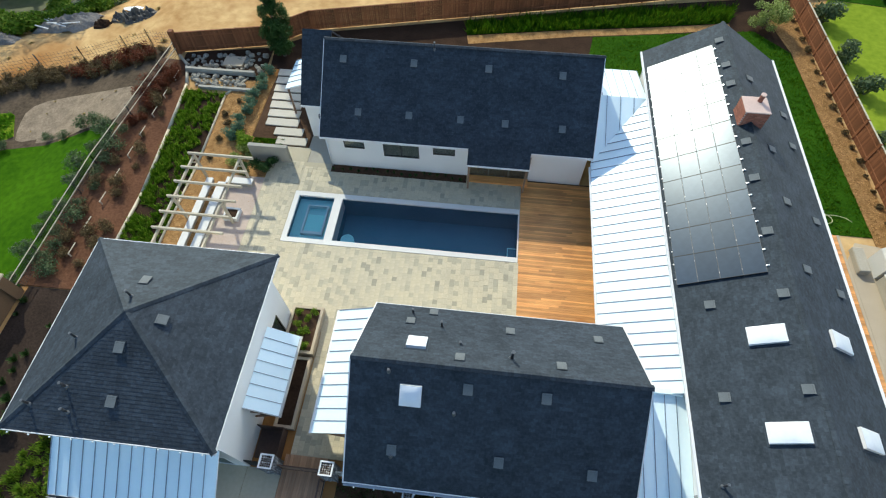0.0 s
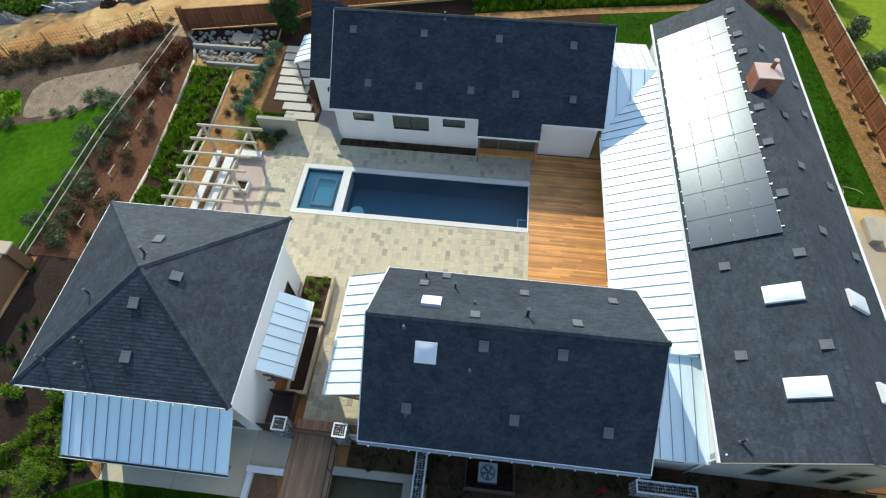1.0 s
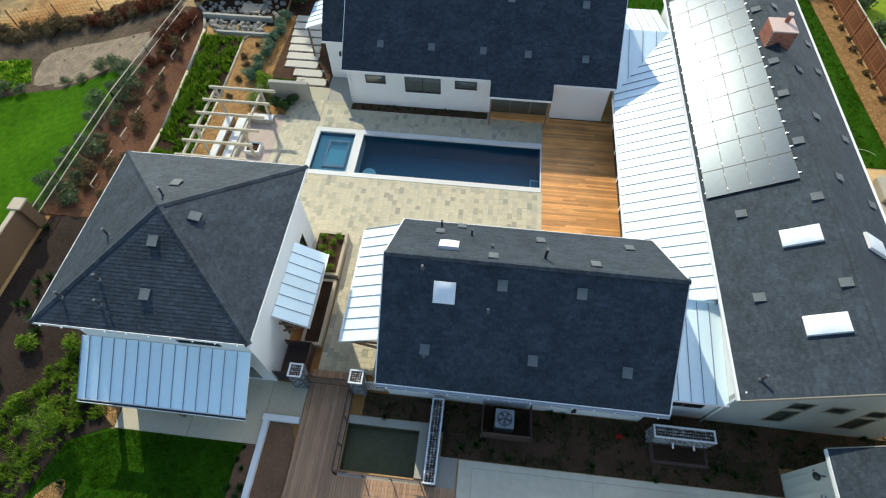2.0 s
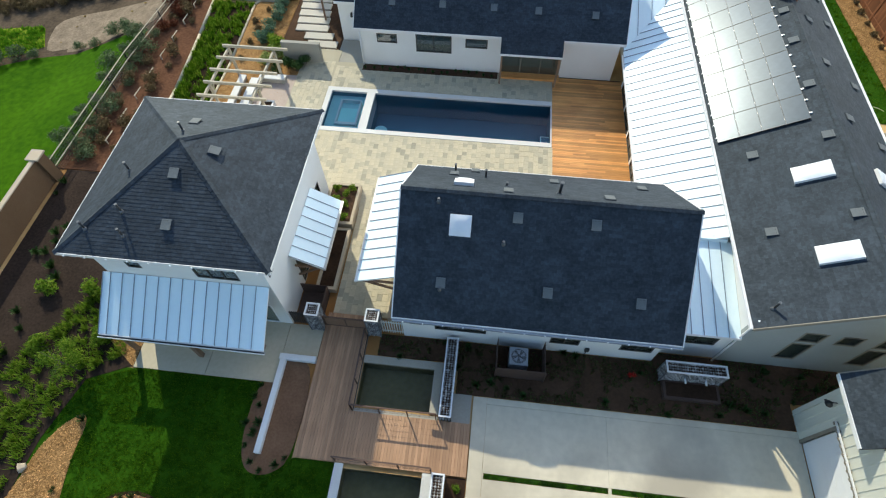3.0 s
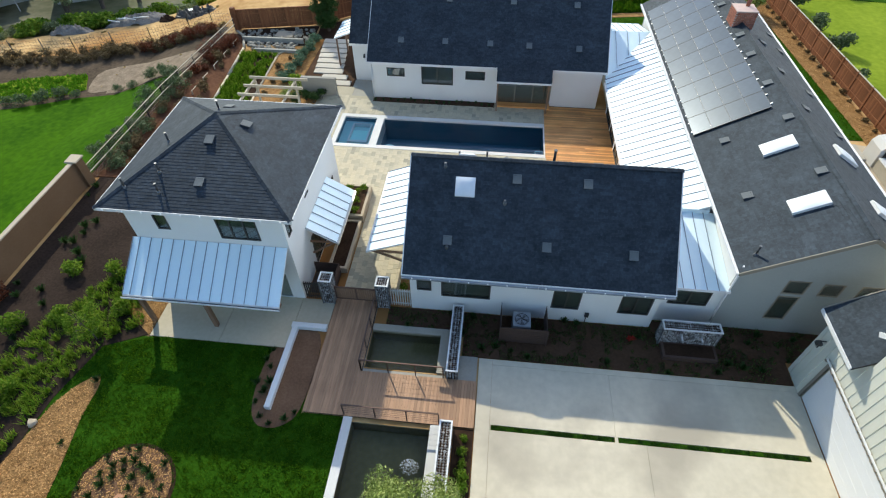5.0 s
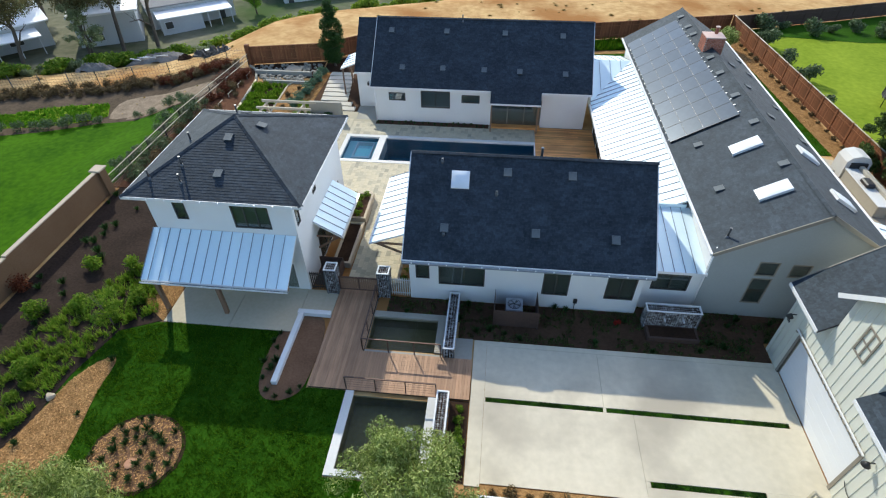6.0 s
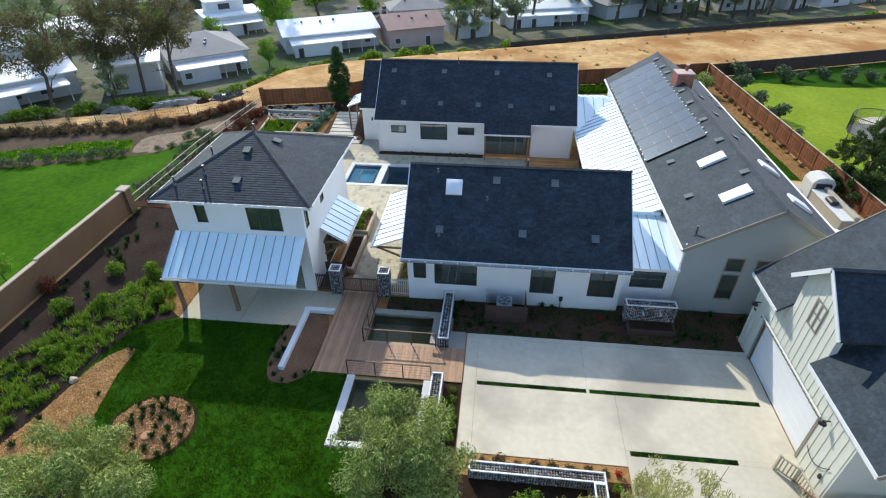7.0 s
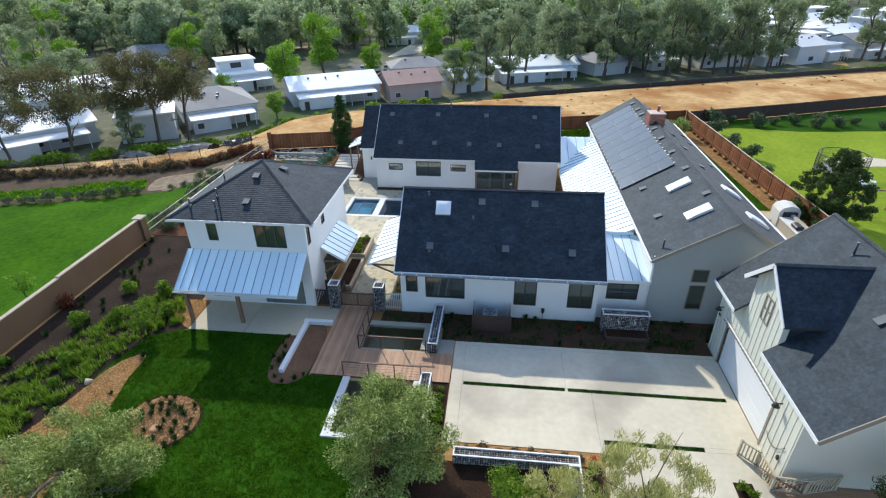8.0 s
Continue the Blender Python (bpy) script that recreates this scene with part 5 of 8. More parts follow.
# ---- paving stones of the terrace ----
def terrace_stones():
    rng = random.Random(11)
    near, rest_v, rest_f = 0, [], []
    sizes = (0.3, 0.4, 0.5)
    shapes = [finish("paver", bevelled(-0.147, 0.147, -w / 2 + 0.003, w / 2 - 0.003, 0, 0.03, 0.004), M_PAVER) for w in sizes]
    areas = ((-14.95, 2.95, 13.0, 18.1), (-8.3, -4.4, 5.35, 13.0), (-14.95, -12.4, 18.1, 24.9), (-12.4, 2.95, 22.3, 24.5))
    for x0, x1, y0, y1 in areas:
        x, r = x0, 0
        while x + 0.15 < x1:
            y = y0 + (0.0, 0.17, 0.08)[r % 3]
            while y < y1 - 0.1:
                k = rng.choice((0, 1, 1, 2))
                w = sizes[k]
                if y + w > y1:
                    w, k = y1 - y, None
                cx, cy, cz = x + 0.15, y + w / 2, 0.084 + rng.uniform(0, 0.005)
                hidden = -4.4 < cx < 8.2 and cy < 12.2
                if k is not None and near < 300 and -9.5 < cx and cy < 17.8 and not hidden:
                    part("paver", shapes[k], M_PAVER, terrace).location = (cx, cy, cz)
                    near += 1
                elif not hidden:
                    i = len(rest_v)
                    a, b, c, d = x + 0.003, x + 0.297, y + 0.003, y + w - 0.003
                    rest_v += [(a, c, cz), (b, c, cz), (b, d, cz), (a, d, cz), (a + 0.006, c + 0.006, cz + 0.034), (b - 0.006, c + 0.006, cz + 0.034), (b - 0.006, d - 0.006, cz + 0.034), (a + 0.006, d - 0.006, cz + 0.034)]
                    rest_f += [(i + 4, i + 5, i + 6, i + 7), (i, i + 1, i + 5, i + 4), (i + 1, i + 2, i + 6, i + 5), (i + 2, i + 3, i + 7, i + 6), (i + 3, i, i + 4, i + 7)]
                y += w
            x += 0.3
            r += 1
    tagged(raw("pavers", rest_v, rest_f, M_PAVER_J, terrace), kind="stuff")


# ---- plants ----
def foliage(blobs, n, size, rng, slim=0.5, shell=0.55, droop=0.0):
    """Small leaf blades scattered over and within rounded clumps (x, y, z, rx, ry, rz)."""
    wt = [b[3] * b[4] * b[5] for b in blobs]
    vs, fs = [], []
    for b in rng.choices(blobs, wt, k=n):
        d = Vector((rng.gauss(0, 1), rng.gauss(0, 1), rng.gauss(0, 1))).normalized()
        r = shell + (1.06 - shell) * rng.random() ** 0.7
        p = Vector((b[0] + d.x * b[3] * r, b[1] + d.y * b[4] * r, b[2] + d.z * b[5] * r))
        nrm = (d + Vector((rng.gauss(0, 0.7), rng.gauss(0, 0.7), rng.gauss(0, 0.7) + 0.3))).normalized()
        t = nrm.orthogonal().normalized()
        t.rotate(Matrix.Rotation(rng.uniform(0, 6.28), 3, nrm))
        t = (t + Vector((0, 0, -droop))).normalized()
        q = nrm.cross(t).normalized()
        s = size * rng.uniform(0.6, 1.3)
        a, c = t * s, q * s * slim
        i = len(vs)
        vs += [p - a, p + c * 0.9, p + a, p - c * 0.9]
        fs.append((i, i + 1, i + 2, i + 3))
    return vs, fs


def leaves(name, data, mat, parent):
    return raw(name, data[0], data[1], mat, parent)


def limbs(rng, base, h, r, spread, n=6, start=0.35):
    """A tapered trunk and, each as a mesh of its own, its bent limbs."""
    p = Vector(base)
    top = p + Vector((rng.uniform(-0.1, 0.1) * h, rng.uniform(-0.1, 0.1) * h, h * 0.7))
    mid = p.lerp(top, 0.5) + Vector((rng.uniform(-0.05, 0.05) * h, rng.uniform(-0.05, 0.05) * h, 0))
    stem = bmesh.new()
    rod(stem, p - Vector((0, 0, 0.2)), mid, r, r * 0.75, 8, False)
    rod(stem, mid, top, r * 0.75, r * 0.35, 8, False)
    out = []
    for i in range(n):
        bm = bmesh.new()
        a = 6.28 * i / n + rng.uniform(-0.4, 0.4)
        s = mid.lerp(top, rng.uniform(0, 0.9)) if i else p.lerp(mid, start * 1.6)
        e = s + Vector((math.cos(a) * spread * rng.uniform(0.5, 0.9), math.sin(a) * spread * rng.uniform(0.5, 0.9), h * rng.uniform(0.12, 0.34)))
        k = s.lerp(e, 0.5) + Vector((0, 0, h * 0.04))
        rod(bm, s, k, r * 0.42, r * 0.28, 6, False)
        rod(bm, k, e, r * 0.28, r * 0.08, 6, False)
        for j in range(2):
            f = k.lerp(e, rng.uniform(0.2, 0.7))
            rod(bm, f, f + Vector((rng.uniform(-1, 1), rng.uniform(-1, 1), rng.uniform(0.2, 0.8))) * spread * 0.3, r * 0.14, r * 0.04, 5, False)
        out.append(bm)
    return stem, out


def joined(parts_of):
    """One bmesh out of several."""
    first = parts_of[0]
    for bm in parts_of[1:]:
        me = bpy.data.meshes.new("limb")
        bm.to_mesh(me)
        bm.free()
        first.from_mesh(me)
        bpy.data.meshes.remove(me)
    return first


def clump_list(rng, n, c, R, H, br, taper=0.0):
    out = []
    for i in range(n):
        a, q = rng.uniform(0, 6.28), math.sqrt(rng.random())
        z = rng.uniform(-1, 1)
        w = math.sqrt(max(0.08, 1 - z * z * 0.8)) * (1 - taper * (z + 1) / 2)
        s = br * (1 - 0.5 * taper * (z + 1) / 2) * rng.uniform(0.65, 1.25)
        out.append((c[0] + math.cos(a) * R * q * w, c[1] + math.sin(a) * R * q * w, c[2] + z * H, s, s, s * 0.75))
    return out


def tree(name, at, h, R, mat, label, category="tree", seed=1, n=9000, size=0.1, clumps=26, trunk=0.16, low=0.3, slim=0.45, droop=0.0, br=None, group="", squash=1.0, taper=0.0):
    rng = random.Random(seed)
    t = thing(name, label, category, group, at=at)
    stem, arms = limbs(rng, (0, 0, 0), h, trunk, R * (1 - 0.7 * taper) * 0.78)
    if group and group != "dry eucalyptus":
        part("trunk", joined([stem] + arms), M_BARK, t)
    else:
        part("trunk", stem, M_BARK, t)
        for arm in arms:
            part("limb", arm, M_BARK, t)
    c = (0, 0, h * (1 + low) / 2)
    bl = clump_list(rng, clumps, c, R * 0.8, h * (1 - low) / 2 * 0.85 * squash, br or R * 0.34, taper)
    leaves("crown", foliage(bl, n, size, rng, slim, 0.35, droop), mat, t)
    return t


def bush(name, at, r, h, mat, label, seed, n=500, size=0.07, group="", slim=0.5):
    rng = random.Random(seed)
    t = thing(name, label, "shrub", group, at=at)
    bm = bmesh.new()
    for i in range(5):
        a = i * 1.26
        rod(bm, (0, 0, -0.05), (math.cos(a) * r * 0.5, math.sin(a) * r * 0.5, h * 0.6), 0.02, 0.008, 5, False)
    part("stem", bm, M_BARK, t)
    bl = clump_list(rng, 7, (0, 0, h * 0.52), r * 0.62, h * 0.3, r * 0.5)
    leaves("leaves", foliage(bl, n, size, rng, slim, 0.4), mat, t)
    return t


def tuft(name, r, h, mat, label, seed, n=60, group="", wide=0.018):
    """A clump of upright blades."""
    rng = random.Random(seed)
    t = thing(name, label, "plant", group)
    vs, fs = [], []
    for i in range(n):
        a, q = rng.uniform(0, 6.28), rng.uniform(0.1, 1)
        d = Vector((math.cos(a), math.sin(a), 0))
        s = Vector((-d.y, d.x, 0)) * wide
        b = d * r * 0.25 * q
        e = d * r * q + Vector((0, 0, h * rng.uniform(0.6, 1.0) * (1.1 - 0.4 * q)))
        m = b.lerp(e, 0.55) + Vector((0, 0, h * 0.12))
        k = len(vs)
        vs += [b - s, b + s, m + s, m - s, e]
        fs += [(k, k + 1, k + 2, k + 3), (k + 3, k + 2, k + 4)]
    leaves("foliage", (vs, fs), mat, t)
    return t


def inside(p, poly):
    x, y = p
    c = False
    for (x0, y0), (x1, y1) in zip(poly, poly[1:] + poly[:1]):
        if (y0 > y) != (y1 > y) and x < (x1 - x0) * (y - y0) / (y1 - y0) + x0:
            c = not c
    return c


def turf(name, poly, z, n, mat, h=0.07, w=0.02, seed=3, holes=(), bare=-9.0, fall=False, tufty=1.1):
    """Upright grass blades over a plot."""
    rng = random.Random(seed)
    x0, x1 = min(p[0] for p in poly), max(p[0] for p in poly)
    y0, y1 = min(p[1] for p in poly), max(p[1] for p in poly)
    vs, fs = [], []
    while len(fs) < n:
        x, y = rng.uniform(x0, x1), rng.uniform(y0, y1)
        if not inside((x, y), poly) or any(inside((x, y), q) for q in holes):
            continue
        k = noise.noise((x * 0.9, y * 0.9, 1.0))
        k2 = noise.noise((x * 3.1, y * 3.1, 4.0))
        if rng.random() > 0.7 + 0.4 * k + 0.6 * k2 or k + 0.7 * k2 < bare:
            continue
        a = rng.uniform(0, 6.28)
        s = Vector((math.cos(a), math.sin(a), 0)) * w
        e = Vector((rng.gauss(0, 0.4) * h, rng.gauss(0, 0.4) * h, h * max(0.35, 1 + 0.5 * k + tufty * k2) * rng.uniform(0.6, 1.3)))
        p = Vector((x, y, z + (land(x, y) + 0.02 if fall else 0.0)))
        i = len(vs)
        vs += [p - s, p + s, p + e]
        fs.append((i, i + 1, i + 2))
    return tagged(raw(name, vs, fs, mat), "short green lawn grass with uneven tufts", "grass", kind="stuff")


def circle(cx, cy, rx, ry, n=28, wob=0.05):
    return [(cx + rx * math.cos(6.2832 * i / n) * (1 + wob * math.sin(3.1 * i)), cy + ry * math.sin(6.2832 * i / n) * (1 + wob * math.sin(3.1 * i))) for i in range(n)]


def scatter(rng, poly, n, gap, holes=()):
    x0, x1 = min(p[0] for p in poly), max(p[0] for p in poly)
    y0, y1 = min(p[1] for p in poly), max(p[1] for p in poly)
    out = []
    for _ in range(n * 30):
        p = (rng.uniform(x0, x1), rng.uniform(y0, y1))
        if inside(p, poly) and not any(inside(p, q) for q in holes) and all((p[0] - q[0]) ** 2 + (p[1] - q[1]) ** 2 > gap * gap for q in out):
            out.append(p)
            if len(out) == n:
                break
    return out


def rounded(poly, times=2):
    """The plot with its corners cut round."""
    for _ in range(times):
        out = []
        for (xa, ya), (xb, yb) in zip(poly, poly[1:] + poly[:1]):
            out += [(xa * 0.75 + xb * 0.25, ya * 0.75 + yb * 0.25), (xa * 0.25 + xb * 0.75, ya * 0.25 + yb * 0.75)]
        poly = out
    return poly


# ---- plots round the houses ----
LAWN = [(-17.4, 1.33), (-19.6, 0.5), (-20.4, -2.3), (-19.3, -1.15), (-18.55, -1.2), (-18.55, -3.2), (-18.15, -5.2), (-17.9, -7.2), (-17.65, -9.5), (-17.25, -15), (-4.2, -15), (-4.2, -6.15), (-6.62, -6.15), (-6.62, -1.92), (-8.54, -1.92), (-9.4, -2.8), (-10.6, -2.8), (-11.15, -1.5), (-11.1, 1.33)]
ROUND = circle(-15.0, -5.95, 1.95, 1.75, 28, 0.02)
CURBBED = [(-11.15, 1.33), (-11.15, -1.5), (-10.6, -2.8), (-9.4, -2.8), (-8.56, -1.92), (-8.56, 2.6), (-10.2, 2.6), (-10.2, 1.33)]
sheet("lawn", [(-20.6, 1.3), (-20.6, -15), (-8.6, -15), (-8.6, 1.3)], 0.004, M_TURF, "green turf below the edges of the beds", "lawn")
sheet("lawn", LAWN, 0.012, M_TURF, "dark green front lawn", "lawn")
turf("lawn_grass", LAWN, 0.01, 85000, M_GRASS, 0.08, 0.02, 3, [ROUND], tufty=0.55)
sheet("planting_bed", circle(-15.0, -5.95, 2.1, 1.9, 28, 0.02), 0.03, M_SOIL, "dark earth ring round the mulched bed", "planting bed", 0.0)
sheet("planting_bed", ROUND, 0.05, M_BEDBROWN, "round bark-mulched bed in the lawn", "planting bed", 0.0)
CURBBED = rounded(CURBBED)
sheet("planting_bed", CURBBED, 0.022, M_BEDBROWN, "brown mulched bed beside the walkway", "planting bed")
TONGUE = [(-19.25, -1.15), (-18.6, -1.2), (-18.6, -3.2), (-18.2, -5.2), (-17.95, -7.2), (-17.7, -9.5), (-17.3, -15), (-23.2, -15), (-22.0, -9.5), (-21.2, -7.0), (-20.6, -4.8), (-20.3, -2.6)]
TONGUE = rounded(TONGUE)
sheet("planting_bed", TONGUE, 0.03, M_MULCH, "tan bark mulch strip along the lawn", "planting bed")
WESTBED = [(-27.2, -15), (-23.25, -15), (-22.05, -9.5), (-21.25, -7.0), (-20.65, -4.8), (-20.45, -2.4), (-19.65, 0.5), (-17.5, 1.5), (-18.4, 4.5), (-18.1, 13.2), (-27.2, 13.2)]
sheet("planting_bed", WESTBED, 0.02, M_WESTSOIL, "dark earth bed below the tan wall", "planting bed")
sheet("planting_bed", [(-17.62, 1.36), (-19.4, 2.6), (-19.6, 4.4), (-18.1, 4.45), (-17.62, 4.45)], 0.035, M_MULCH, "bark mulch at the corner of the patio", "planting bed")
px0, px1, py0, py1 = POND_A
for strip in ([(-6.24, 0.43), (px0 - 0.1, 0.43), (px0 - 0.1, 4.44), (-6.24, 4.44)], [(px0 - 0.09, 0.43), (px1 + 0.42, 0.43), (px1 + 0.42, py0 - 0.1), (px0 - 0.09, py0 - 0.1)], [(-1.6, 0.43), (-0.72, 0.43), (-0.72, 1.79), (-1.6, 1.79)]):
    sheet("paving", strip, 0.03, M_CONC2, "plain concrete strip round the entry pond", "paving")
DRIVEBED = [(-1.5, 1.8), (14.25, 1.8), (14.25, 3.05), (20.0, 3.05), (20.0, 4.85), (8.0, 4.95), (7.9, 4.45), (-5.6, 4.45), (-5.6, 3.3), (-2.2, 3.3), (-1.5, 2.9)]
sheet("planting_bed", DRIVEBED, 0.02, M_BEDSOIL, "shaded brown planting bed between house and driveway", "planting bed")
sheet("planting_bed", [(0.0, -6.55), (6.85, -6.55), (6.85, -5.8), (0.0, -5.8)], 0.03, M_MULCH, "mulched strip with small plants along the driveway", "planting bed")
sheet("planting_bed", [(5.75, -12), (6.85, -12), (6.85, -6.57), (5.75, -6.57)], 0.03, M_SOIL, "narrow bed beside the stone wall", "planting bed")
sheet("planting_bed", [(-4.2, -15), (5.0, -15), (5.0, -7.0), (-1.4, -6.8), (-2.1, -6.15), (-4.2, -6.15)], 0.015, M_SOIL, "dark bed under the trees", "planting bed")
sheet("planting_bed", [(-1.55, -5.8), (-0.68, -5.8), (-0.68, -1.95), (-1.55, -1.95)], 0.03, M_SOIL, "narrow bed beside the walkway", "planting bed")

for x0, x1, y0, y1 in ((0.1, 5.53, -1.84, -1.64), (5.72, 13.78, -1.84, -1.64), (7.12, 11.68, -5.18, -4.97)):
    strip = [(x0, y0), (x1, y0), (x1, y1), (x0, y1)]
    sheet("grass_joint", strip, 0.01, M_TURF, "narrow strip of green between driveway slabs", "grass strip", -0.014)
    turf("joint_grass", strip, 0.01, 1500, M_DARKLEAF, 0.05, 0.02, 5)

sheet("planting_bed", [(-17.15, 26.3), (-12.6, 26.3), (-12.6, 34.55), (-17.15, 34.55)], 0.006, M_BEDSOIL, "brown earth between the stepping slabs", "planting bed")
sheet("paving", [(-12.58, 26.22), (-12.58, 27.45), (-10.6, 27.45), (-10.6, 24.92), (-12.37, 24.92), (-12.37, 26.22)], 0.09, M_CONC2, "pale concrete paving at the corner of the rear house", "paving")
# west side, behind the hipped house
sheet("planting_bed", [(-28.0, 13.25), (-23.3, 13.25), (-23.2, 21), (-24.3, 32), (-25.4, 34.8), (-27.4, 34.9)], 0.03, M_REDSOIL, "sloping red-brown mulched bank below the wire fence", "planting bed")
GSTRIP = [(-23.1, 13.3), (-20.4, 13.3), (-20.3, 24), (-20.6, 31.2), (-23.9, 31.4), (-23.0, 21)]
sheet("grass_bed", GSTRIP, 0.02, M_SOIL, "strip of low green planting", "grass")
turf("bed_grass", GSTRIP, 0.02, 9000, M_GRASS, 0.27, 0.035, 8, (), -0.1)
turf("bed_grass", GSTRIP, 0.02, 6000, M_BEDGREEN, 0.26, 0.035, 28, (), -0.1)
sheet("planting_bed", [(-20.3, 13.3), (-15.0, 13.3), (-15.0, 26.2), (-17.2, 27), (-17.2, 33), (-20.55, 33), (-20.25, 24)], 0.025, M_MULCH, "tan mulch between the planting and the path", "planting bed")
sheet("grass_bed", [(-16.9, 25.3), (-14.6, 25.3), (-14.6, 26.9), (-16.9, 26.9)], 0.05, M_TURF, "small green lawn patch behind the white wall", "grass")
turf("patch_grass", [(-16.9, 25.3), (-14.6, 25.3), (-14.6, 26.9), (-16.9, 26.9)], 0.05, 4000, M_GRASS, 0.08, 0.02, 9)
sheet("planting_bed", [(-25.4, 33.0), (-18.2, 33.0), (-18.4, 37.2), (-25.6, 35.8)], 0.02, M_SOIL, "dark rocky corner bed by the fence", "planting bed")
# behind the rear house
sheet("planting_bed", [(-18.0, 34.6), (26, 34.6), (26, 49), (13, 46.4), (-15, 39.6), (-18.3, 37.3)], 0.01, M_SOIL, "brown earth behind the rear house", "planting bed")
VEG = [(-2.2, 40.6), (7, 42.3), (14, 43.4), (20.5, 44.6), (21.5, 46.9), (13, 45.6), (4, 43.7), (-2.4, 42.1)]
sheet("grass_bed", VEG, 0.03, M_TURF2, "row of leafy green plants along the back fence", "plant row")
turf("leafy_row", VEG, 0.03, 9000, M_GRASS, 0.45, 0.06, 12)
sheet("garden_path", [(-2.2, 40.5), (7, 42.2), (14, 43.3), (20.5, 44.5), (20.5, 43.6), (14, 42.4), (7, 41.3), (-2, 39.4)], 0.02, M_MULCH, "tan earth path behind the house", "path")
LAWNN = [(7.3, 33.8), (10.8, 33.8), (10.8, 34), (19.5, 34), (19.5, 43.2), (14, 42.3), (8.6, 41.4)]
sheet("lawn", LAWNN, 0.02, M_TURF, "green lawn behind the long house", "lawn")
turf("lawn_grass", LAWNN, 0.02, 9000, M_GRASS, 0.09, 0.03, 13)
LAWNE = [(19.6, 22.55), (25.9, 22.55), (25.5, 30), (24.9, 41), (22.4, 43.6), (19.6, 43.2)]
sheet("lawn", LAWNE, 0.02, M_TURF, "strip of lawn beside the long house", "lawn")
turf("lawn_grass", LAWNE, 0.02, 14000, M_GRASS, 0.09, 0.03, 14)
sheet("planting_bed", [(25.95, 21.5), (27.4, 21.5), (26.2, 49.8), (24.0, 45), (24.95, 41), (25.55, 30)], 0.035, M_MULCH, "orange bark mulch along the redwood fence", "planting bed")
side_deck = thing("side_deck", "warm timber deck of cross boards beside the long house", "deck", kind="structure")
part("joists", boxes((19.55, 23.55, 4.9, 22.5, -0.012, 0.03)), M_JOIST, side_deck)
side_board = finish("board", boxes((-2.0, 2.0, 0, 0.172, 0.03, 0.062)), M_TEAK)
for i in range(98):
    part("board", side_board, M_TEAK, side_deck).location = (21.56, 4.95 + 0.179 * i, 0)
part("edge_board", boxes((23.57, 23.75, 4.95, 22.5, -0.012, 0.07)), M_CAP, side_deck, "pale edge board")
east_roof = thing("east_porch_roof", "pale standing-seam porch roof on the far side of the long house", "porch roof")
seam_roof(east_roof, (22.8, 4.95, 2.65), (22.8, 10.0, 2.65), (19.2, 4.95, 3.75), (19.2, 10.0, 3.75), 8)
for y in (5.1, 9.85):
    part("post", boxes((22.55, 22.69, y - 0.07, y + 0.07, 0.06, 2.58)), M_WOODDARK, east_roof)
sheet("paving", [(23.78, 6), (27.9, 6), (27.6, 20.6), (26.2, 21.8), (24.6, 22.0), (23.78, 20.6)], 0.05, M_CAP, "pale paving by the outdoor kitchen", "paving")
# towards the street
sheet("lawn", [(-27.2, -40), (5.0, -40), (5.0, -15.05), (-27.2, -15.05)], 0.01, M_TURF, "green lawn in front of the houses", "lawn")
sheet("driveway_apron", [(6.9, -40), (14.36, -40), (14.36, -14.52), (6.9, -14.52)], 0.03, M_CONC, "pale concrete driveway running to the street", "driveway")
# neighbours
LAWNEE = [(28.2, 8), (75, 8), (75, 46), (52, 48.6), (40, 47.5), (30, 49), (27.2, 44)]
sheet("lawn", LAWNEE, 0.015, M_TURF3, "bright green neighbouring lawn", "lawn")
# Darker turf than the lawn beside it paints the bank's shade.
sheet("planting_bed", [(27.0, 49.5), (30, 49.1), (40, 47.6), (52, 48.7), (75, 47), (75, 67), (57, 61), (40, 54.7), (28, 50.6)], 0.012, M_TURF, "grassy bank along the neighbour's fence, in darker turf for its shade", "grass")
LAWNW = [(-27.75, -25), (-27.75, 13), (-27.9, 20), (-27.9, 27.3), (-30.4, 26.6), (-33.0, 26.0), (-37.0, 25.1), (-41.2, 22.9), (-45.6, 21.4), (-75, 13), (-75, -25)]
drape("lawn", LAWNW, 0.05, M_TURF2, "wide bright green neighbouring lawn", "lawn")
drape("planting_bed", [(-27.6, 27.2), (-27.2, 36.3), (-31.2, 36.3), (-35.5, 35.5), (-41.7, 32.7), (-47.8, 31.1), (-53, 30.2), (-75, 25.5), (-75, 12.8), (-45.6, 21.2), (-41.2, 22.7), (-37.0, 24.9), (-33, 25.8), (-30.4, 26.4)], 0.035, M_SCRUBSOIL, "dark brown scrubby earth beyond the lawn", "planting bed")
BRW = rounded([(-36.9, 26.1), (-37.7, 27.6), (-38.4, 29.0), (-41.0, 28.5), (-44.2, 27.5), (-46.5, 26.0), (-48.8, 25.2), (-75, 17.6), (-75, 14.6), (-46.5, 22.9), (-41.5, 24.0)], 1)
drape("grass_bed", BRW, 0.06, M_TURF3, "bright green grass strip", "grass")
tagged(turf("strip_grass", BRW, 0.05, 7000, M_BRIGHT, 0.2, 0.09, 17, fall=True), kind="stuff")
GRAVEL = rounded([(-27.9, 27.5), (-27.8, 31.4), (-30.2, 31.2), (-33.5, 31.6), (-36.0, 30.9), (-37.6, 29.6), (-37.3, 27.4), (-36.6, 25.7), (-33.0, 26.3), (-30.4, 27.0)], 1)
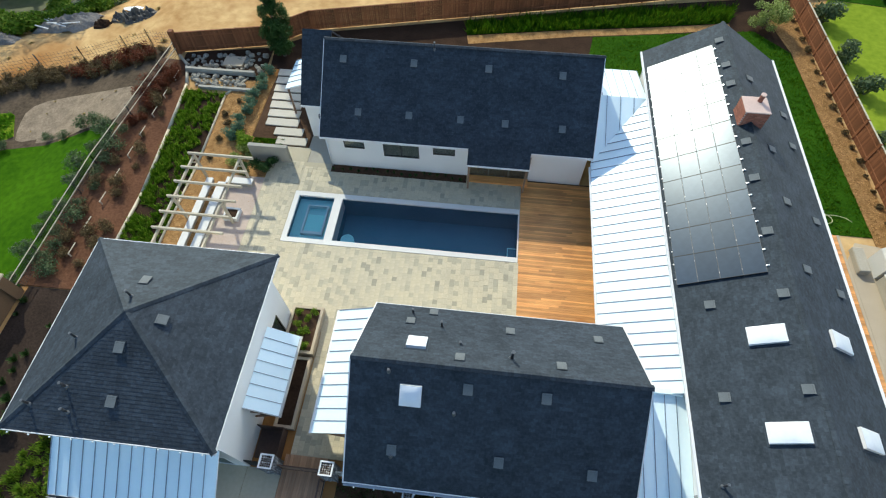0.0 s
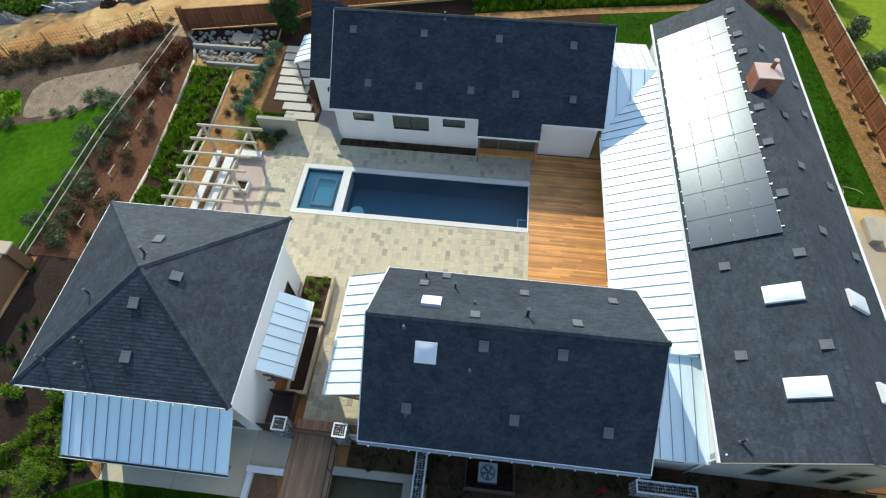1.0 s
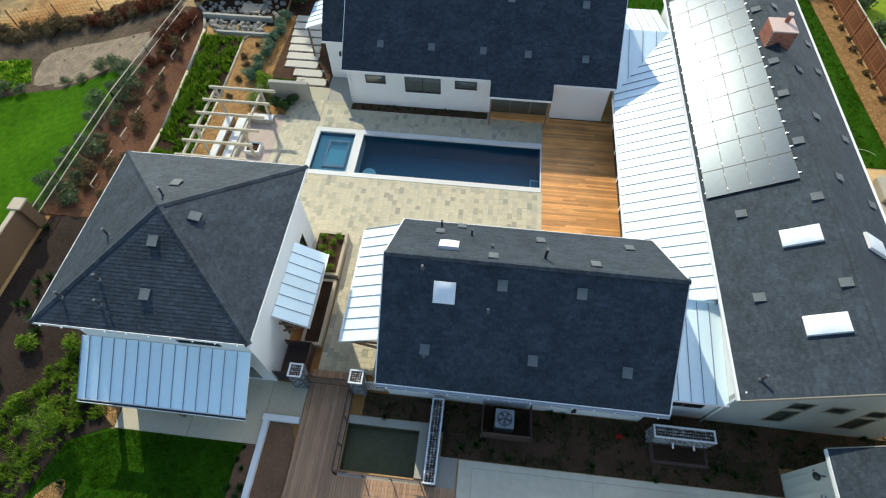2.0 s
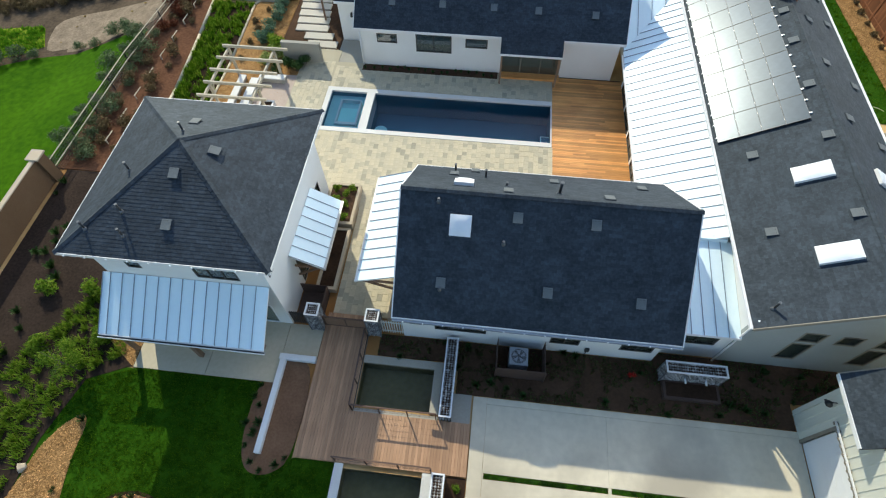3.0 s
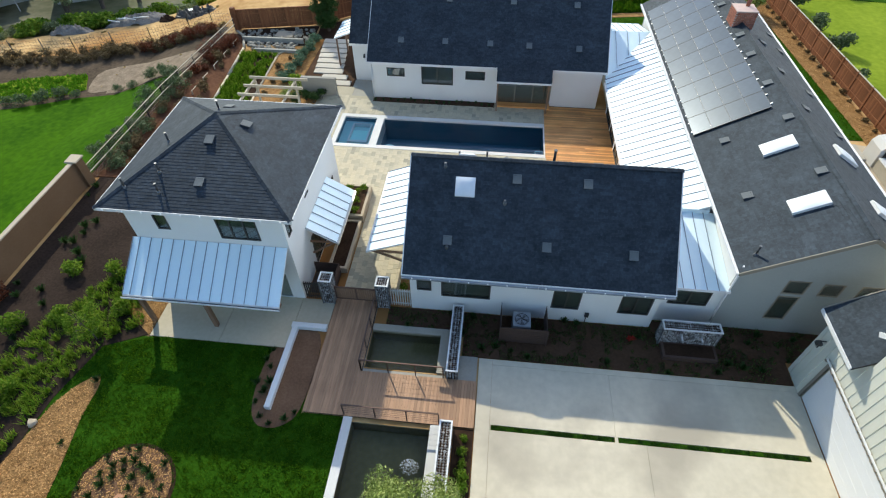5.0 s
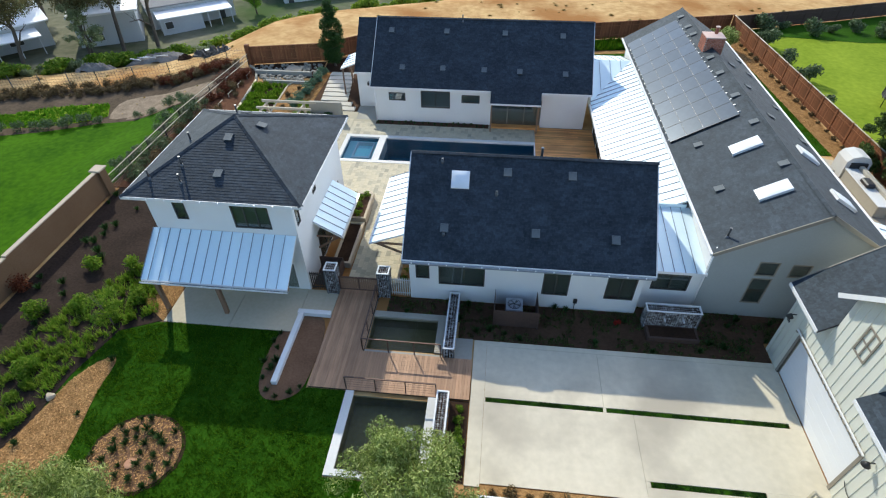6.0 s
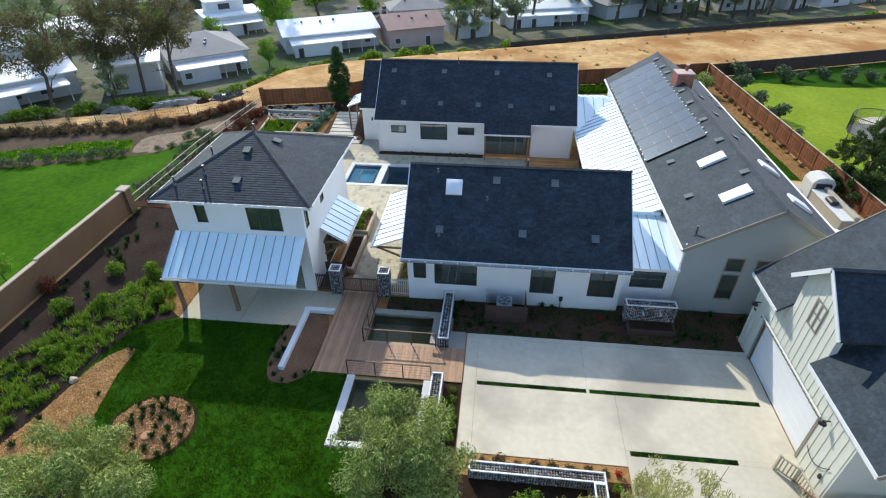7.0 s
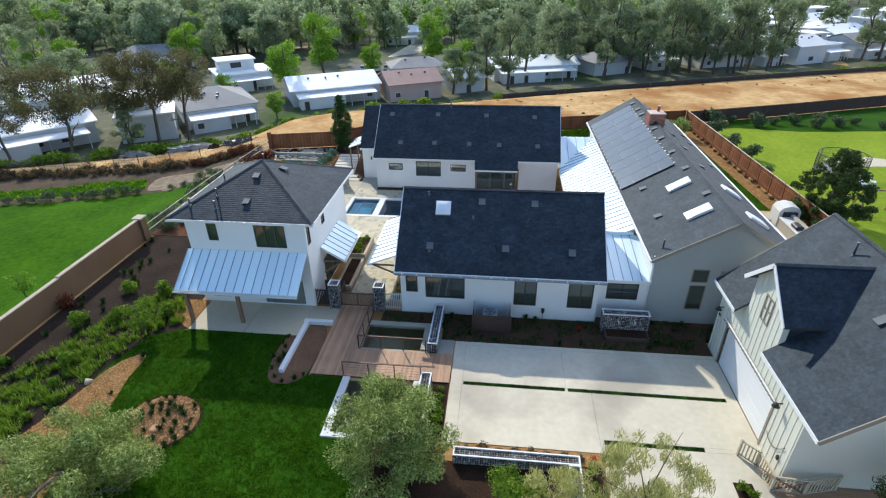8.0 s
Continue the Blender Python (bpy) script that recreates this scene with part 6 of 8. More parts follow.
drape("gravel_bed", GRAVEL, 0.055, M_GRAVEL, "grey gravel plot by the fence", "gravel")

# ---- walls, fences, gates ----
tan = thing("boundary_wall", "tan stucco boundary wall with a pale cap, stepping down", "wall", kind="structure")
for y0, y1, z in ((-15.0, -6.0, 1.75), (-6.0, 3.5, 1.82), (3.5, 12.2, 1.9)):
    part("wall", boxes((-27.72, -27.48, y0 + 0.002, y1 - 0.002, -0.01, z)), M_TANWALL, tan)
    part("cap", bevelled(-27.75, -27.45, y0 + 0.002, y1 - 0.002, z, z + 0.08, 0.015), M_CAP, tan)
part("pier", boxes((-27.9, -27.3, 12.2, 12.85, -0.01, 1.95)), M_TANWALL, tan)
part("cap", bevelled(-28.0, -27.2, 12.1, 12.95, 1.95, 2.07, 0.02), M_CAP, tan)


def wood_fence(pts, h=1.8, label="reddish-brown timber board fence with posts", mat=None, cap=None):
    f = thing("timber_fence", label, "fence", kind="structure")
    rng = random.Random(len(pts))
    for a, b in zip(pts, pts[1:]):
        a, b = Vector((*a, 0)), Vector((*b, 0))
        n = max(1, round((b - a).length / 2.4))
        d = (b - a).normalized()
        q = Vector((-d.y, d.x, 0))
        for i in range(n):
            p, r = a.lerp(b, i / n), a.lerp(b, (i + 1) / n)
            m = Matrix(((d.x, q.x, 0, p.x), (d.y, q.y, 0, p.y), (0, 0, 1, 0), (0, 0, 0, 1)))
            part("post", boxes((-0.06, 0.06, -0.06, 0.06, -0.05, h + 0.08)), mat or M_FENCE, f).matrix_basis = m
            L = (r - p).length
            k = max(1, int((L - 0.12) / 0.15))
            bm = bmesh.new()
            for j in range(k):
                u = 0.06 + (L - 0.12) * j / k
                dz_ = rng.uniform(-0.015, 0.01)
                box(bm, u + 0.004, u + (L - 0.12) / k - 0.004, -0.012, 0.012, 0.03, h + dz_)
            tagged(part("boards", bm, mat or M_FENCE, f), kind="stuff").matrix_basis = m
            part("rail", boxes((0.06, L - 0.06, -0.05, -0.013, 0.35, 0.44), (0.06, L - 0.06, -0.05, -0.013, h - 0.42, h - 0.33)), mat or M_FENCE, f).matrix_basis = m
            part("top_rail", boxes((0.0, L, -0.055, 0.055, h + 0.02, h + 0.06)), cap or mat or M_FENCE, f).matrix_basis = m
    return f


wood_fence([(-25.9, 35.9), (-18.7, 37.5), (-15.7, 39.9), (-2.1, 43.2), (13.2, 46.9), (26.2, 50.3)])
wood_fence([(26.25, 50.2), (27.55, 24.5), (28.3, 8)], 1.8, "reddish-brown timber board fence with a pale top rail", None, M_WOODPALE)
# Near-black boards carry the shade of the fence's near side in their colour.
wood_fence([(26.5, 50.4), (40, 55.0), (57, 61.3), (85, 71)], 1.6, "timber fence of the neighbouring plot, darkened for its shaded side", M_SCREENWOOD)
pier = thing("fence_pier", "square reddish timber corner pier of the fence", "fence pier", kind="structure")
part("pier", bevelled(-26.35, -25.95, 35.6, 36.0, -0.03, 2.1, 0.02), M_FENCE, pier)


def wire_fence(pts, h=1.2, gap=2.4, label="wire-mesh fence with slim dark posts and timber rails", rails=True, mat=None, mesh=0.16):
    f = thing("wire_fence", label, "fence", kind="structure")
    for a, b in zip(pts, pts[1:]):
        a, b = Vector((*a, land(*a) + 0.02)), Vector((*b, land(*b) + 0.02))
        n = max(1, round((b - a).length / gap))
        for i in range(n + 1):
            p = a.lerp(b, i / n)
            part("post", boxes((p.x - 0.03, p.x + 0.03, p.y - 0.03, p.y + 0.03, p.z - 0.1, p.z + h + 0.1)), mat or M_BLACK, f)
        if rails:
            for z in (h, h * 0.55):
                part("rail", beam(bmesh.new(), a + Vector((0.05, 0, z)), b + Vector((0.05, 0, z)), 0.04, 0.05), M_WOODPALE, f)
        bm = bmesh.new()
        L = (b - a).length
        for j in range(int(h / mesh)):
            beam(bm, a + Vector((0, 0, 0.05 + j * mesh)), b + Vector((0, 0, 0.05 + j * mesh)), 0.014, 0.014)
        for j in range(int(L / mesh)):
            p = a.lerp(b, (j + 0.5) * mesh / L)
            beam(bm, p + Vector((0, 0, 0.02)), p + Vector((0.0005, 0, h)), 0.014, 0.014)
        tagged(part("wire_mesh", bm, M_BLACK, f), kind="stuff")
    return f


wire_fence([(-27.45, 12.9), (-27.3, 23.0), (-26.2, 35.4)], 1.25)
wire_fence([(-26.6, 36.3), (-29.0, 36.6), (-31.5, 36.5), (-35.5, 35.7), (-42.0, 33.0), (-53, 30.4), (-75, 25.7)], 1.5, 3.0, "grey chain-link fence along the scrub strip", False, M_VENT, 0.3)
ledge = thing("low_rail", "weathered low timber edging rail on the bank", "edging")
for i in range(9):
    y = 15.5 + i * 2.1
    part("rail", beam(bmesh.new(), (-25.6 + 0.05 * i, y, 0.35), (-25.55 + 0.05 * i, y + 0.9, 0.35), 0.05, 0.05), M_WOODPALE, ledge)
    part("stake", boxes((-25.62 + 0.05 * i, -25.55 + 0.05 * i, y, y + 0.07, -0.02, 0.34)), M_WOODPALE, ledge)
edging = thing("log_edging", "pale rough edging along the bank", "edging")
for (xa, ya), (xb, yb) in zip([(-23.2, 13.4), (-23.1, 21), (-23.6, 27), (-24.1, 32), (-24.9, 34.2)], [(-23.1, 20.9), (-23.6, 26.9), (-24.1, 31.9), (-24.9, 34.1), (-26, 35.3)]):
    part("log", rod(bmesh.new(), (xa, ya, 0.1), (xb, yb, 0.1), 0.13, 0.11, 9), M_WOODPALE, edging)
for (xa, ya), (xb, yb) in (((-20.35, 13.4), (-20.25, 24)), ((-20.25, 24.1), (-20.6, 31.0)), ((-20.6, 31.1), (-19.4, 33.2))):
    part("log", rod(bmesh.new(), (xa, ya, 0.06), (xb, yb, 0.06), 0.09, 0.08, 9), M_WOODPALE, edging)

# Grey instead of white: the shaded south face put into the colour.
solo("garden_wall", bevelled(-16.3, -13.5, 24.72, 25.02, -0.01, 1.6, 0.015), M_CONC2, "low freestanding garden wall by the path, greyed for its shaded face", "garden wall")
for x0, x1, y, h in ((-24.7, -18.9, 33.4, 0.45), (-23.0, -18.4, 31.6, 0.25)):
    solo("retaining_wall", bevelled(x0, x1, y, y + 0.25, -0.02, h, 0.02), M_CONC2, "low pale concrete retaining wall in the corner bed", "retaining wall", "corner walls")
solo("stone_slab", bevelled(-22.0, -20.3, 34.4, 35.6, 0.0, 0.18, 0.03), M_CAP, "flat tan stone slab among boulders", "stone slab")

path_stone = None
rngp = random.Random(21)
for i in range(10):
    y = 25.5 + i * 0.92
    x0, x1 = (-15.2, -12.9) if i < 2 else (-15.6, -13.4) if i < 3 else (-16.2 - 0.1 * i, -13.6 - 0.13 * i)
    solo("stepping_slab", bevelled(x0, x1, y, y + 0.74, -0.01, 0.1, 0.012), M_SLAB, "large pale concrete stepping slab in the path", "stepping slab", "path slabs")


def boulder(rng, r):
    bm = bmesh.new()
    bmesh.ops.create_icosphere(bm, subdivisions=2, radius=r)
    o = Vector((rng.uniform(0, 50), 0, 0))
    for v in bm.verts:
        v.co *= 0.8 + 0.45 * noise.noise(v.co / r * 1.1 + o)
        v.co.z *= 0.62
        v.co.z += r * 0.3
    return bm


rng = random.Random(31)
rocks = [finish("boulder", boulder(rng, 0.3), M_ROCK) for _ in range(5)]
for p in scatter(rng, [(-25.0, 33.8), (-18.6, 33.8), (-18.8, 36.6), (-25.2, 35.4)], 46, 0.36) + scatter(rng, [(-23.6, 31.9), (-19.4, 32.2), (-19.6, 33.2), (-24.2, 33.2)], 34, 0.3):
    ob = new("boulder", rng.choice(rocks))
    s = rng.uniform(0.55, 1.25)
    ob.matrix_basis = Matrix.Translation((p[0], p[1], 0.0)) @ pose(0, 0, 0, 0, 0, rng.uniform(0, 360)) @ Matrix.Diagonal((s, s * 0.85, s, 1))
    tagged(ob, "rounded pale grey boulder in the corner bed", "boulder", "corner boulders")


lone = solo("boulder", boulder(rng, 0.26), M_CAP, "tan stone at the edge of the mulch bed", "boulder")
lone.matrix_basis = pose(-20.6, -3.7, 0.02, 0, 0, 40)


# ---- pergola ----
def pergola():
    t = thing("pergola", "pale timber pergola with slim crossbeams over a seating corner", "pergola")
    for i in range(7):
        y = 22.85 - 1.205 * i
        part("crossbeam", bevelled(-19.5, -15.0, y - 0.06, y + 0.06, 2.38, 2.58, 0.012), M_WOODPALE, t)
    for x in (-19.15, -16.0):
        part("carrier", bevelled(x - 0.06, x + 0.06, 15.4, 23.1, 2.2, 2.38, 0.012), M_WOODPALE, t)
        for y in (15.6, 19.2, 22.85):
            part("post", bevelled(x - 0.08, x + 0.08, y - 0.08, y + 0.08, 0.0, 2.2, 0.012), M_WOODPALE, t)
            part("brace", beam(bmesh.new(), (x, y, 1.6), (x, y - 0.55 if y > 20 else y + 0.55, 2.22), 0.08, 0.08), M_WOODPALE, t)


pergola()
sheet("paving", [(-17.4, 16.2), (-14.95, 16.2), (-14.95, 23.2), (-17.4, 23.2)], 0.07, surf("pink_paving", (0.42, 0.33, 0.27), (0.52, 0.42, 0.35), 0.6, 10, 0.85, bump=0.2), "pinkish paving of the seating corner", "paving")
for x0, x1, y0, y1, z in ((-17.9, -17.4, 16.3, 22.2, 0.5), (-17.4, -15.6, 22.2, 22.7, 0.5), (-18.9, -18.5, 16.0, 22.6, 0.35)):
    b = thing("garden_bench", "pale concrete bench wall round the seating corner", "bench", "seating walls")
    part("seat", bevelled(x0 - 0.04, x1 + 0.04, y0, y1, z - 0.08, z, 0.012), M_COPING, b)
    part("base", boxes((x0, x1, y0 + 0.05, y1 - 0.05, 0.0, z - 0.08)), M_CONC2, b)
fp = thing("fire_pit", "low square fire pit filled with dark pebbles", "fire pit")
part("rim", boxes((-16.7, -15.7, 19.3, 19.42, 0.07, 0.4), (-16.7, -15.7, 20.08, 20.2, 0.07, 0.4), (-16.7, -16.58, 19.42, 20.08, 0.07, 0.4), (-15.82, -15.7, 19.42, 20.08, 0.07, 0.4)), M_COPING, fp)
part("pebble_fill", boxes((-16.58, -15.82, 19.42, 20.08, 0.07, 0.34)), M_SOIL, fp)


# ---- planters in the side court ----
def planter(x0, x1, y0, y1, h, label, fill=None):
    t = thing("planter", label, "planter")
    w = 0.16
    part("rim", boxes((x0, x1, y0, y0 + w, 0, h), (x0, x1, y1 - w, y1, 0, h), (x0, x0 + w, y0 + w, y1 - w, 0, h), (x1 - w, x1, y0 + w, y1 - w, 0, h)), M_CAP, t)
    part("soil", boxes((x0 + w, x1 - w, y0 + w, y1 - w, 0, h - 0.08)), fill or M_MULCH, t)
    return t


planter(-10.2, -8.35, 10.6, 13.5, 0.6, "raised tan planter with low plants beside the house", M_BEDSOIL)
planter(-9.5, -8.4, 6.5, 10.45, 0.4, "long low planter wall with dark soil", M_SOIL)
enclosure = thing("timber_enclosure", "dark brown timber enclosure beside the gate", "screen")
part("floor", boxes((-10.18, -8.75, 4.95, 6.4, 0.0, 0.06)), M_SCREENWOOD, enclosure)
for i in range(6):
    z = 0.06 + 0.14 * i
    part("board", boxes((-10.18, -8.75, 6.4, 6.44, z, z + 0.13)), M_SCREENWOOD, enclosure)
    part("board", boxes((-8.79, -8.75, 4.95, 6.398, z, z + 0.13)), M_SCREENWOOD, enclosure)
side_bed = planter(-5.4, -4.5, 5.2, 8.6, 0.35, "narrow tan planter under the side porch")


# ---- gabions, gate, rails ----
def gabion(x0, x1, y0, y1, h, label, rng, size=0.09, name="gabion_wall"):
    t = thing(name, label, "stone wall", "stone-filled walls")
    part("core", boxes((x0 + 0.05, x1 - 0.05, y0 + 0.05, y1 - 0.05, 0, h - 0.05)), M_SOIL, t)
    vs, fs = [], []

    def pebble(c):
        k = len(vs)
        s = size * rng.uniform(0.55, 1.0)
        for d in ((1, 0, 0), (0, 1, 0), (-1, 0, 0), (0, -1, 0), (0, 0, 1), (0, 0, -1)):
            vs.append((c[0] + d[0] * s * rng.uniform(0.7, 1.2), c[1] + d[1] * s * rng.uniform(0.7, 1.2), c[2] + d[2] * s * rng.uniform(0.6, 0.9)))
        for a, b in ((0, 1), (1, 2), (2, 3), (3, 0)):
            fs.append((k + a, k + b, k + 4))
            fs.append((k + b, k + a, k + 5))

    st = size * 1.25
    nx, ny, nz = max(2, int((x1 - x0) / st)), max(2, int((y1 - y0) / st)), max(2, int(h / st))
    for i in range(nx):
        for j in range(ny):
            pebble((x0 + (i + 0.5) * (x1 - x0) / nx, y0 + (j + 0.5) * (y1 - y0) / ny, h - 0.05))
    for k in range(nz):
        z = (k + 0.5) * h / nz
        for i in range(nx):
            for y in (y0 + 0.04, y1 - 0.04):
                pebble((x0 + (i + 0.5) * (x1 - x0) / nx, y, z))
        for j in range(ny):
            for x in (x0 + 0.04, x1 - 0.04):
                pebble((x, y0 + (j + 0.5) * (y1 - y0) / ny, z))
    tagged(raw("stone_fill", vs, fs, M_STONE, t, "grey and white stone fill"), kind="stuff")
    w = 0.05
    part("top_frame", boxes((x0 - 0.02, x1 + 0.02, y0 - 0.02, y0 + w, h - 0.03, h + 0.03), (x0 - 0.02, x1 + 0.02, y1 - w, y1 + 0.02, h - 0.03, h + 0.03),
                            (x0 - 0.02, x0 + w, y0 + w, y1 - w, h - 0.03, h + 0.03), (x1 - w, x1 + 0.02, y0 + w, y1 - w, h - 0.03, h + 0.03)), M_TRIM, t, "white steel top frame")
    for x in (x0, x1):
        for y in (y0, y1):
            part("corner_post", boxes((x - 0.02, x + 0.02, y - 0.02, y + 0.02, 0, h - 0.03)), M_VENT, t)
    return t


rng = random.Random(41)
gabion(-2.16, -1.62, 0.45, 4.3, 0.8, "long stone-filled gabion wall with white frame beside the pond", rng)
gabion(-2.16, -1.62, -5.9, -1.98, 0.8, "stone-filled gabion wall along the front pond", rng)
gabion(0.0, 5.7, -6.98, -6.5, 0.6, "stone-filled gabion wall with white frame by the driveway", rng)
gabion(5.2, 5.7, -11.0, -7.02, 0.6, "stone-filled gabion wall turning beside the driveway", rng)
for x in (-8.87, -5.89):
    gabion(x - 0.32, x + 0.32, 4.27, 4.91, 1.9, "square stone-filled gate pier with white top frame", rng, 0.08, "gate_pier")
f = gabion(8.2, 10.95, 3.5, 4.05, 1.35, "stone-filled fountain wall with two steel spouts", rng, 0.09, "fountain_wall")
part("basin", boxes((8.3, 10.9, 2.6, 3.48, 0, 0.3)), M_SCREENWOOD, f)
part("basin_water", boxes((8.42, 10.78, 2.72, 3.4, 0.3, 0.31)), M_SOIL, f)
for x in (9.1, 10.05):
    part("spout", rod(bmesh.new(), (x, 3.6, 1.0), (x, 3.15, 0.98), 0.05, n=10), M_ALU, f)

gate = thing("entry_gate", "brown timber entry gate between stone piers", "gate")
part("gate_frame", boxes((-8.53, -6.22, 4.55, 4.61, 1.12, 1.2), (-8.53, -6.22, 4.55, 4.61, 0.2, 0.28), (-8.53, -8.46, 4.55, 4.61, 0.28, 1.12), (-6.29, -6.22, 4.55, 4.61, 0.28, 1.12), (-7.41, -7.34, 4.55, 4.61, 0.28, 1.12)), M_STEEL, gate)
for i in range(18):
    x = -8.44 + i * 0.118
    part("slat", boxes((x, x + 0.1, 4.565, 4.595, 0.28, 1.12)), M_WOODDARK, gate)
for x0, x1, mat, lab in ((-10.2, -9.22, M_BLACK, "dark steel picket fence panel beside the gate"), (-5.55, -4.45, M_COPING, "pale picket fence panel beside the gate")):
    t = thing("picket_fence", lab, "fence", "gate side panels")
    part("rail", boxes((x0, x1, 4.56, 4.6, 1.2, 1.26)), mat, t)
    part("rail", boxes((x0, x1, 4.56, 4.6, 0.2, 0.26)), mat, t)
    for i in range(9):
        x = x0 + 0.05 + i * (x1 - x0 - 0.1) / 8
        part("picket", boxes((x - 0.02, x + 0.02, 4.545, 4.615, 0.05, 1.36)), mat, t)


def railing(pts, h=1.0, posts=3, z=0.11):
    t = thing("handrail", "slim rust-brown steel handrail with cables beside the pond", "railing", "walkway railings")
    for a, b in zip(pts, pts[1:]):
        a, b = Vector((*a, z)), Vector((*b, z))
        part("top_rail", beam(bmesh.new(), a + Vector((0, 0, h)), b + Vector((0, 0, h)), 0.06, 0.05), M_STEEL, t)
        for i in range(posts + 1):
            p = a.lerp(b, i / posts)
            part("post", boxes((p.x - 0.025, p.x + 0.025, p.y - 0.025, p.y + 0.025, z - 0.03, z + h - 0.026)), M_STEEL, t)
        for k in range(1, 5):
            part("cable", rod(bmesh.new(), a + Vector((0, 0, h * k / 5)), b + Vector((0, 0, h * k / 5)), 0.006, n=5), M_STEEL, t)


railing([(-6.3, 4.2), (-6.3, 0.46)], 0.95, 3)
railing([(-6.3, 0.46), (-2.3, 0.46)], 0.95, 3)
railing([(-6.6, -1.84), (-2.25, -1.84)], 0.95, 3)

curb = thing("garden_curb", "white L-shaped low garden wall beside the walkway", "garden wall")
part("wall", bevelled(-10.32, -10.04, -1.95, 2.5, -0.01, 0.28, 0.015), M_WHITEWALL, curb)
part("wall", bevelled(-10.4, -8.56, 2.502, 2.8, -0.01, 0.28, 0.015), M_WHITEWALL, curb)

enc = thing("equipment_screen", "brown timber screen round the cooling unit", "screen")
for i in range(8):
    z = 0.03 + i * 0.15
    part("board", boxes((0.3, 2.6, 2.86, 2.89, z, z + 0.14)), M_SCREENWOOD, enc)
    for x in (0.3, 2.57):
        part("board", boxes((x, x + 0.03, 2.9, 4.4, z, z + 0.14)), M_SCREENWOOD, enc)
for x in (0.26, 2.6):
    part("post", boxes((x - 0.0, x + 0.06, 2.8, 2.86, 0, 1.25)), M_SCREENWOOD, enc)
ac = thing("cooling_unit", "grey outdoor cooling unit with a round fan grille", "cooling unit", at=(1.35, 3.65, 0.02))
part("casing", bevelled(-0.45, 0.45, -0.45, 0.45, 0, 0.95, 0.03), M_PLASTIC, ac)
part("fan_well", rod(bmesh.new(), (0, 0, 0.95), (0, 0, 0.965), 0.36, n=28), M_BLACK, ac)
for i in range(6):
    bm = bmesh.new()
    r = 0.06 + i * 0.056
    for k in range(24):
        a, b = 6.2832 * k / 24, 6.2832 * (k + 1) / 24
        rod(bm, (r * math.cos(a), r * math.sin(a), 0.98), (r * math.cos(b), r * math.sin(b), 0.98), 0.008, n=4, caps=False)
    part("grille_ring", bm, M_PLASTIC, ac)
for i in range(5):
    a = i * 1.2566
    bm = prism(bmesh.new(), [(0.05 * math.cos(a), 0.05 * math.sin(a), 0.968), (0.32 * math.cos(a), 0.32 * math.sin(a), 0.968), (0.32 * math.cos(a + 0.7), 0.32 * math.sin(a + 0.7), 0.968)], (0, 0, 0.004))
    part("fan_blade", bm, M_PLASTIC, ac)

# landing rail by the garage
lr = thing("landing_rail", "pale timber railing with crossed balusters by the garage steps", "railing")
BAYS = (((13.1, -5.2), (13.66, -5.76), 0), ((13.66, -5.76), (13.78, -7.02), 1), ((13.78, -7.02), (15.05, -7.1), 2), ((15.05, -7.1), (16.5, -6.75), 0))
for (xa, ya), (xb, yb), brace in BAYS:
    a, b = Vector((xa, ya, 0)), Vector((xb, yb, 0))
    for z in (0.95, 0.15):
        part("rail", beam(bmesh.new(), a + Vector((0, 0, z)), b + Vector((0, 0, z)), 0.075, 0.06), M_WOODPALE, lr)
    part("post", boxes((xa - 0.05, xa + 0.05, ya - 0.05, ya + 0.05, 0.0, 1.03)), M_WOODPALE, lr)
    n = round((b - a).length / 0.15)
    for i in range(1, n):
        p = a.lerp(b, i / n)
        part("baluster", boxes((p.x - 0.022, p.x + 0.022, p.y - 0.022, p.y + 0.022, 0.15, 0.93)), M_WOODPALE, lr)
    side = (b - a).normalized().cross(Vector((0, 0, 1))) * 0.05
    for lo, hi in ((0.18, 0.92), (0.92, 0.18))[:brace]:
        part("brace", beam(bmesh.new(), a + side + Vector((0, 0, lo)), b + side + Vector((0, 0, hi)), 0.05, 0.05), M_WOODDARK, lr)
    if brace == 2:
        m = a.lerp(b, 0.5)
        for f in (0.45, 0.72):
            c0, c1 = m.lerp(a, f), m.lerp(b, f)
            for z in (0.55 + 0.4 * f, 0.55 - 0.4 * f):
                part("brace", beam(bmesh.new(), c0 + side + Vector((0, 0, z)), c1 + side + Vector((0, 0, z)), 0.035, 0.035), M_WOODPALE, lr)
part("post", boxes((16.45, 16.55, -6.8, -6.7, 0.0, 1.03)), M_WOODPALE, lr)
landing = thing("landing", "brown timber landing of narrow boards beside the garage", "deck", kind="structure")
for i in range(17):
    y = -8.6 + i * 0.143
    part("board", boxes((13.95, 18.6, y, y + 0.134, -0.01, 0.12)), M_ENTRY, landing)
for y in (2.2, -5.0):
    t = thing("wall_lamp", "dark round wall lamp beside the garage door", "wall lamp", "garage lamps", at=(14.27, y, 3.2))
    part("bracket", boxes((-0.25, 0, -0.02, 0.02, -0.02, 0.02)), M_BLACK, t)
    part("shade", rod(bmesh.new(), (-0.25, 0, -0.16), (-0.25, 0, 0.02), 0.17, 0.05, 14), M_BLACK, t)

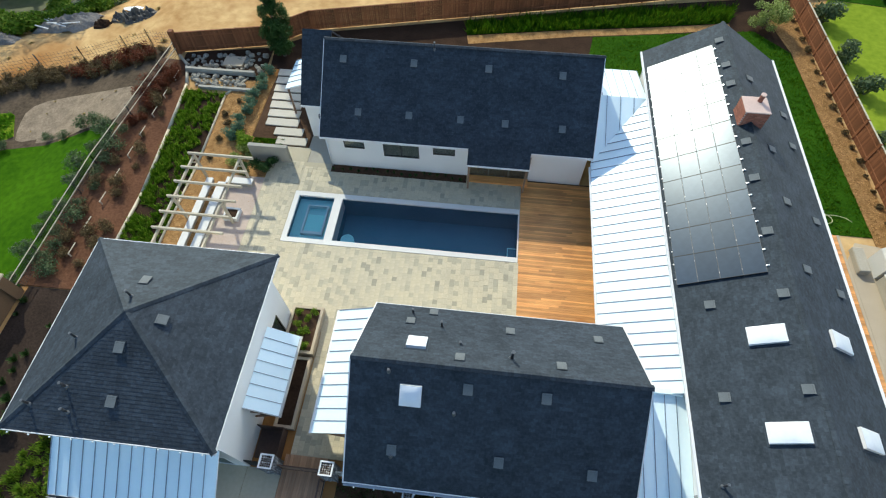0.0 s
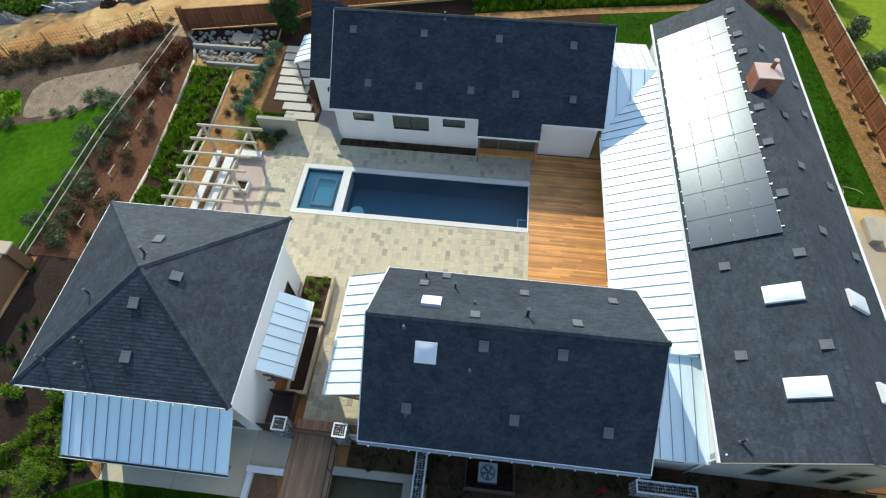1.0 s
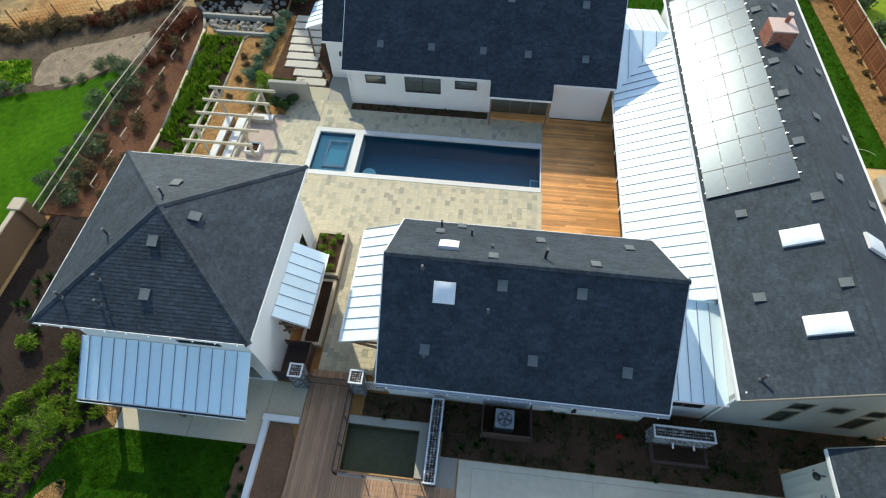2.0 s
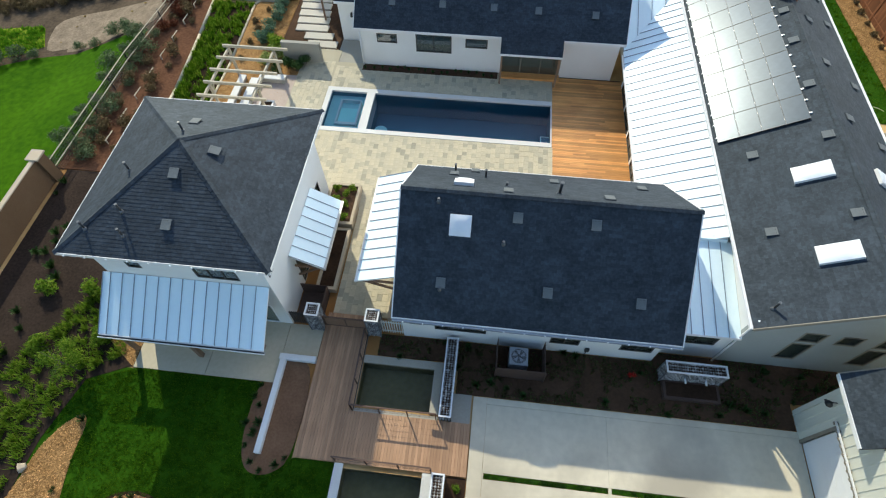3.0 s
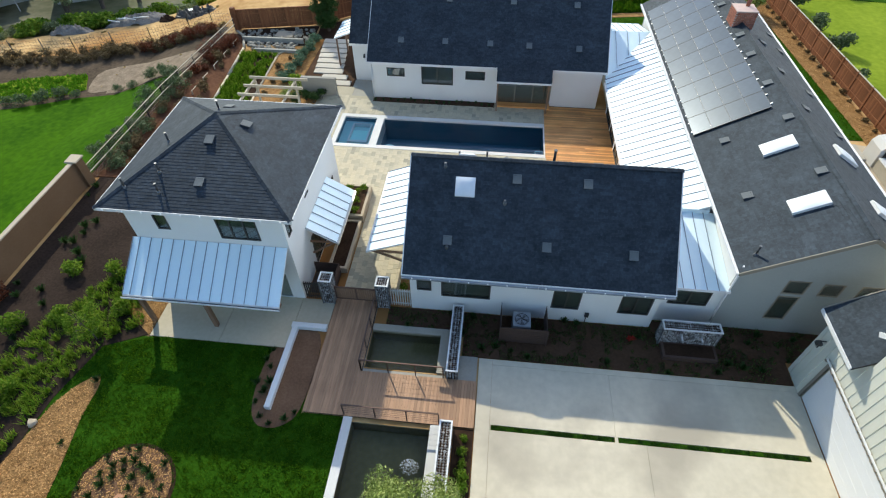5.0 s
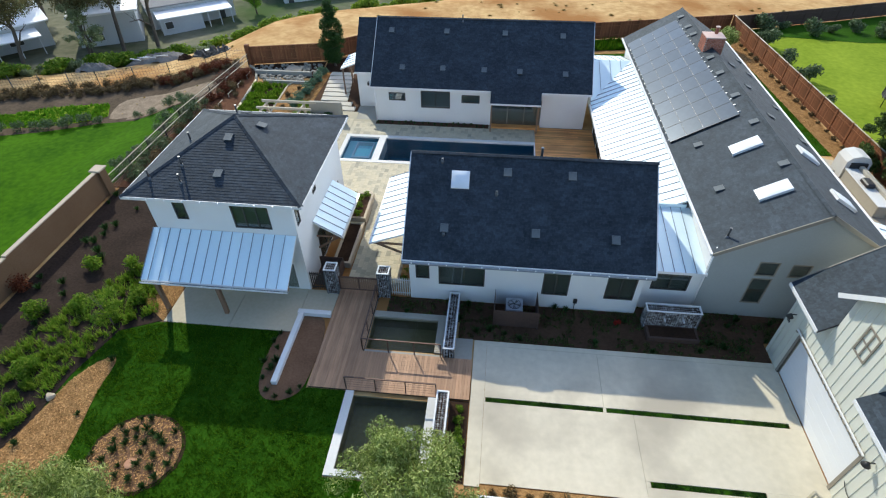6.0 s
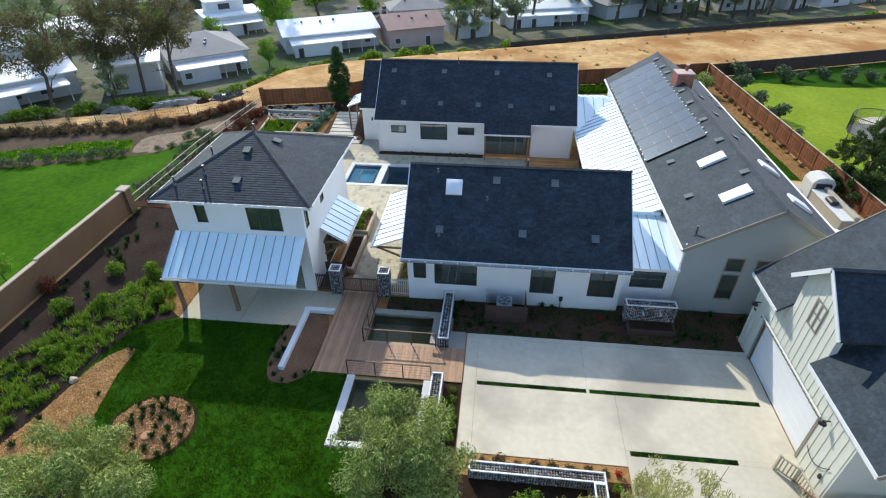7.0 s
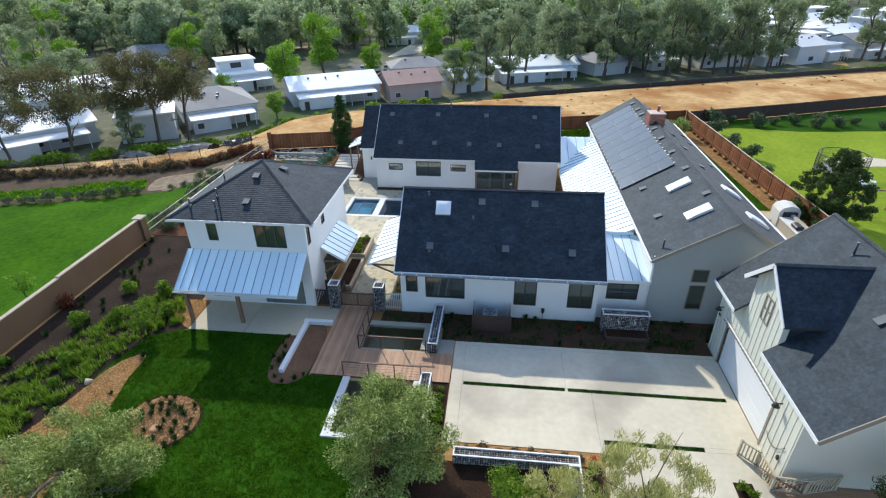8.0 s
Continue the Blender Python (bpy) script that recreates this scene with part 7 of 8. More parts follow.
# outdoor kitchen
ok = thing("outdoor_kitchen", "pale stone outdoor kitchen with a hooded grill", "outdoor kitchen")
part("counter", bevelled(25.0, 25.79, 14.6, 19.19, 0.04, 0.92, 0.05), M_RIM, ok)
part("counter_top", bevelled(24.94, 25.85, 14.55, 19.2, 0.92, 0.99, 0.02), M_COPING, ok)
part("back_wall", bevelled(25.8, 26.15, 14.6, 19.19, 0.04, 1.25, 0.06), M_RIM, ok)
bm = bmesh.new()
arch = [(25.0, 0.04), (26.7, 0.04), (26.7, 1.35), (26.45, 1.7), (25.85, 1.85), (25.25, 1.7), (25.0, 1.35)]
prism(bm, [(x, 19.4, z) for x, z in arch], (0, 1.4, 0))
part("hearth", bm, M_COPING, ok, "pale rendered hearth with a rounded top")
# Black slab on the solid hearth stands in for its dark opening.
part("firebox", bevelled(25.3, 26.4, 19.2, 19.398, 0.45, 1.35, 0.02), M_BLACK, ok, "black slab set on the hearth for the firebox opening")
part("grill", bevelled(25.12, 25.7, 16.6, 17.6, 0.99, 1.32, 0.08), M_BLACK, ok, "black grill hood")
part("bench", bevelled(24.0, 24.7, 19.6, 21.4, 0.04, 0.48, 0.05), M_RIM, ok)
tr = thing("trampoline", "black round trampoline with a net on the neighbouring lawn", "trampoline", at=(36.0, 31.5, 0.02))
part("mat", rod(bmesh.new(), (0, 0, 0.8), (0, 0, 0.83), 2.2, n=28), M_BLACK, tr)
bm = bmesh.new()
for k in range(28):
    a, b = 6.2832 * k / 28, 6.2832 * (k + 1) / 28
    for z in (0.82, 2.4):
        rod(bm, (2.25 * math.cos(a), 2.25 * math.sin(a), z), (2.25 * math.cos(b), 2.25 * math.sin(b), z), 0.04, n=5, caps=False)
part("ring", bm, M_BLACK, tr)
for k in range(6):
    a = k * 1.047
    part("leg", rod(bmesh.new(), (2.25 * math.cos(a), 2.25 * math.sin(a), -0.02), (2.25 * math.cos(a), 2.25 * math.sin(a), 2.4), 0.035, n=6), M_BLACK, tr)


bm = bmesh.new()
for k in range(90):
    a = 6.2832 * k / 90
    rod(bm, (2.25 * math.cos(a), 2.25 * math.sin(a), 0.84), (2.25 * math.cos(a), 2.25 * math.sin(a), 2.38), 0.012, n=4, caps=False)
part("net", bm, M_BLACK, tr, "black safety net")
for i, (cx, cy, q) in enumerate(((37.0, 28.9, 20), (38.2, 29.4, 70))):
    ch = thing("lawn_chair", "small white lawn chair on the neighbouring grass", "chair", "lawn chairs", at=(cx, cy, 0.02))
    part("seat", bevelled(-0.28, 0.28, -0.26, 0.26, 0.38, 0.42, 0.01), M_TRIM, ch)
    part("backrest", bevelled(-0.28, 0.28, 0.24, 0.28, 0.42, 0.9, 0.01), M_TRIM, ch)
    for lx in (-0.25, 0.25):
        for ly in (-0.23, 0.23):
            part("leg", boxes((lx - 0.025, lx + 0.025, ly - 0.025, ly + 0.025, 0, 0.38)), M_TRIM, ch)
    ch.rotation_euler[2] = radians(q)
sw = thing("swing_frame", "brown timber swing frame on the neighbouring lawn", "swing")
for x in (33.0, 36.0):
    for s in (-1, 1):
        part("leg", beam(bmesh.new(), (x, 22.6 + s * 1.0, 0.0), (x, 22.6, 2.2), 0.09, 0.09), M_WOODDARK, sw)
part("top_bar", beam(bmesh.new(), (32.8, 22.6, 2.25), (36.2, 22.6, 2.25), 0.1, 0.1), M_WOODDARK, sw)


# ---- planting ----
def strew(proto, pts, rng, lo, hi):
    """Copies of a plant at plan points; the first stays where it is put."""
    first = True
    for x, y in pts:
        s = rng.uniform(lo, hi)
        m = Matrix.Translation((x, y, land(x, y) + 0.02)) @ pose(0, 0, 0, 0, 0, rng.uniform(0, 360)) @ Matrix.Diagonal((s, s, s * rng.uniform(0.85, 1.15), 1))
        if first:
            proto.matrix_basis = m
            first = False
        else:
            c = copy_thing(proto, Matrix.Identity(4))
            c.matrix_basis = m


rng = random.Random(51)
dark_tuft = tuft("strap_plant", 0.3, 0.42, M_DARKLEAF, "dark spiky plant in bark mulch", 1, 60, "bed plants")
strew(dark_tuft, scatter(rng, ROUND, 32, 0.4) + scatter(rng, TONGUE, 10, 1.0) + scatter(rng, CURBBED, 14, 0.5, [[(-10.5, -2), (-8.5, -2), (-8.5, 2.9), (-10.5, 2.9)]]) + scatter(rng, DRIVEBED, 26, 0.6, [[(0, 2.5), (3, 2.5), (3, 5), (0, 5)], [(7.8, 2.3), (11.2, 2.3), (11.2, 5), (7.8, 5)]]), rng, 0.6, 1.1)


def chips(name, poly, z, n, seed, label, holes=()):
    """Loose flakes of bark strewn over a bed."""
    rg = random.Random(seed)
    x0, x1 = min(p[0] for p in poly), max(p[0] for p in poly)
    y0, y1 = min(p[1] for p in poly), max(p[1] for p in poly)
    vs, fs = [], []
    while len(fs) < n:
        x, y = rg.uniform(x0, x1), rg.uniform(y0, y1)
        if not inside((x, y), poly):
            continue
        a, l, w = rg.uniform(0, 6.28), rg.uniform(0.018, 0.05), rg.uniform(0.009, 0.022)
        u, v = Vector((math.cos(a), math.sin(a), rg.uniform(-0.5, 0.5))) * l, Vector((-math.sin(a), math.cos(a), rg.uniform(-0.5, 0.5))) * w
        p = Vector((x, y, z + rg.uniform(0.01, 0.04)))
        i = len(vs)
        vs += [p - u - v, p + u - v, p + u + v, p - u + v]
        fs.append((i, i + 1, i + 2, i + 3))
    tagged(raw(name, vs, fs, M_CHIP), label, "mulch", kind="stuff")


chips("bark_chips", TONGUE, 0.03, 16000, 81, "loose tan bark chips")
chips("bark_chips", ROUND, 0.05, 2600, 82, "loose brown bark chips")
chips("bark_chips", [(-20.3, 13.3), (-15.0, 13.3), (-15.0, 26.2), (-17.2, 27), (-17.2, 33), (-20.55, 33), (-20.25, 24)], 0.025, 7000, 83, "loose tan bark chips")
chips("bark_chips", [(25.95, 21.5), (27.4, 21.5), (26.2, 49.8), (24.0, 45), (24.95, 41), (25.55, 30)], 0.035, 7000, 84, "loose orange bark chips")
chips("bark_chips", [(-17.62, 1.36), (-19.4, 2.6), (-19.6, 4.4), (-18.1, 4.45), (-17.62, 4.45)], 0.035, 900, 85, "loose brown bark chips")
plot_tuft = tuft("plot_tuft", 0.35, 0.3, M_STRAW, "dry straw-coloured tuft on the gravel plot", 29, 50, "plot tufts", 0.03)
strew(plot_tuft, scatter(rng, GRAVEL, 9, 0.8), rng, 0.3, 0.6)
green_tuft = tuft("grassy_plant", 0.45, 0.55, M_BEDGREEN, "lush green grassy plant in the bed", 2, 110, "lush bed plants")
bed_poly = [(-23.6, -15), (-22.3, -9.5), (-21.5, -7.0), (-20.9, -4.6), (-20.7, -2.4), (-19.7, 0.8), (-18.2, 2.0), (-20.5, 6.5), (-23.3, 2.0), (-25.5, -4), (-26.6, -15)]
strew(green_tuft, scatter(rng, bed_poly, 90, 0.55), rng, 0.5, 1.1)
turf("bed_moss", DRIVEBED, 0.02, 9000, M_GARDENLEAF, 0.08, 0.03, 23, (), -0.05)
turf("bed_grass", bed_poly, 0.02, 12000, M_BEDGREEN, 0.28, 0.026, 18, (), -0.06)
bright_bush = bush("bed_shrub", (0, 0, 0), 0.55, 0.7, M_BEDGREEN, "leafy green shrub in the dark bed", 3, 700, 0.07, "bed shrubs")
strew(bright_bush, scatter(rng, bed_poly, 16, 1.3) + [(-17.4, 26.2), (-17.0, 25.9), (-17.8, 26.6)] + [(-27.0 + rng.uniform(0, 3.5), y) for y in (-12, -9, -3, 1, 5)], rng, 0.6, 1.4)
dry = bush("dry_shrub", (0, 0, 0), 0.6, 0.6, M_DRYBUSH, "brown dry shrub on the bank", 4, 500, 0.06, "dry shrubs")
strew(dry, scatter(rng, [(-27, 14), (-24, 14), (-24.4, 30), (-26.0, 33)], 20, 1.0) + scatter(rng, [(-28, 34.0), (-27.6, 36.3), (-31.2, 36.3), (-35.5, 35.4), (-41.7, 32.7), (-53, 30.1), (-75, 25.4), (-75, 22.5), (-53, 28), (-41.5, 30.4), (-35.4, 33.2)], 170, 0.6), rng, 0.6, 1.4)
red = bush("red_shrub", (0, 0, 0), 0.7, 0.9, M_REDBUSH, "reddish-brown shrub along the wire fence", 5, 700, 0.07, "red shrubs")
strew(red, scatter(rng, [(-28, 34.2), (-27.6, 36.2), (-31.2, 36.2), (-35.5, 35.3), (-35.4, 33.8)], 16, 0.7) + scatter(rng, [(-27.2, 27), (-25.2, 28.5), (-24.9, 32), (-25.8, 34.4), (-27.2, 34)], 9, 0.8) + [(-26.3, 30), (-26.1, 33), (-26.6, 27.5), (-27.0, 3.0), (-28.4, 4.0), (-28.6, 9.2)], rng, 0.7, 1.3)
grey = bush("grey_shrub", (0, 0, 0), 0.65, 0.8, M_FENCEBUSH, "grey-green shrub beside the fence", 6, 700, 0.06, "fence shrubs")
strew(grey, [(-28.4, 13.5), (-28.3, 15.4), (-28.5, 17.2), (-28.0, 19.3), (-28.4, 21.5), (-27.9, 24.2), (-28.1, 26.2), (-26.8, 16), (-26.7, 18.3), (-26.6, 21.0), (-26.8, 23.5), (-26.4, 14.3), (-27.0, 15.0), (-27.1, 17.1), (-26.9, 19.6), (-27.0, 22.2), (-26.9, 24.8), (-26.9, 26.4), (-28.6, 18.2), (-28.7, 22.8)] + [(-29.4 - 1.5 * i, 27.3 - 0.35 * i + 0.3 * math.sin(i * 2.3)) for i in range(4)] + [(-37.2 - 1.25 * i, 25.2 - 0.5 * i + 0.35 * math.sin(i * 1.7)) for i in range(24)], rng, 0.7, 1.5)
blue = bush("round_shrub", (0, 0, 0), 0.5, 0.75, M_BLUEBUSH, "rounded blue-green shrub beside the path", 7, 900, 0.05, "path shrubs")
strew(blue, [(-18.55 + 0.09 * i + 0.12 * math.sin(i * 2.4), 26.6 + 0.92 * i) for i in range(9)], rng, 1.15, 1.5)
mul = bush("mulch_shrub", (0, 0, 0), 0.28, 0.35, M_DRYBUSH, "small brown shrub in tan mulch", 8, 260, 0.05, "mulch shrubs")
strew(mul, [(-19.5, 26.5), (-19.8, 29), (-19.2, 30.5), (-19.4, 28), (-19.6, 24.6)] + [(0.6 + 0.75 * i, -6.15) for i in range(8)]  + [(25.95 + 0.068 * i, 48.2 - 1.36 * i) for i in range(19)], rng, 0.8, 1.5)
hedge = bush("fence_shrub", (0, 0, 0), 0.8, 1.1, M_FENCEBUSH, "green shrub below the neighbour's wall", 9, 700, 0.1, "bank shrubs")
strew(hedge, [(30 + 2.6 * i, 50.6 + 0.8 * math.sin(i * 2.1)) for i in range(16)] + [(28.6, 45.5), (29.0, 40.5), (29.4, 36.5), (28.8, 31)], rng, 0.8, 1.8)
leafy_small = bush("drive_shrub", (0, 0, 0), 0.3, 0.3, M_BEDGREEN, "small green plant beside the walkway", 10, 260, 0.05, "walkway plants")
strew(leafy_small, [(-1.1, -2.4 - 0.55 * i) for i in range(6)] + [(6.3, -6.9 - 0.7 * i) for i in range(5)] + [(-5.0, 5.6), (-4.95, 6.4), (-5.0, 7.2), (-5.0, 8.0)], rng, 0.8, 1.5)
flower = bush("red_flowers", (6.9, 3.6, 0.02), 0.22, 0.3, M_REDFLOWER, "small bright red flowering plant", 11, 160, 0.045, "flowers")
flower2 = copy_thing(flower, pose(6.4, -6.2, 0.03))

for i in range(34):
    s = rng.uniform(0.7, 1.5)
    c = copy_thing(dark_tuft, Matrix.Identity(4))
    c.matrix_basis = Matrix.Translation((rng.uniform(-26.9, -23.8), rng.uniform(-13, 12.5), 0.02)) @ Matrix.Diagonal((s, s, s, 1))

# small things round the houses
HOUSEBED = [(-10.5, 24.2), (-0.85, 24.2), (-0.85, 24.87), (-10.5, 24.87)]
sheet("planting_bed", HOUSEBED, 0.128, M_BEDSOIL, "narrow brown bed with small plants along the white wall", "planting bed")
low_plant = tuft("low_plant", 0.2, 0.25, M_DARKLEAF, "small dark plant at the foot of the wall", 19, 40, "wall plants")
for i in range(18):
    m = pose(-10.2 + 0.53 * i + rng.uniform(-0.12, 0.12), 24.5 + rng.uniform(-0.15, 0.2), 0.126, 0, 0, i * 47)
    if i:
        copy_thing(low_plant, m)
    else:
        low_plant.matrix_basis = m


planter_plant = bush("planter_plant", (-9.3, 11.2, 0.5), 0.3, 0.4, M_BEDGREEN, "low yellow-green plant in the tan planter", 20, 300, 0.05, "planter plants")
for i, (px, py) in enumerate(((-9.7, 11.5), (-8.9, 11.0), (-9.0, 11.9), (-9.6, 12.3), (-9.1, 12.7), (-8.8, 13.1), (-9.7, 13.0), (-9.3, 11.8))):
    copy_thing(planter_plant, pose(px, py, 0.5, 0, 0, i * 71))
DOORBED = [(12.35, -9.2), (13.3, -9.2), (13.15, -6.75), (12.35, -6.75)]
sheet("planting_bed", DOORBED, 0.045, M_SOIL, "small planted bed in the driveway edge", "planting bed")
for i, (px, py) in enumerate(((12.6, -7.1), (12.9, -7.5), (12.6, -8.0), (12.9, -8.4), (12.7, -8.9))):
    copy_thing(planter_plant, pose(px, py, 0.04, 0, 0, i * 50))
cable = thing("wall_cable", "black cable looped along the garage wall", "cable")
part("cord", tube([Vector((14.24, -4.75 - 0.12 * i, 1.25 - 0.1 * i + 0.012 * i * i)) for i in range(13)], 0.018), M_BLACK, cable)
part("socket", boxes((14.2, 14.3, -6.08, -5.95, 0.9, 1.1)), M_BLACK, cable)
sheet("sand_patch", circle(41, 36.5, 3.6, 1.6), 0.03, M_SAND, "pale sand patch on the neighbouring lawn", "sand")


def spray(x, y, h, label, seed):
    """Droplets thrown up and falling back round a jet."""
    rg = random.Random(seed)
    vs, fs = [], []
    for i in range(int(420 * h)):
        a, q = rg.uniform(0, 6.28), rg.random() ** 0.6
        r = 0.42 * q
        z = -0.15 + max(0.0, h * (1 - q * q) * rg.uniform(0.1, 1.0))
        c = (x + r * math.cos(a), y + r * math.sin(a) * 0.8, z)
        s = rg.uniform(0.010, 0.028)
        k = len(vs)
        for d in ((1, 0, 0), (0, 1, 0), (-1, 0, 0), (0, -1, 0), (0, 0, 1.6), (0, 0, -1.6)):
            vs.append((c[0] + d[0] * s, c[1] + d[1] * s, c[2] + d[2] * s))
        for a2, b2 in ((0, 1), (1, 2), (2, 3), (3, 0)):
            fs.append((k + a2, k + b2, k + 4))
            fs.append((k + b2, k + a2, k + 5))
    tagged(raw("fountain_spray", vs, fs, M_SPRAY), label, "fountain", "pond fountains")


spray(-3.3, -3.8, 0.6, "white splash of a small fountain in the front pond", 4)
cover = thing("irrigation_cover", "round terracotta cover set in the mulched bed", "cover", at=(-14.95, -6.45, 0.09))
part("lid", rod(bmesh.new(), (0, 0, 0), (0, 0, 0.05), 0.2, 0.18, 20), M_CLAY, cover)
part("rim", rod(bmesh.new(), (0, 0, -0.02), (0, 0, 0.03), 0.24, n=20), M_CLAY, cover)
ub = thing("utility_box", "small dark utility box on the white wall", "utility box", at=(4.66, 4.49, 0.7))
part("casing", bevelled(-0.1, 0.1, -0.12, 0.0, -0.14, 0.14, 0.01), M_BLACK, ub)
part("conduit", rod(bmesh.new(), (0, -0.05, -0.68), (0, -0.05, -0.14), 0.02, n=8), M_PIPE, ub)
hose = thing("garden_hose", "thin pale yellow garden hose looped on the grass", "hose")
part("tube", tube([Vector((24.1 + 0.75 * math.cos(0.25 * k) - 0.05 * k, 23.6 + 0.42 * math.sin(0.25 * k) + 0.008 * k, 0.12)) for k in range(34)], 0.022), M_HOSE, hose)
hose = thing("garden_hose", "thin pale yellow garden hose lying across the timber deck", "hose")
part("tube", tube([Vector((20.2 + 0.16 * k, 15.0 - 0.17 * k - 0.9 * math.sin(0.13 * k), 0.085)) for k in range(26)], 0.022), M_HOSE, hose)
wl = thing("wall_lamp", "small dark lamp on the white end wall", "wall lamp", at=(-11.6, 27.48, 2.3))
part("bracket", boxes((-0.05, 0.05, -0.06, 0, -0.1, 0.1)), M_BLACK, wl)
part("shade", rod(bmesh.new(), (0, -0.14, -0.18), (0, -0.14, 0.08), 0.09, 0.06, 12), M_BLACK, wl)

wall_shrub = bush("wall_shrub", (-15.9, 24.0, 0.02), 0.6, 0.9, M_DARKLEAF, "dark green shrub in the shade of the garden wall", 27, 900, 0.06, "garden wall shrubs")
for i, (px, py) in enumerate(((-15.2, 23.7), (-14.7, 24.2), (-16.4, 23.5))):
    copy_thing(wall_shrub, pose(px, py, 0.02, 0, 0, 80 * i + 30))
pale_shrub = bush("pale_shrub", (-16.9, 25.2, 0.02), 0.75, 1.1, M_OLIVE, "pale green leafy shrub at the end of the garden wall", 28, 1500, 0.06, "pale shrubs")
copy_thing(pale_shrub, pose(-17.4, 24.4, 0.02, 0, 0, 100))
for i in range(3):
    solo("number_bar", boxes((14.27, 14.29, 2.52 - 0.09 * i, 2.57 - 0.09 * i, 2.45, 2.6)), M_BLACK, "small dark plain bar on the garage wall", "wall sign", "wall bars")

# the near trees
tree("olive_tree", (-2.7, -7.6, 0.02), 4.5, 3.3, M_OLIVE, "full grey-green olive tree beside the pond", "tree", 61, 36000, 0.095, 74, 0.17, 0.04, 0.27, 0.6, 0.60)
tree("olive_tree", (-15.6, -10.7, 0.02), 4.0, 4.0, M_OLIVE, "spreading grey-green olive tree on the lawn edge", "tree", 62, 40000, 0.095, 80, 0.17, 0.06, 0.27, 0.6, 0.62)
tree("pepper_tree", (7.4, -9.9, 0.02), 5.6, 2.9, M_WILLOW, "thin sparse willowy tree with bare branches", "tree", 63, 11000, 0.16, 90, 0.07, 0.08, 0.11, 1.8, 0.34)
tree("pepper_tree", (18.0, -9.3, 0.02), 4.4, 2.0, M_GARDENLEAF, "dull green tree beside the timber landing", "tree", 66, 9000, 0.10, 40, 0.09, 0.15, 0.25, 0.9, 0.5)
tree("pepper_tree", (4.4, -10.3, 0.02), 4.3, 1.7, M_WILLOW, "slender willowy tree with hanging strands", "tree", 70, 5200, 0.16, 44, 0.06, 0.1, 0.11, 1.8, 0.32)
tree("pepper_tree", (2.6, -9.4, 0.02), 2.6, 1.5, M_BEDGREEN, "small yellow-green tree behind the stone wall", "tree", 64, 4200, 0.10, 16, 0.07, 0.2, 0.3, 0.3)
tree("young_tree", (-20.2, 0.9, 0.02), 2.4, 1.1, M_BEDGREEN, "small young tree at the lawn corner", "tree", 65, 1400, 0.07, 12, 0.05, 0.3)
tree("young_tree", (-30.5, 3.5, 0.02), 2.4, 0.9, M_LIME, "small pale green tree behind the tan wall", "tree", 66, 1200, 0.07, 12, 0.05, 0.3)
tree("conifer", (-17.2, 36.3, 0.02), 6.9, 1.75, M_DARKLEAF, "tall dark evergreen behind the rear house", "tree", 67, 17000, 0.11, 150, 0.16, 0.02, 0.3, 0.3, 0.42, taper=0.6)
tree("garden_tree", (29.2, 20.2, 0.02), 6.9, 5.2, M_GARDENLEAF, "dark green tree beside the redwood fence", "tree", 68, 24000, 0.13, 190, 0.2, 0.02, 0.4, 0.35, 0.46, taper=0.72)
tree("garden_shrub", (23.3, 44.2, 0.02), 2.3, 1.6, M_OLIVE, "large grey-green shrub by the back fence", "shrub", 69, 3500, 0.1, 18, 0.08, 0.1)


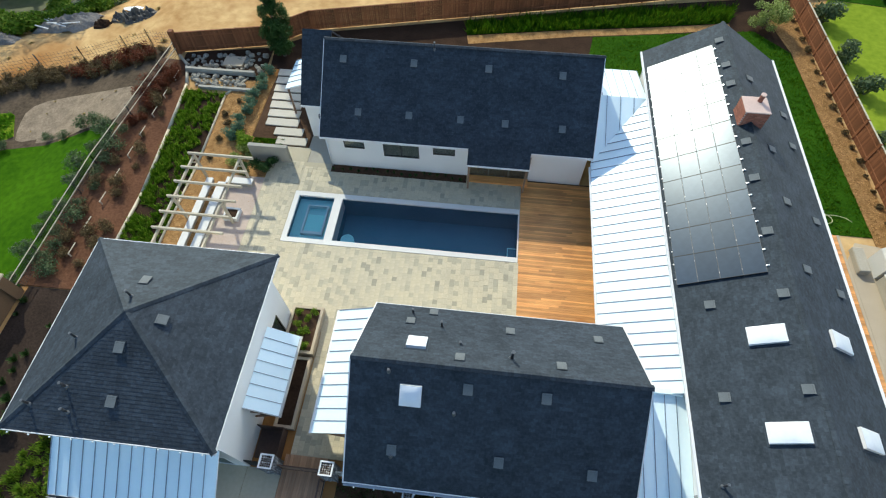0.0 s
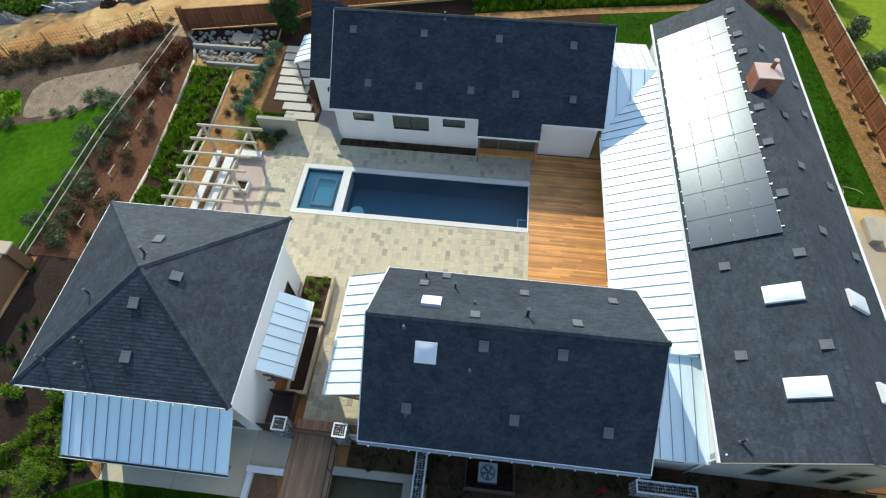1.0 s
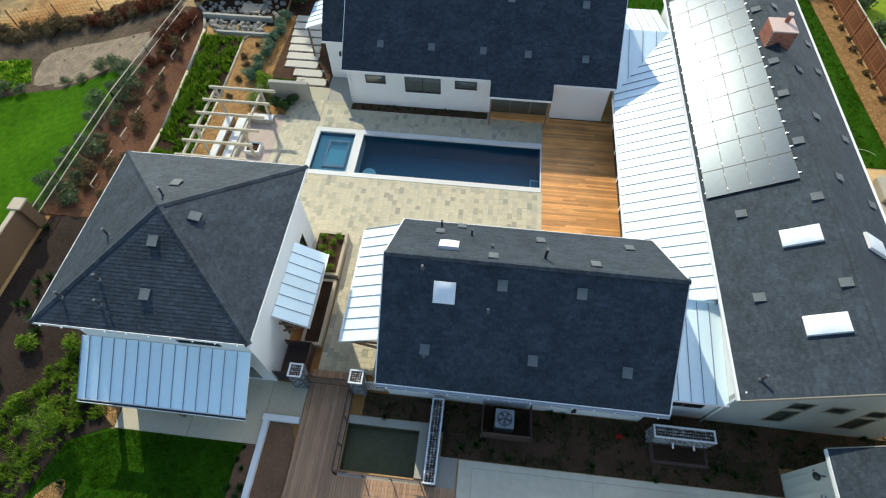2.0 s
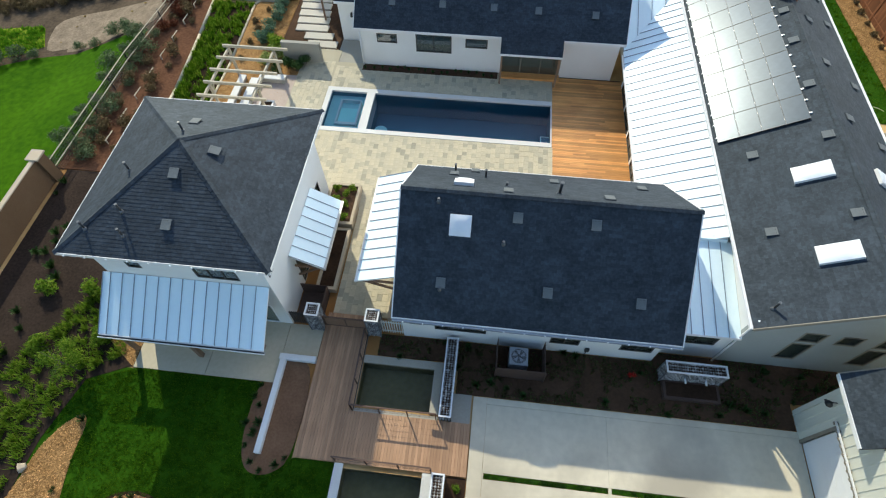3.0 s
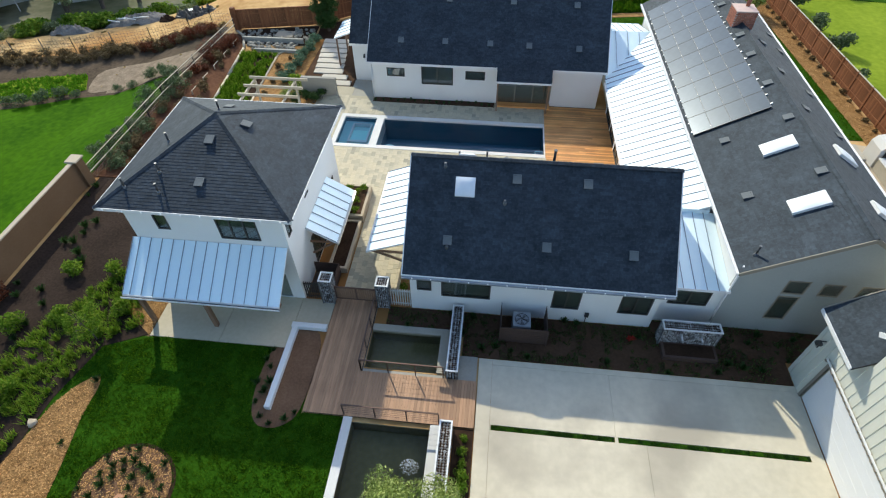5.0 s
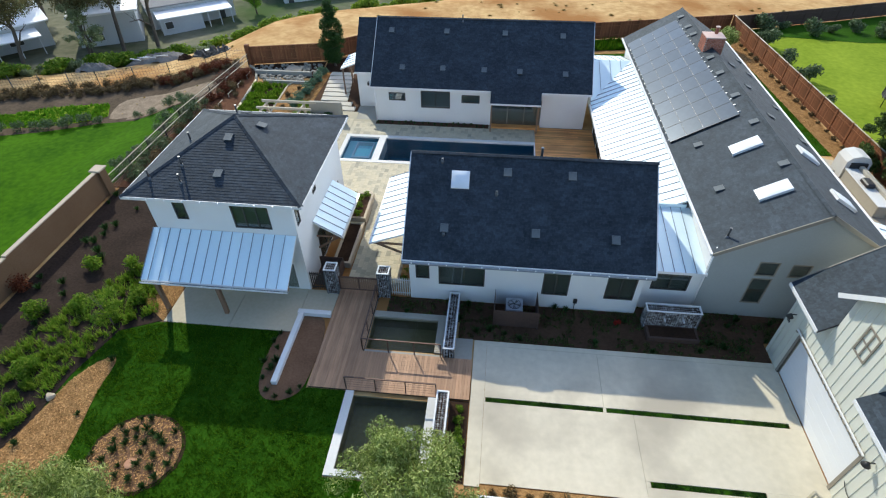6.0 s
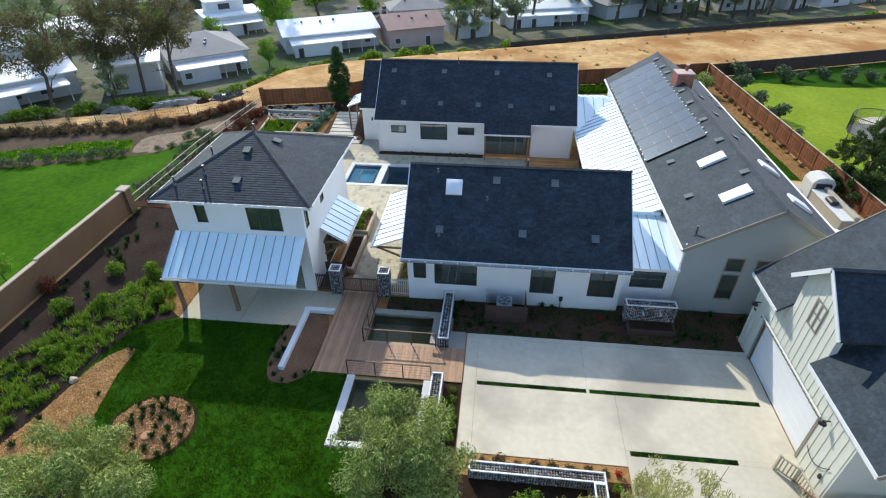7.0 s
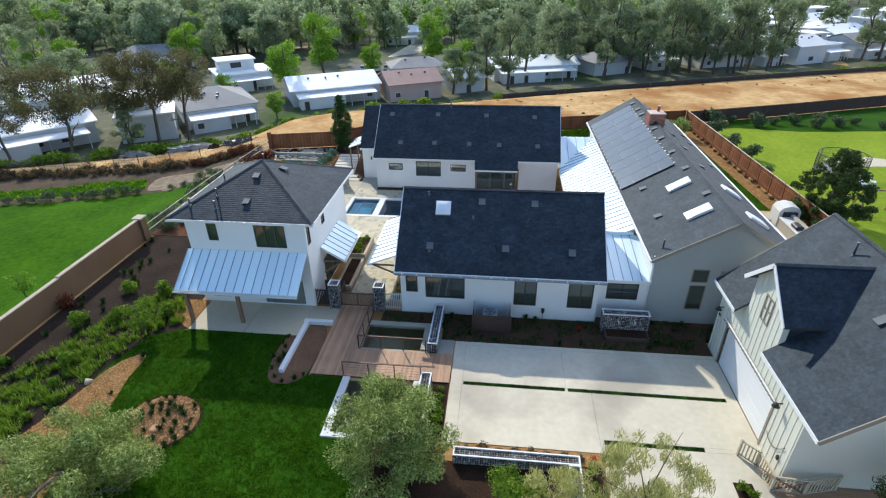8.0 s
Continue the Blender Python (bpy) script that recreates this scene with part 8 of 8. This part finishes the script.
# ---- the valley behind ----
def home(left, right, d, h, roof="gable", rise=1.2, annex=True, wall_mat=None, roof_mat=None, label="pale single-storey home with a low white roof"):
    """A home whose front runs from left to right in plan."""
    (xl, yl), (xr, yr) = left, right
    w = math.hypot(xr - xl, yr - yl)
    turn = math.degrees(math.atan2(yr - yl, xr - xl))
    z = min(land(xl, yl), land(xr, yr))
    vary = random.Random(int(xl * 7 + yl))
    t = thing("valley_home", label, "house", "homes in the valley")
    wm, rm = wall_mat or M_HOMEWALL, roof_mat or M_PALEROOF
    f = 3.4 if annex else 0.0
    o = 0.45
    part("wall", boxes((0, w, f, f + d, -0.6, h)), wm, t)
    if roof == "flat":
        part("roof", bevelled(-o, w + o, f - o, f + d + o, h, h + 0.3, 0.05), rm, t)
        part("upper_wall", boxes((w * 0.1, w * 0.75, f + d * 0.35, f + d - 0.3, h + 0.3, h + 2.4)), wm, t)
        part("upper_roof", bevelled(w * 0.1 - o, w * 0.75 + o, f + d * 0.35 - o, f + d, h + 2.4, h + 2.65, 0.05), rm, t)
        wd = thing("window")
        wd.parent = t
        part("pane", boxes((w * 0.3, w * 0.5, f + d * 0.35 - 0.03, f + d * 0.35 - 0.003, h + 0.9, h + 2.0)), M_DARKFRAME, wd)
    else:
        c = Vector((w / 2, f + d / 2, h + rise))
        run = 0.0 if roof == "gable" else min(w, d) * 0.45
        eave = [Vector(p) for p in ((-o, f - o, h - 0.03), (w + o, f - o, h - 0.03), (w + o, f + d + o, h - 0.03), (-o, f + d + o, h - 0.03))]
        ra, rb = Vector((-o + run, c.y, c.z)), Vector((w + o - run, c.y, c.z))
        for poly in ((eave[0], eave[1], rb, ra), (eave[2], eave[3], ra, rb)):
            part("roof", prism(bmesh.new(), poly, (0, 0, 0.16)), rm, t)
        if run:
            for poly in ((eave[1], eave[2], rb), (eave[3], eave[0], ra)):
                part("roof", prism(bmesh.new(), poly, (0, 0, 0.16)), rm, t)
        else:
            for x in (0.0, w - 0.2):
                part("gable", prism(bmesh.new(), [(x, f, h - 0.02), (x, f + d, h - 0.02), (x, f + d / 2, h + rise - 0.1)], (0.2, 0, 0)), wm, t)
        for k in range(3):
            u, v = vary.uniform(0.2, 0.8) * w, f + d * vary.uniform(0.2, 0.42)
            zz = h + rise * (v - f) / (d / 2)
            part("roof_vent", boxes((u, u + 0.35, v, v + 0.35, zz, zz + 0.55)), M_VENT, t)
    if annex:
        part("annex_roof", prism(bmesh.new(), [(w * 0.04, 0, 2.3), (w * 0.92, 0, 2.3), (w * 0.92, f, 2.55), (w * 0.04, f, 2.55)], (0, 0, 0.14)), M_PALEROOF, t)
        part("annex_wall", boxes((w * 0.06, w * 0.55, 0.2, f - 0.003, -0.6, 2.28)), wm, t)
        for u in (0.62, 0.76, 0.9):
            part("post", boxes((w * u - 0.06, w * u + 0.06, 0.15, 0.27, -0.6, 2.29)), M_TRIM, t)
    n = max(1, int(w / 5))
    y0 = 0.2 if annex else f
    for i in range(n):
        u = (i + 0.5 + vary.uniform(-0.25, 0.25)) * w / n
        front = f if (annex and u > w * 0.5) else y0
        ww, wh = vary.choice(((0.5, 0.9), (0.8, 1.0), (0.45, 1.7))), 0.0
        base = 0.1 if ww[1] > 1.5 else 0.9
        wd = thing("window")
        wd.parent = t
        part("frame", boxes((u - ww[0] - 0.08, u + ww[0] + 0.08, front - 0.05, front - 0.004, base - 0.08, base + ww[1] + 0.08)), M_TRIM, wd)
        part("pane", boxes((u - ww[0], u + ww[0], front - 0.07, front - 0.052, base, base + ww[1])), M_DARKFRAME, wd)
    t.matrix_basis = pose(xl, yl, z, 0, 0, turn)
    return t


home((-72, 36.5), (-59.9, 50.1), 11, 3.3, "gable", 1.3)
home((-57.9, 51.4), (-51.0, 55.4), 8, 4.2, "flat", annex=False, label="tall white home behind the trees")
home((-49.7, 57.0), (-40.1, 64.3), 14, 3.2, "hip", 2.2, True, None, M_GREYROOF, "pale home with a broad grey hipped roof")
home((-92, 64), (-77, 77), 11, 3.2, "gable", 1.4)
home((-58.1, 85.8), (-48.9, 92.8), 9, 3.4, "flat", label="two-storey pale home with stepped flat roofs")
home((-99, 107), (-80, 116), 12, 3.4, "hip", 2.2, True, None, M_GREYROOF, "distant home with a grey hipped roof")
home((-37.1, 72.4), (-21.8, 80.7), 11, 3.2, "gable", 1.7)
home((-20.7, 81.1), (-11.0, 86.0), 9, 3.3, "gable", 1.9, False, M_PINKWALL, M_PINKROOF, "pinkish home with a low gable roof")
home((-8.4, 89.5), (-2.6, 92.2), 9, 3.0, "gable", 1.4, False)
home((0.4, 98.0), (19.7, 103.8), 10, 3.1, "gable", 1.5)
home((22.8, 108.2), (32.1, 112.6), 10, 3.0, "hip", 1.8, False, None, M_GREYROOF, "pale home with a grey hipped roof")
home((37.5, 115.7), (46.0, 119.6), 11, 3.0, "gable", 1.6)
home((50, 119), (62, 123), 10, 3.2, "hip", 1.8, False, None, M_GREYROOF, "pale home with a grey hipped roof")
home((66, 122), (74, 126), 9, 3.6, "flat")
home((75.5, 125.5), (84, 129.5), 10, 4.4, "gable", 2.0, False, label="white two-storey home with a steep gable")
home((85.5, 130.5), (93, 134.0), 10, 3.6, "flat", label="white stepped home with flat roofs")
home((96, 133), (108, 138), 10, 3.8, "gable", 1.8, True, None, M_GREYROOF, "pale home with a grey gable roof")
home((78, 146), (92, 153), 11, 4.2, "flat", label="large white stepped home with flat roofs")
home((97, 152), (110, 158), 11, 4.0, "gable", 2.0, False)
home((112, 146), (126, 152), 11, 4.0, "hip", 2.2, False, M_PINKWALL, M_PINKROOF, "pinkish home with a hipped roof")
home((64, 170), (82, 176), 11, 4.4, "flat")
home((100, 178), (116, 184), 11, 4.4, "gable", 2.0)
home((128, 176), (146, 184), 12, 5.0, "flat")
home((88, 139), (97, 143), 9, 3.8, "flat", label="white stepped home with flat roofs")
home((104, 142), (113, 146), 9, 3.6, "gable", 1.8, False)
home((84, 161), (96, 166), 10, 4.4, "flat", label="large white stepped home with flat roofs")
home((100, 164), (112, 169), 10, 4.2, "hip", 2.0, False)
home((118, 160), (130, 166), 10, 4.2, "gable", 2.0, False, M_PINKWALL, M_PINKROOF, "pinkish home with a gable roof")
home((112, 192), (128, 198), 11, 4.6, "flat", label="large white stepped home with flat roofs")
home((134, 200), (150, 207), 11, 4.6, "gable", 2.0, False)
home((90, 205), (106, 211), 11, 4.6, "gable", 2.0, False)
home((-38, 158), (-20, 162), 10, 3.6, "gable", 1.6)
home((12, 166), (30, 170), 10, 3.6, "gable", 1.6)
home((-80, 176), (-60, 184), 10, 3.6, "gable", 1.6)
home((-24, 100), (-12, 104), 9, 3.0, "hip", 1.6, False, None, M_GREYROOF, "pale home with a grey hipped roof")
sheet_z = land(-24, 118) + 0.05
solo("parking_lot", slab([(-38, 108), (-8, 114), (-10, 128), (-40, 122)], sheet_z - 0.6, sheet_z), M_ASPHALT, "grey asphalt parking lot between the homes", "parking lot", kind="structure")
solo("valley_road", slab([(-34, 122), (-26, 124), (-20, 175), (-28, 175)], land(-26, 140) - 0.8, land(-26, 140) + 0.08), M_CONC, "pale road running into the trees", "road", kind="structure")


def car(m):
    t = thing("parked_car", "pale parked car in the valley lot", "car", "parked cars")
    bm = bmesh.new()
    prism(bm, [(-2.1, -0.85, 0.35), (2.1, -0.85, 0.35), (2.15, -0.85, 0.8), (1.1, -0.85, 0.95), (-1.9, -0.85, 0.95), (-2.15, -0.85, 0.8)], (0, 1.7, 0))
    part("body", bm, M_CARPAINT, t)
    bm = bmesh.new()
    prism(bm, [(-1.7, -0.75, 0.95), (0.9, -0.75, 0.95), (0.3, -0.75, 1.45), (-1.3, -0.75, 1.45)], (0, 1.5, 0))
    part("cabin", bm, M_DARKFRAME, t, "dark car windows")
    for x in (-1.3, 1.35):
        for y in (-0.85, 0.65):
            part("wheel", rod(bmesh.new(), (x, y, 0.33), (x, y + 0.2, 0.33), 0.33, n=14), M_BLACK, t)
    t.matrix_basis = m
    return t


first_car = car(pose(-34, 113, sheet_z, 0, 0, 100))
for i in range(1, 9):
    copy_thing(first_car, pose(-34 + 3.0 * i, 113 + 0.55 * i + (3.6 if i % 3 == 0 else 0), sheet_z, 0, 0, 100 + 6 * math.sin(i * 2.3)))

silt = thing("silt_fence", "low black fabric fence along the dirt track", "fence", kind="structure")
sp = [(1.5, 64.6), (12, 68.6), (27, 73.6), (45, 80), (70, 88.6), (95, 96)]
for (xa, ya), (xb, yb) in zip(sp, sp[1:]):
    za, zb = land(xa, ya), land(xb, yb)
    part("fabric", prism(bmesh.new(), [(xa, ya, za - 0.1), (xb, yb, zb - 0.1), (xb, yb, zb + 0.75), (xa, ya, za + 0.75)], (0.02, 0.05, 0)), M_BLACK, silt)
    part("stake", boxes((xa - 0.04, xa + 0.04, ya - 0.04, ya + 0.04, za - 0.1, za + 0.95)), M_WOODDARK, silt)
silt_back = thing("silt_fence", "low black fabric fence above the green bank", "fence", kind="structure")
sp = [(14, 78), (30, 84.5), (50, 91.5), (75, 99.5), (97, 106)]
for (xa, ya), (xb, yb) in zip(sp, sp[1:]):
    za, zb = land(xa, ya), land(xb, yb)
    part("fabric", prism(bmesh.new(), [(xa, ya, za - 0.1), (xb, yb, zb - 0.1), (xb, yb, zb + 0.7), (xa, ya, za + 0.7)], (0.02, 0.05, 0)), M_BLACK, silt_back)
drape("grass_bank", [(1.5, 65.2), (12, 69.2), (27, 74.2), (45, 80.6), (70, 89.2), (95, 96.6), (97, 105.4), (75, 98.9), (50, 90.9), (30, 83.9), (14, 77.4), (2, 72)], 0.1, M_BANK, "rough green bank behind the dirt track", "grass")
tarp = solo("tarpaulin", boulder(random.Random(5), 1.2), M_SPRAY, "crumpled white plastic sheet on the dirt", "plastic sheet")
tarp.matrix_basis = Matrix.Translation((-34.5, 43.5, land(-34.5, 43.5) - 0.05)) @ Matrix.Diagonal((1.3, 0.45, 0.3, 1))
def mound(name, cx, cy, rx, ry, h, mat, label, category, seed, rough=0.25, n=34):
    """A low uneven heap lying on the land."""
    o = seed * 7.3
    vs, fs = [], []
    for i in range(n + 1):
        for j in range(n + 1):
            u, v = 2 * i / n - 1, 2 * j / n - 1
            x, y = cx + rx * u, cy + ry * v
            edge = max(0.0, 1 - (u * u + v * v) * (1 + 0.45 * noise.noise((u * 1.7, v * 1.7, o))))
            top = h * edge ** 0.6 * (1 + rough * noise.noise((x * 1.5, y * 1.5, o)) + rough * 1.4 * noise.noise((x * 4.1, y * 4.1, o)))
            vs.append((x, y, land(x, y) - 0.08 + max(0.0, top)))
    for i in range(n):
        for j in range(n):
            k = i * (n + 1) + j
            fs.append((k, k + n + 1, k + n + 2, k + 1))
    return tagged(raw(name, vs, fs, mat, smooth=True), label, category)


mound("tarpaulin", -33.6, 42.0, 2.5, 1.0, 0.5, M_TARPBLACK, "crumpled black plastic sheeting heaped on the dirt", "plastic sheet", 3, 1.2, 44)
mound("earth_mound", -36.6, 41.0, 0.9, 0.7, 0.45, M_SOIL, "small dark earth heap on the dirt", "earth heap", 4, 0.5)
mound("rubble_mound", -41.0, 41.6, 3.6, 2.0, 0.9, M_RUBBLE, "low grey heap of rubble beside the track", "rubble heap", 5, 0.3)
mound("rubble_mound", -46.5, 38.6, 2.6, 1.3, 0.8, M_RUBBLE, "low grey heap of rubble by the fence", "rubble heap", 6, 0.5)
rg = random.Random(8)
heap = thing("timber_lengths", "pale lengths of scrap timber lying on the rubble", "scrap timber")
for i in range(7):
    px, py, q = -41 + rg.uniform(-2, 2), 40.6 + rg.uniform(-0.7, 1.0), rg.uniform(-0.5, 0.5)
    part("length", beam(bmesh.new(), (px - 0.8, py - q, land(px, py) + 0.62), (px + 0.8, py + q, land(px, py) + 0.7), 0.12, 0.06), M_COPING, heap)

# scrub along the bank
rng = random.Random(71)
scrub = bush("scrub", (0, 0, 0), 1.0, 1.1, M_BEDGREEN, "green scrub on the bank above the homes", 72, 700, 0.13, "bank scrub")
pts = []
for i in range(190):
    u = rng.uniform(-70, 110) if i < 120 else rng.uniform(-50, 10)
    s = rng.uniform(8.5, 14) if u < 60 else rng.uniform(8, 14)
    x = -45 + 0.928 * (u + 20) - 0.374 * s
    pts.append((x, 40 + 0.374 * (u + 20) + 0.928 * s - 9.0 * smooth(22, 45, -x)))


def plant_low(proto, pts, rng, lo, hi, squash=1.0):
    first = True
    for x, y in pts:
        s = rng.uniform(lo, hi)
        m = Matrix.Translation((x, y, land(x, y) - 0.1)) @ pose(0, 0, 0, 0, 0, rng.uniform(0, 360)) @ Matrix.Diagonal((s, s, s * squash * rng.uniform(0.85, 1.2), 1))
        if first:
            proto.matrix_basis, first = m, False
        else:
            copy_thing(proto, Matrix.Identity(4)).matrix_basis = m


plant_low(scrub, pts, rng, 0.8, 1.9, 0.8)
bank_hedge = bush("bank_hedge", (0, 0, 0), 1.1, 1.3, M_EUCA, "dark green shrub below the wire fence bank", 74, 800, 0.13, "bank hedge")
hp = []
for i in range(130):
    x = rng.uniform(-80, -37)
    s = rng.uniform(9.5, 14.5)
    hp.append((x, 40 + (s + 0.374 * (x + 45)) / 0.928 - 9.0 * smooth(22, 45, -x)))
plant_low(bank_hedge, hp, rng, 0.5, 1.1, 0.8)
bank_grass = tuft("bank_grass", 1.2, 0.7, M_BEDGREEN, "low green grass clump on the bank behind the dirt track", 75, 160, "bank grass", 0.07)
gp = []
for i in range(230):
    u = rng.uniform(0, 1)
    x = 2 + 92 * u
    gp.append((x, 65 + 0.355 * x + rng.uniform(1.0, 8.5)))
plant_low(bank_grass, gp, rng, 0.8, 1.6, 0.7)
dry2 = tuft("dry_scrub", 0.7, 0.6, M_STRAW, "straw-coloured dry grass tuft on the earth slope", 73, 110, "dry scrub", 0.05)
plant_low(dry2, [(x, 46 + 0.36 * x + rng.uniform(8, 19)) for x in [rng.uniform(0, 95) for _ in range(110)]] + [(rng.uniform(-50, 70), rng.uniform(52, 64)) for _ in range(50)] + [(rng.uniform(-60, -28), rng.uniform(33, 46)) for _ in range(30)] + [(rng.uniform(-16, 20), rng.uniform(47, 60)) for _ in range(40)], rng, 0.25, 0.75, 0.6)

# green floor of the valley
vx, vy = span(-240, 240, 8), span(40, 430, 8)
vv = [(x, y, land(x, y) + 0.06) for x in vx for y in vy]
vf = []
for i in range(len(vx) - 1):
    for j in range(len(vy) - 1):
        cx, cy = vx[i] + 4, vy[j] + 4
        if (cx + 45) * -0.374 + (cy - 40 + 9.0 * smooth(22, 45, -cx)) * 0.928 > 14:
            k = len(vy)
            vf.append((i * k + j, (i + 1) * k + j, (i + 1) * k + j + 1, i * k + j + 1))
tagged(raw("valley_floor", vv, vf, M_SCRUBLAND, smooth=True), "scrubby green and brown valley floor among the homes", "ground", kind="structure")

EU = [tree("eucalyptus", (0, 0, 0), 13, 4.2, M_EUCA, "tall eucalyptus with open drooping clumps, leaves paled for haze", "tree", 80 + i, 4600, 0.24, 32, 0.32, 0.2, 0.42, 0.5, 1.05, "valley eucalyptus") for i in range(3)]
LI = [tree("leafy_tree", (0, 0, 0), 11, 3.8, M_LIME, "bright fresh-green tree between the homes", "tree", 90 + i, 5200, 0.22, 24, 0.26, 0.2, 0.5, 0.2, 1.35, "valley leafy trees") for i in range(2)]
BR = [tree("dry_eucalyptus", (0, 0, 0), 10.5, 4.8, M_OLDEUCA, "tall brownish eucalyptus with bare forked limbs", "tree", 95 + i, 8000, 0.14, 60, 0.2, 0.42, 0.36, 0.8, 0.85, "dry eucalyptus") for i in range(2)]
GR = [tree("grove_tree", (0, 0, 0), 12, 4.6, M_GROVE, "grove tree beyond the homes, leaves paled for haze", "tree", 100 + i, 3600, 0.34, 22, 0.3, 0.15, 0.5, 0.2, 1.7, "valley grove") for i in range(2)]
placed = {}


def grow(protos, i, x, y, s, tall=1.0):
    p = protos[i % len(protos)]
    m = Matrix.Translation((x, y, land(x, y) - 0.1)) @ pose(0, 0, 0, 0, 0, (x * 37 + y * 11) % 360) @ Matrix.Diagonal((s, s, s * tall, 1))
    if p.name not in placed:
        placed[p.name] = True
        p.matrix_basis = m
    else:
        copy_thing(p, Matrix.Identity(4)).matrix_basis = m


for i, (x, y, s) in enumerate(((-59.5, 42.5, 1.35), (-55.5, 49.5, 1.2), (-66, 39.5, 1.1))):
    grow(BR, i, x, y, s)
for i, (x, y, s) in enumerate(((-51.5, 51.0, 1.45), (-48, 53.5, 1.4), (-71, 62, 1.0), (-53.5, 47.5, 0.6))):
    grow(BR if i < 2 else EU, i, x, y, s)
for i, (x, y, s) in enumerate(((-43.6, 86, 1.1), (-42, 106, 1.35), (-30, 106, 0.8), (-52, 76, 0.6), (-39, 67.7, 0.5), (-16.6, 118, 1.2), (-8, 97, 1.0), (24, 150, 1.2), (-66, 80, 0.8), (-95, 90, 1.0), (-80, 112, 1.2), (46, 150, 1.1), (-110, 95, 1.1))):
    grow(LI, i, x, y, s)
for i, (x, y, s) in enumerate(((-9, 89, 0.75), (-2, 93, 0.9), (6, 101, 1.0), (13, 112, 1.05), (21.5, 124, 1.15), (31, 112, 1.1), (36, 117, 1.0), (43, 112, 1.05), (50, 118, 0.9), (62.7, 127, 1.1), (68, 122, 0.8), (94.5, 132, 1.05), (118, 142, 1.0), (-105, 70, 1.0), (-92, 78, 0.9), (-5, 87.5, 0.7), (2.5, 94, 1.05), (24, 104, 0.85), (34, 108, 0.9), (39.5, 110, 1.15), (46, 113, 0.95), (55, 114, 1.05), (59, 117, 0.8), (16, 108, 1.1), (28, 118, 1.2), (48, 128, 1.2), (-68, 55, 0.9), (-78, 56, 1.0))):
    grow(EU, i, x, y, s, 1.0 + 0.3 * ((i * 7) % 5) / 4)
for i, (x, y, s, tall) in enumerate(((46, 114, 0.95, 1.3), (51, 112, 0.8, 1.2), (56, 113, 0.9, 1.4), (60, 116, 0.85, 1.2), (65, 117, 0.95, 1.35), (72, 126, 1.0, 1.2), (100, 134, 1.1, 1.2), (107, 136, 1.0, 1.3), (84, 150, 0.9, 1.1), (76, 158, 1.0, 1.2), (40, 108, 0.6, 1.1))):
    grow(EU, i, x, y, s, tall)
k = 0
for i in range(150):
    y = 120 + 34 * i / 150
    x = rng.uniform(-0.95 * y - 25, 0.8 * y + 30)
    if x > 48 and rng.random() < 0.95 or -40 < x < 0:
        continue
    k += 1
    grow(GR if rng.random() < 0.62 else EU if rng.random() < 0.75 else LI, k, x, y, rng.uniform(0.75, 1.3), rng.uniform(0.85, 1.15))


def far_woods(n, seed, mat, label):
    """Woods beyond the homes, trunks and leaf clumps of many trees in one mesh."""
    rg = random.Random(seed)
    kinds = []
    for q in range(6):
        bl = clump_list(rg, 20, (0, 0, 7.2), 3.4, 4.2, 1.5)
        vs, _ = foliage(bl, 620, 0.55, rg, 0.5, 0.3, 0.2)
        trunk = []
        for a in range(3):
            c0, c1 = 2.1 * a, 2.1 * (a + 1)
            trunk += [(0.3 * math.cos(c0), 0.3 * math.sin(c0), -0.3), (0.3 * math.cos(c1), 0.3 * math.sin(c1), -0.3), (0.15 * math.cos(c1), 0.15 * math.sin(c1), 7), (0.15 * math.cos(c0), 0.15 * math.sin(c0), 7)]
        kinds.append(np.array([tuple(v) for v in vs] + trunk, dtype=np.float32))
    out = []
    while len(out) < n:
        y = 150 + 300 * rg.random() ** 1.35
        x = rg.uniform(-0.95 * y - 30, 0.85 * y + 35)
        if x > 0.42 * y and y < 270 and rg.random() < 0.9:
            continue
        a, w, t = rg.uniform(0, 6.28), rg.uniform(0.75, 1.35), rg.uniform(0.8, 1.35)
        v = kinds[len(out) % 6] * np.array((w, w, t), dtype=np.float32)
        rot = np.array(((math.cos(a), -math.sin(a), 0), (math.sin(a), math.cos(a), 0), (0, 0, 1)), dtype=np.float32)
        out.append(v @ rot.T + np.array((x, y, land(x, y) - 0.1), dtype=np.float32))
    co = np.concatenate(out)
    nq = len(co) // 4
    me = bpy.data.meshes.new("far_woods")
    me.vertices.add(len(co))
    me.vertices.foreach_set("co", co.ravel())
    me.loops.add(len(co))
    me.loops.foreach_set("vertex_index", np.arange(len(co), dtype=np.int32))
    me.polygons.add(nq)
    me.polygons.foreach_set("loop_start", np.arange(0, len(co), 4, dtype=np.int32))
    me.update(calc_edges=True)
    me.materials.append(mat)
    tagged(new("far_woods", me), label, "woods", kind="stuff")


far_woods(480, 77, M_GROVE, "grey-green woods beyond the homes, leaves paled for haze")
far_woods(300, 78, M_FARDARK, "dark green woods beyond the homes")
far_woods(130, 79, M_LIME, "fresh green trees among the far woods")
terrace_stones()
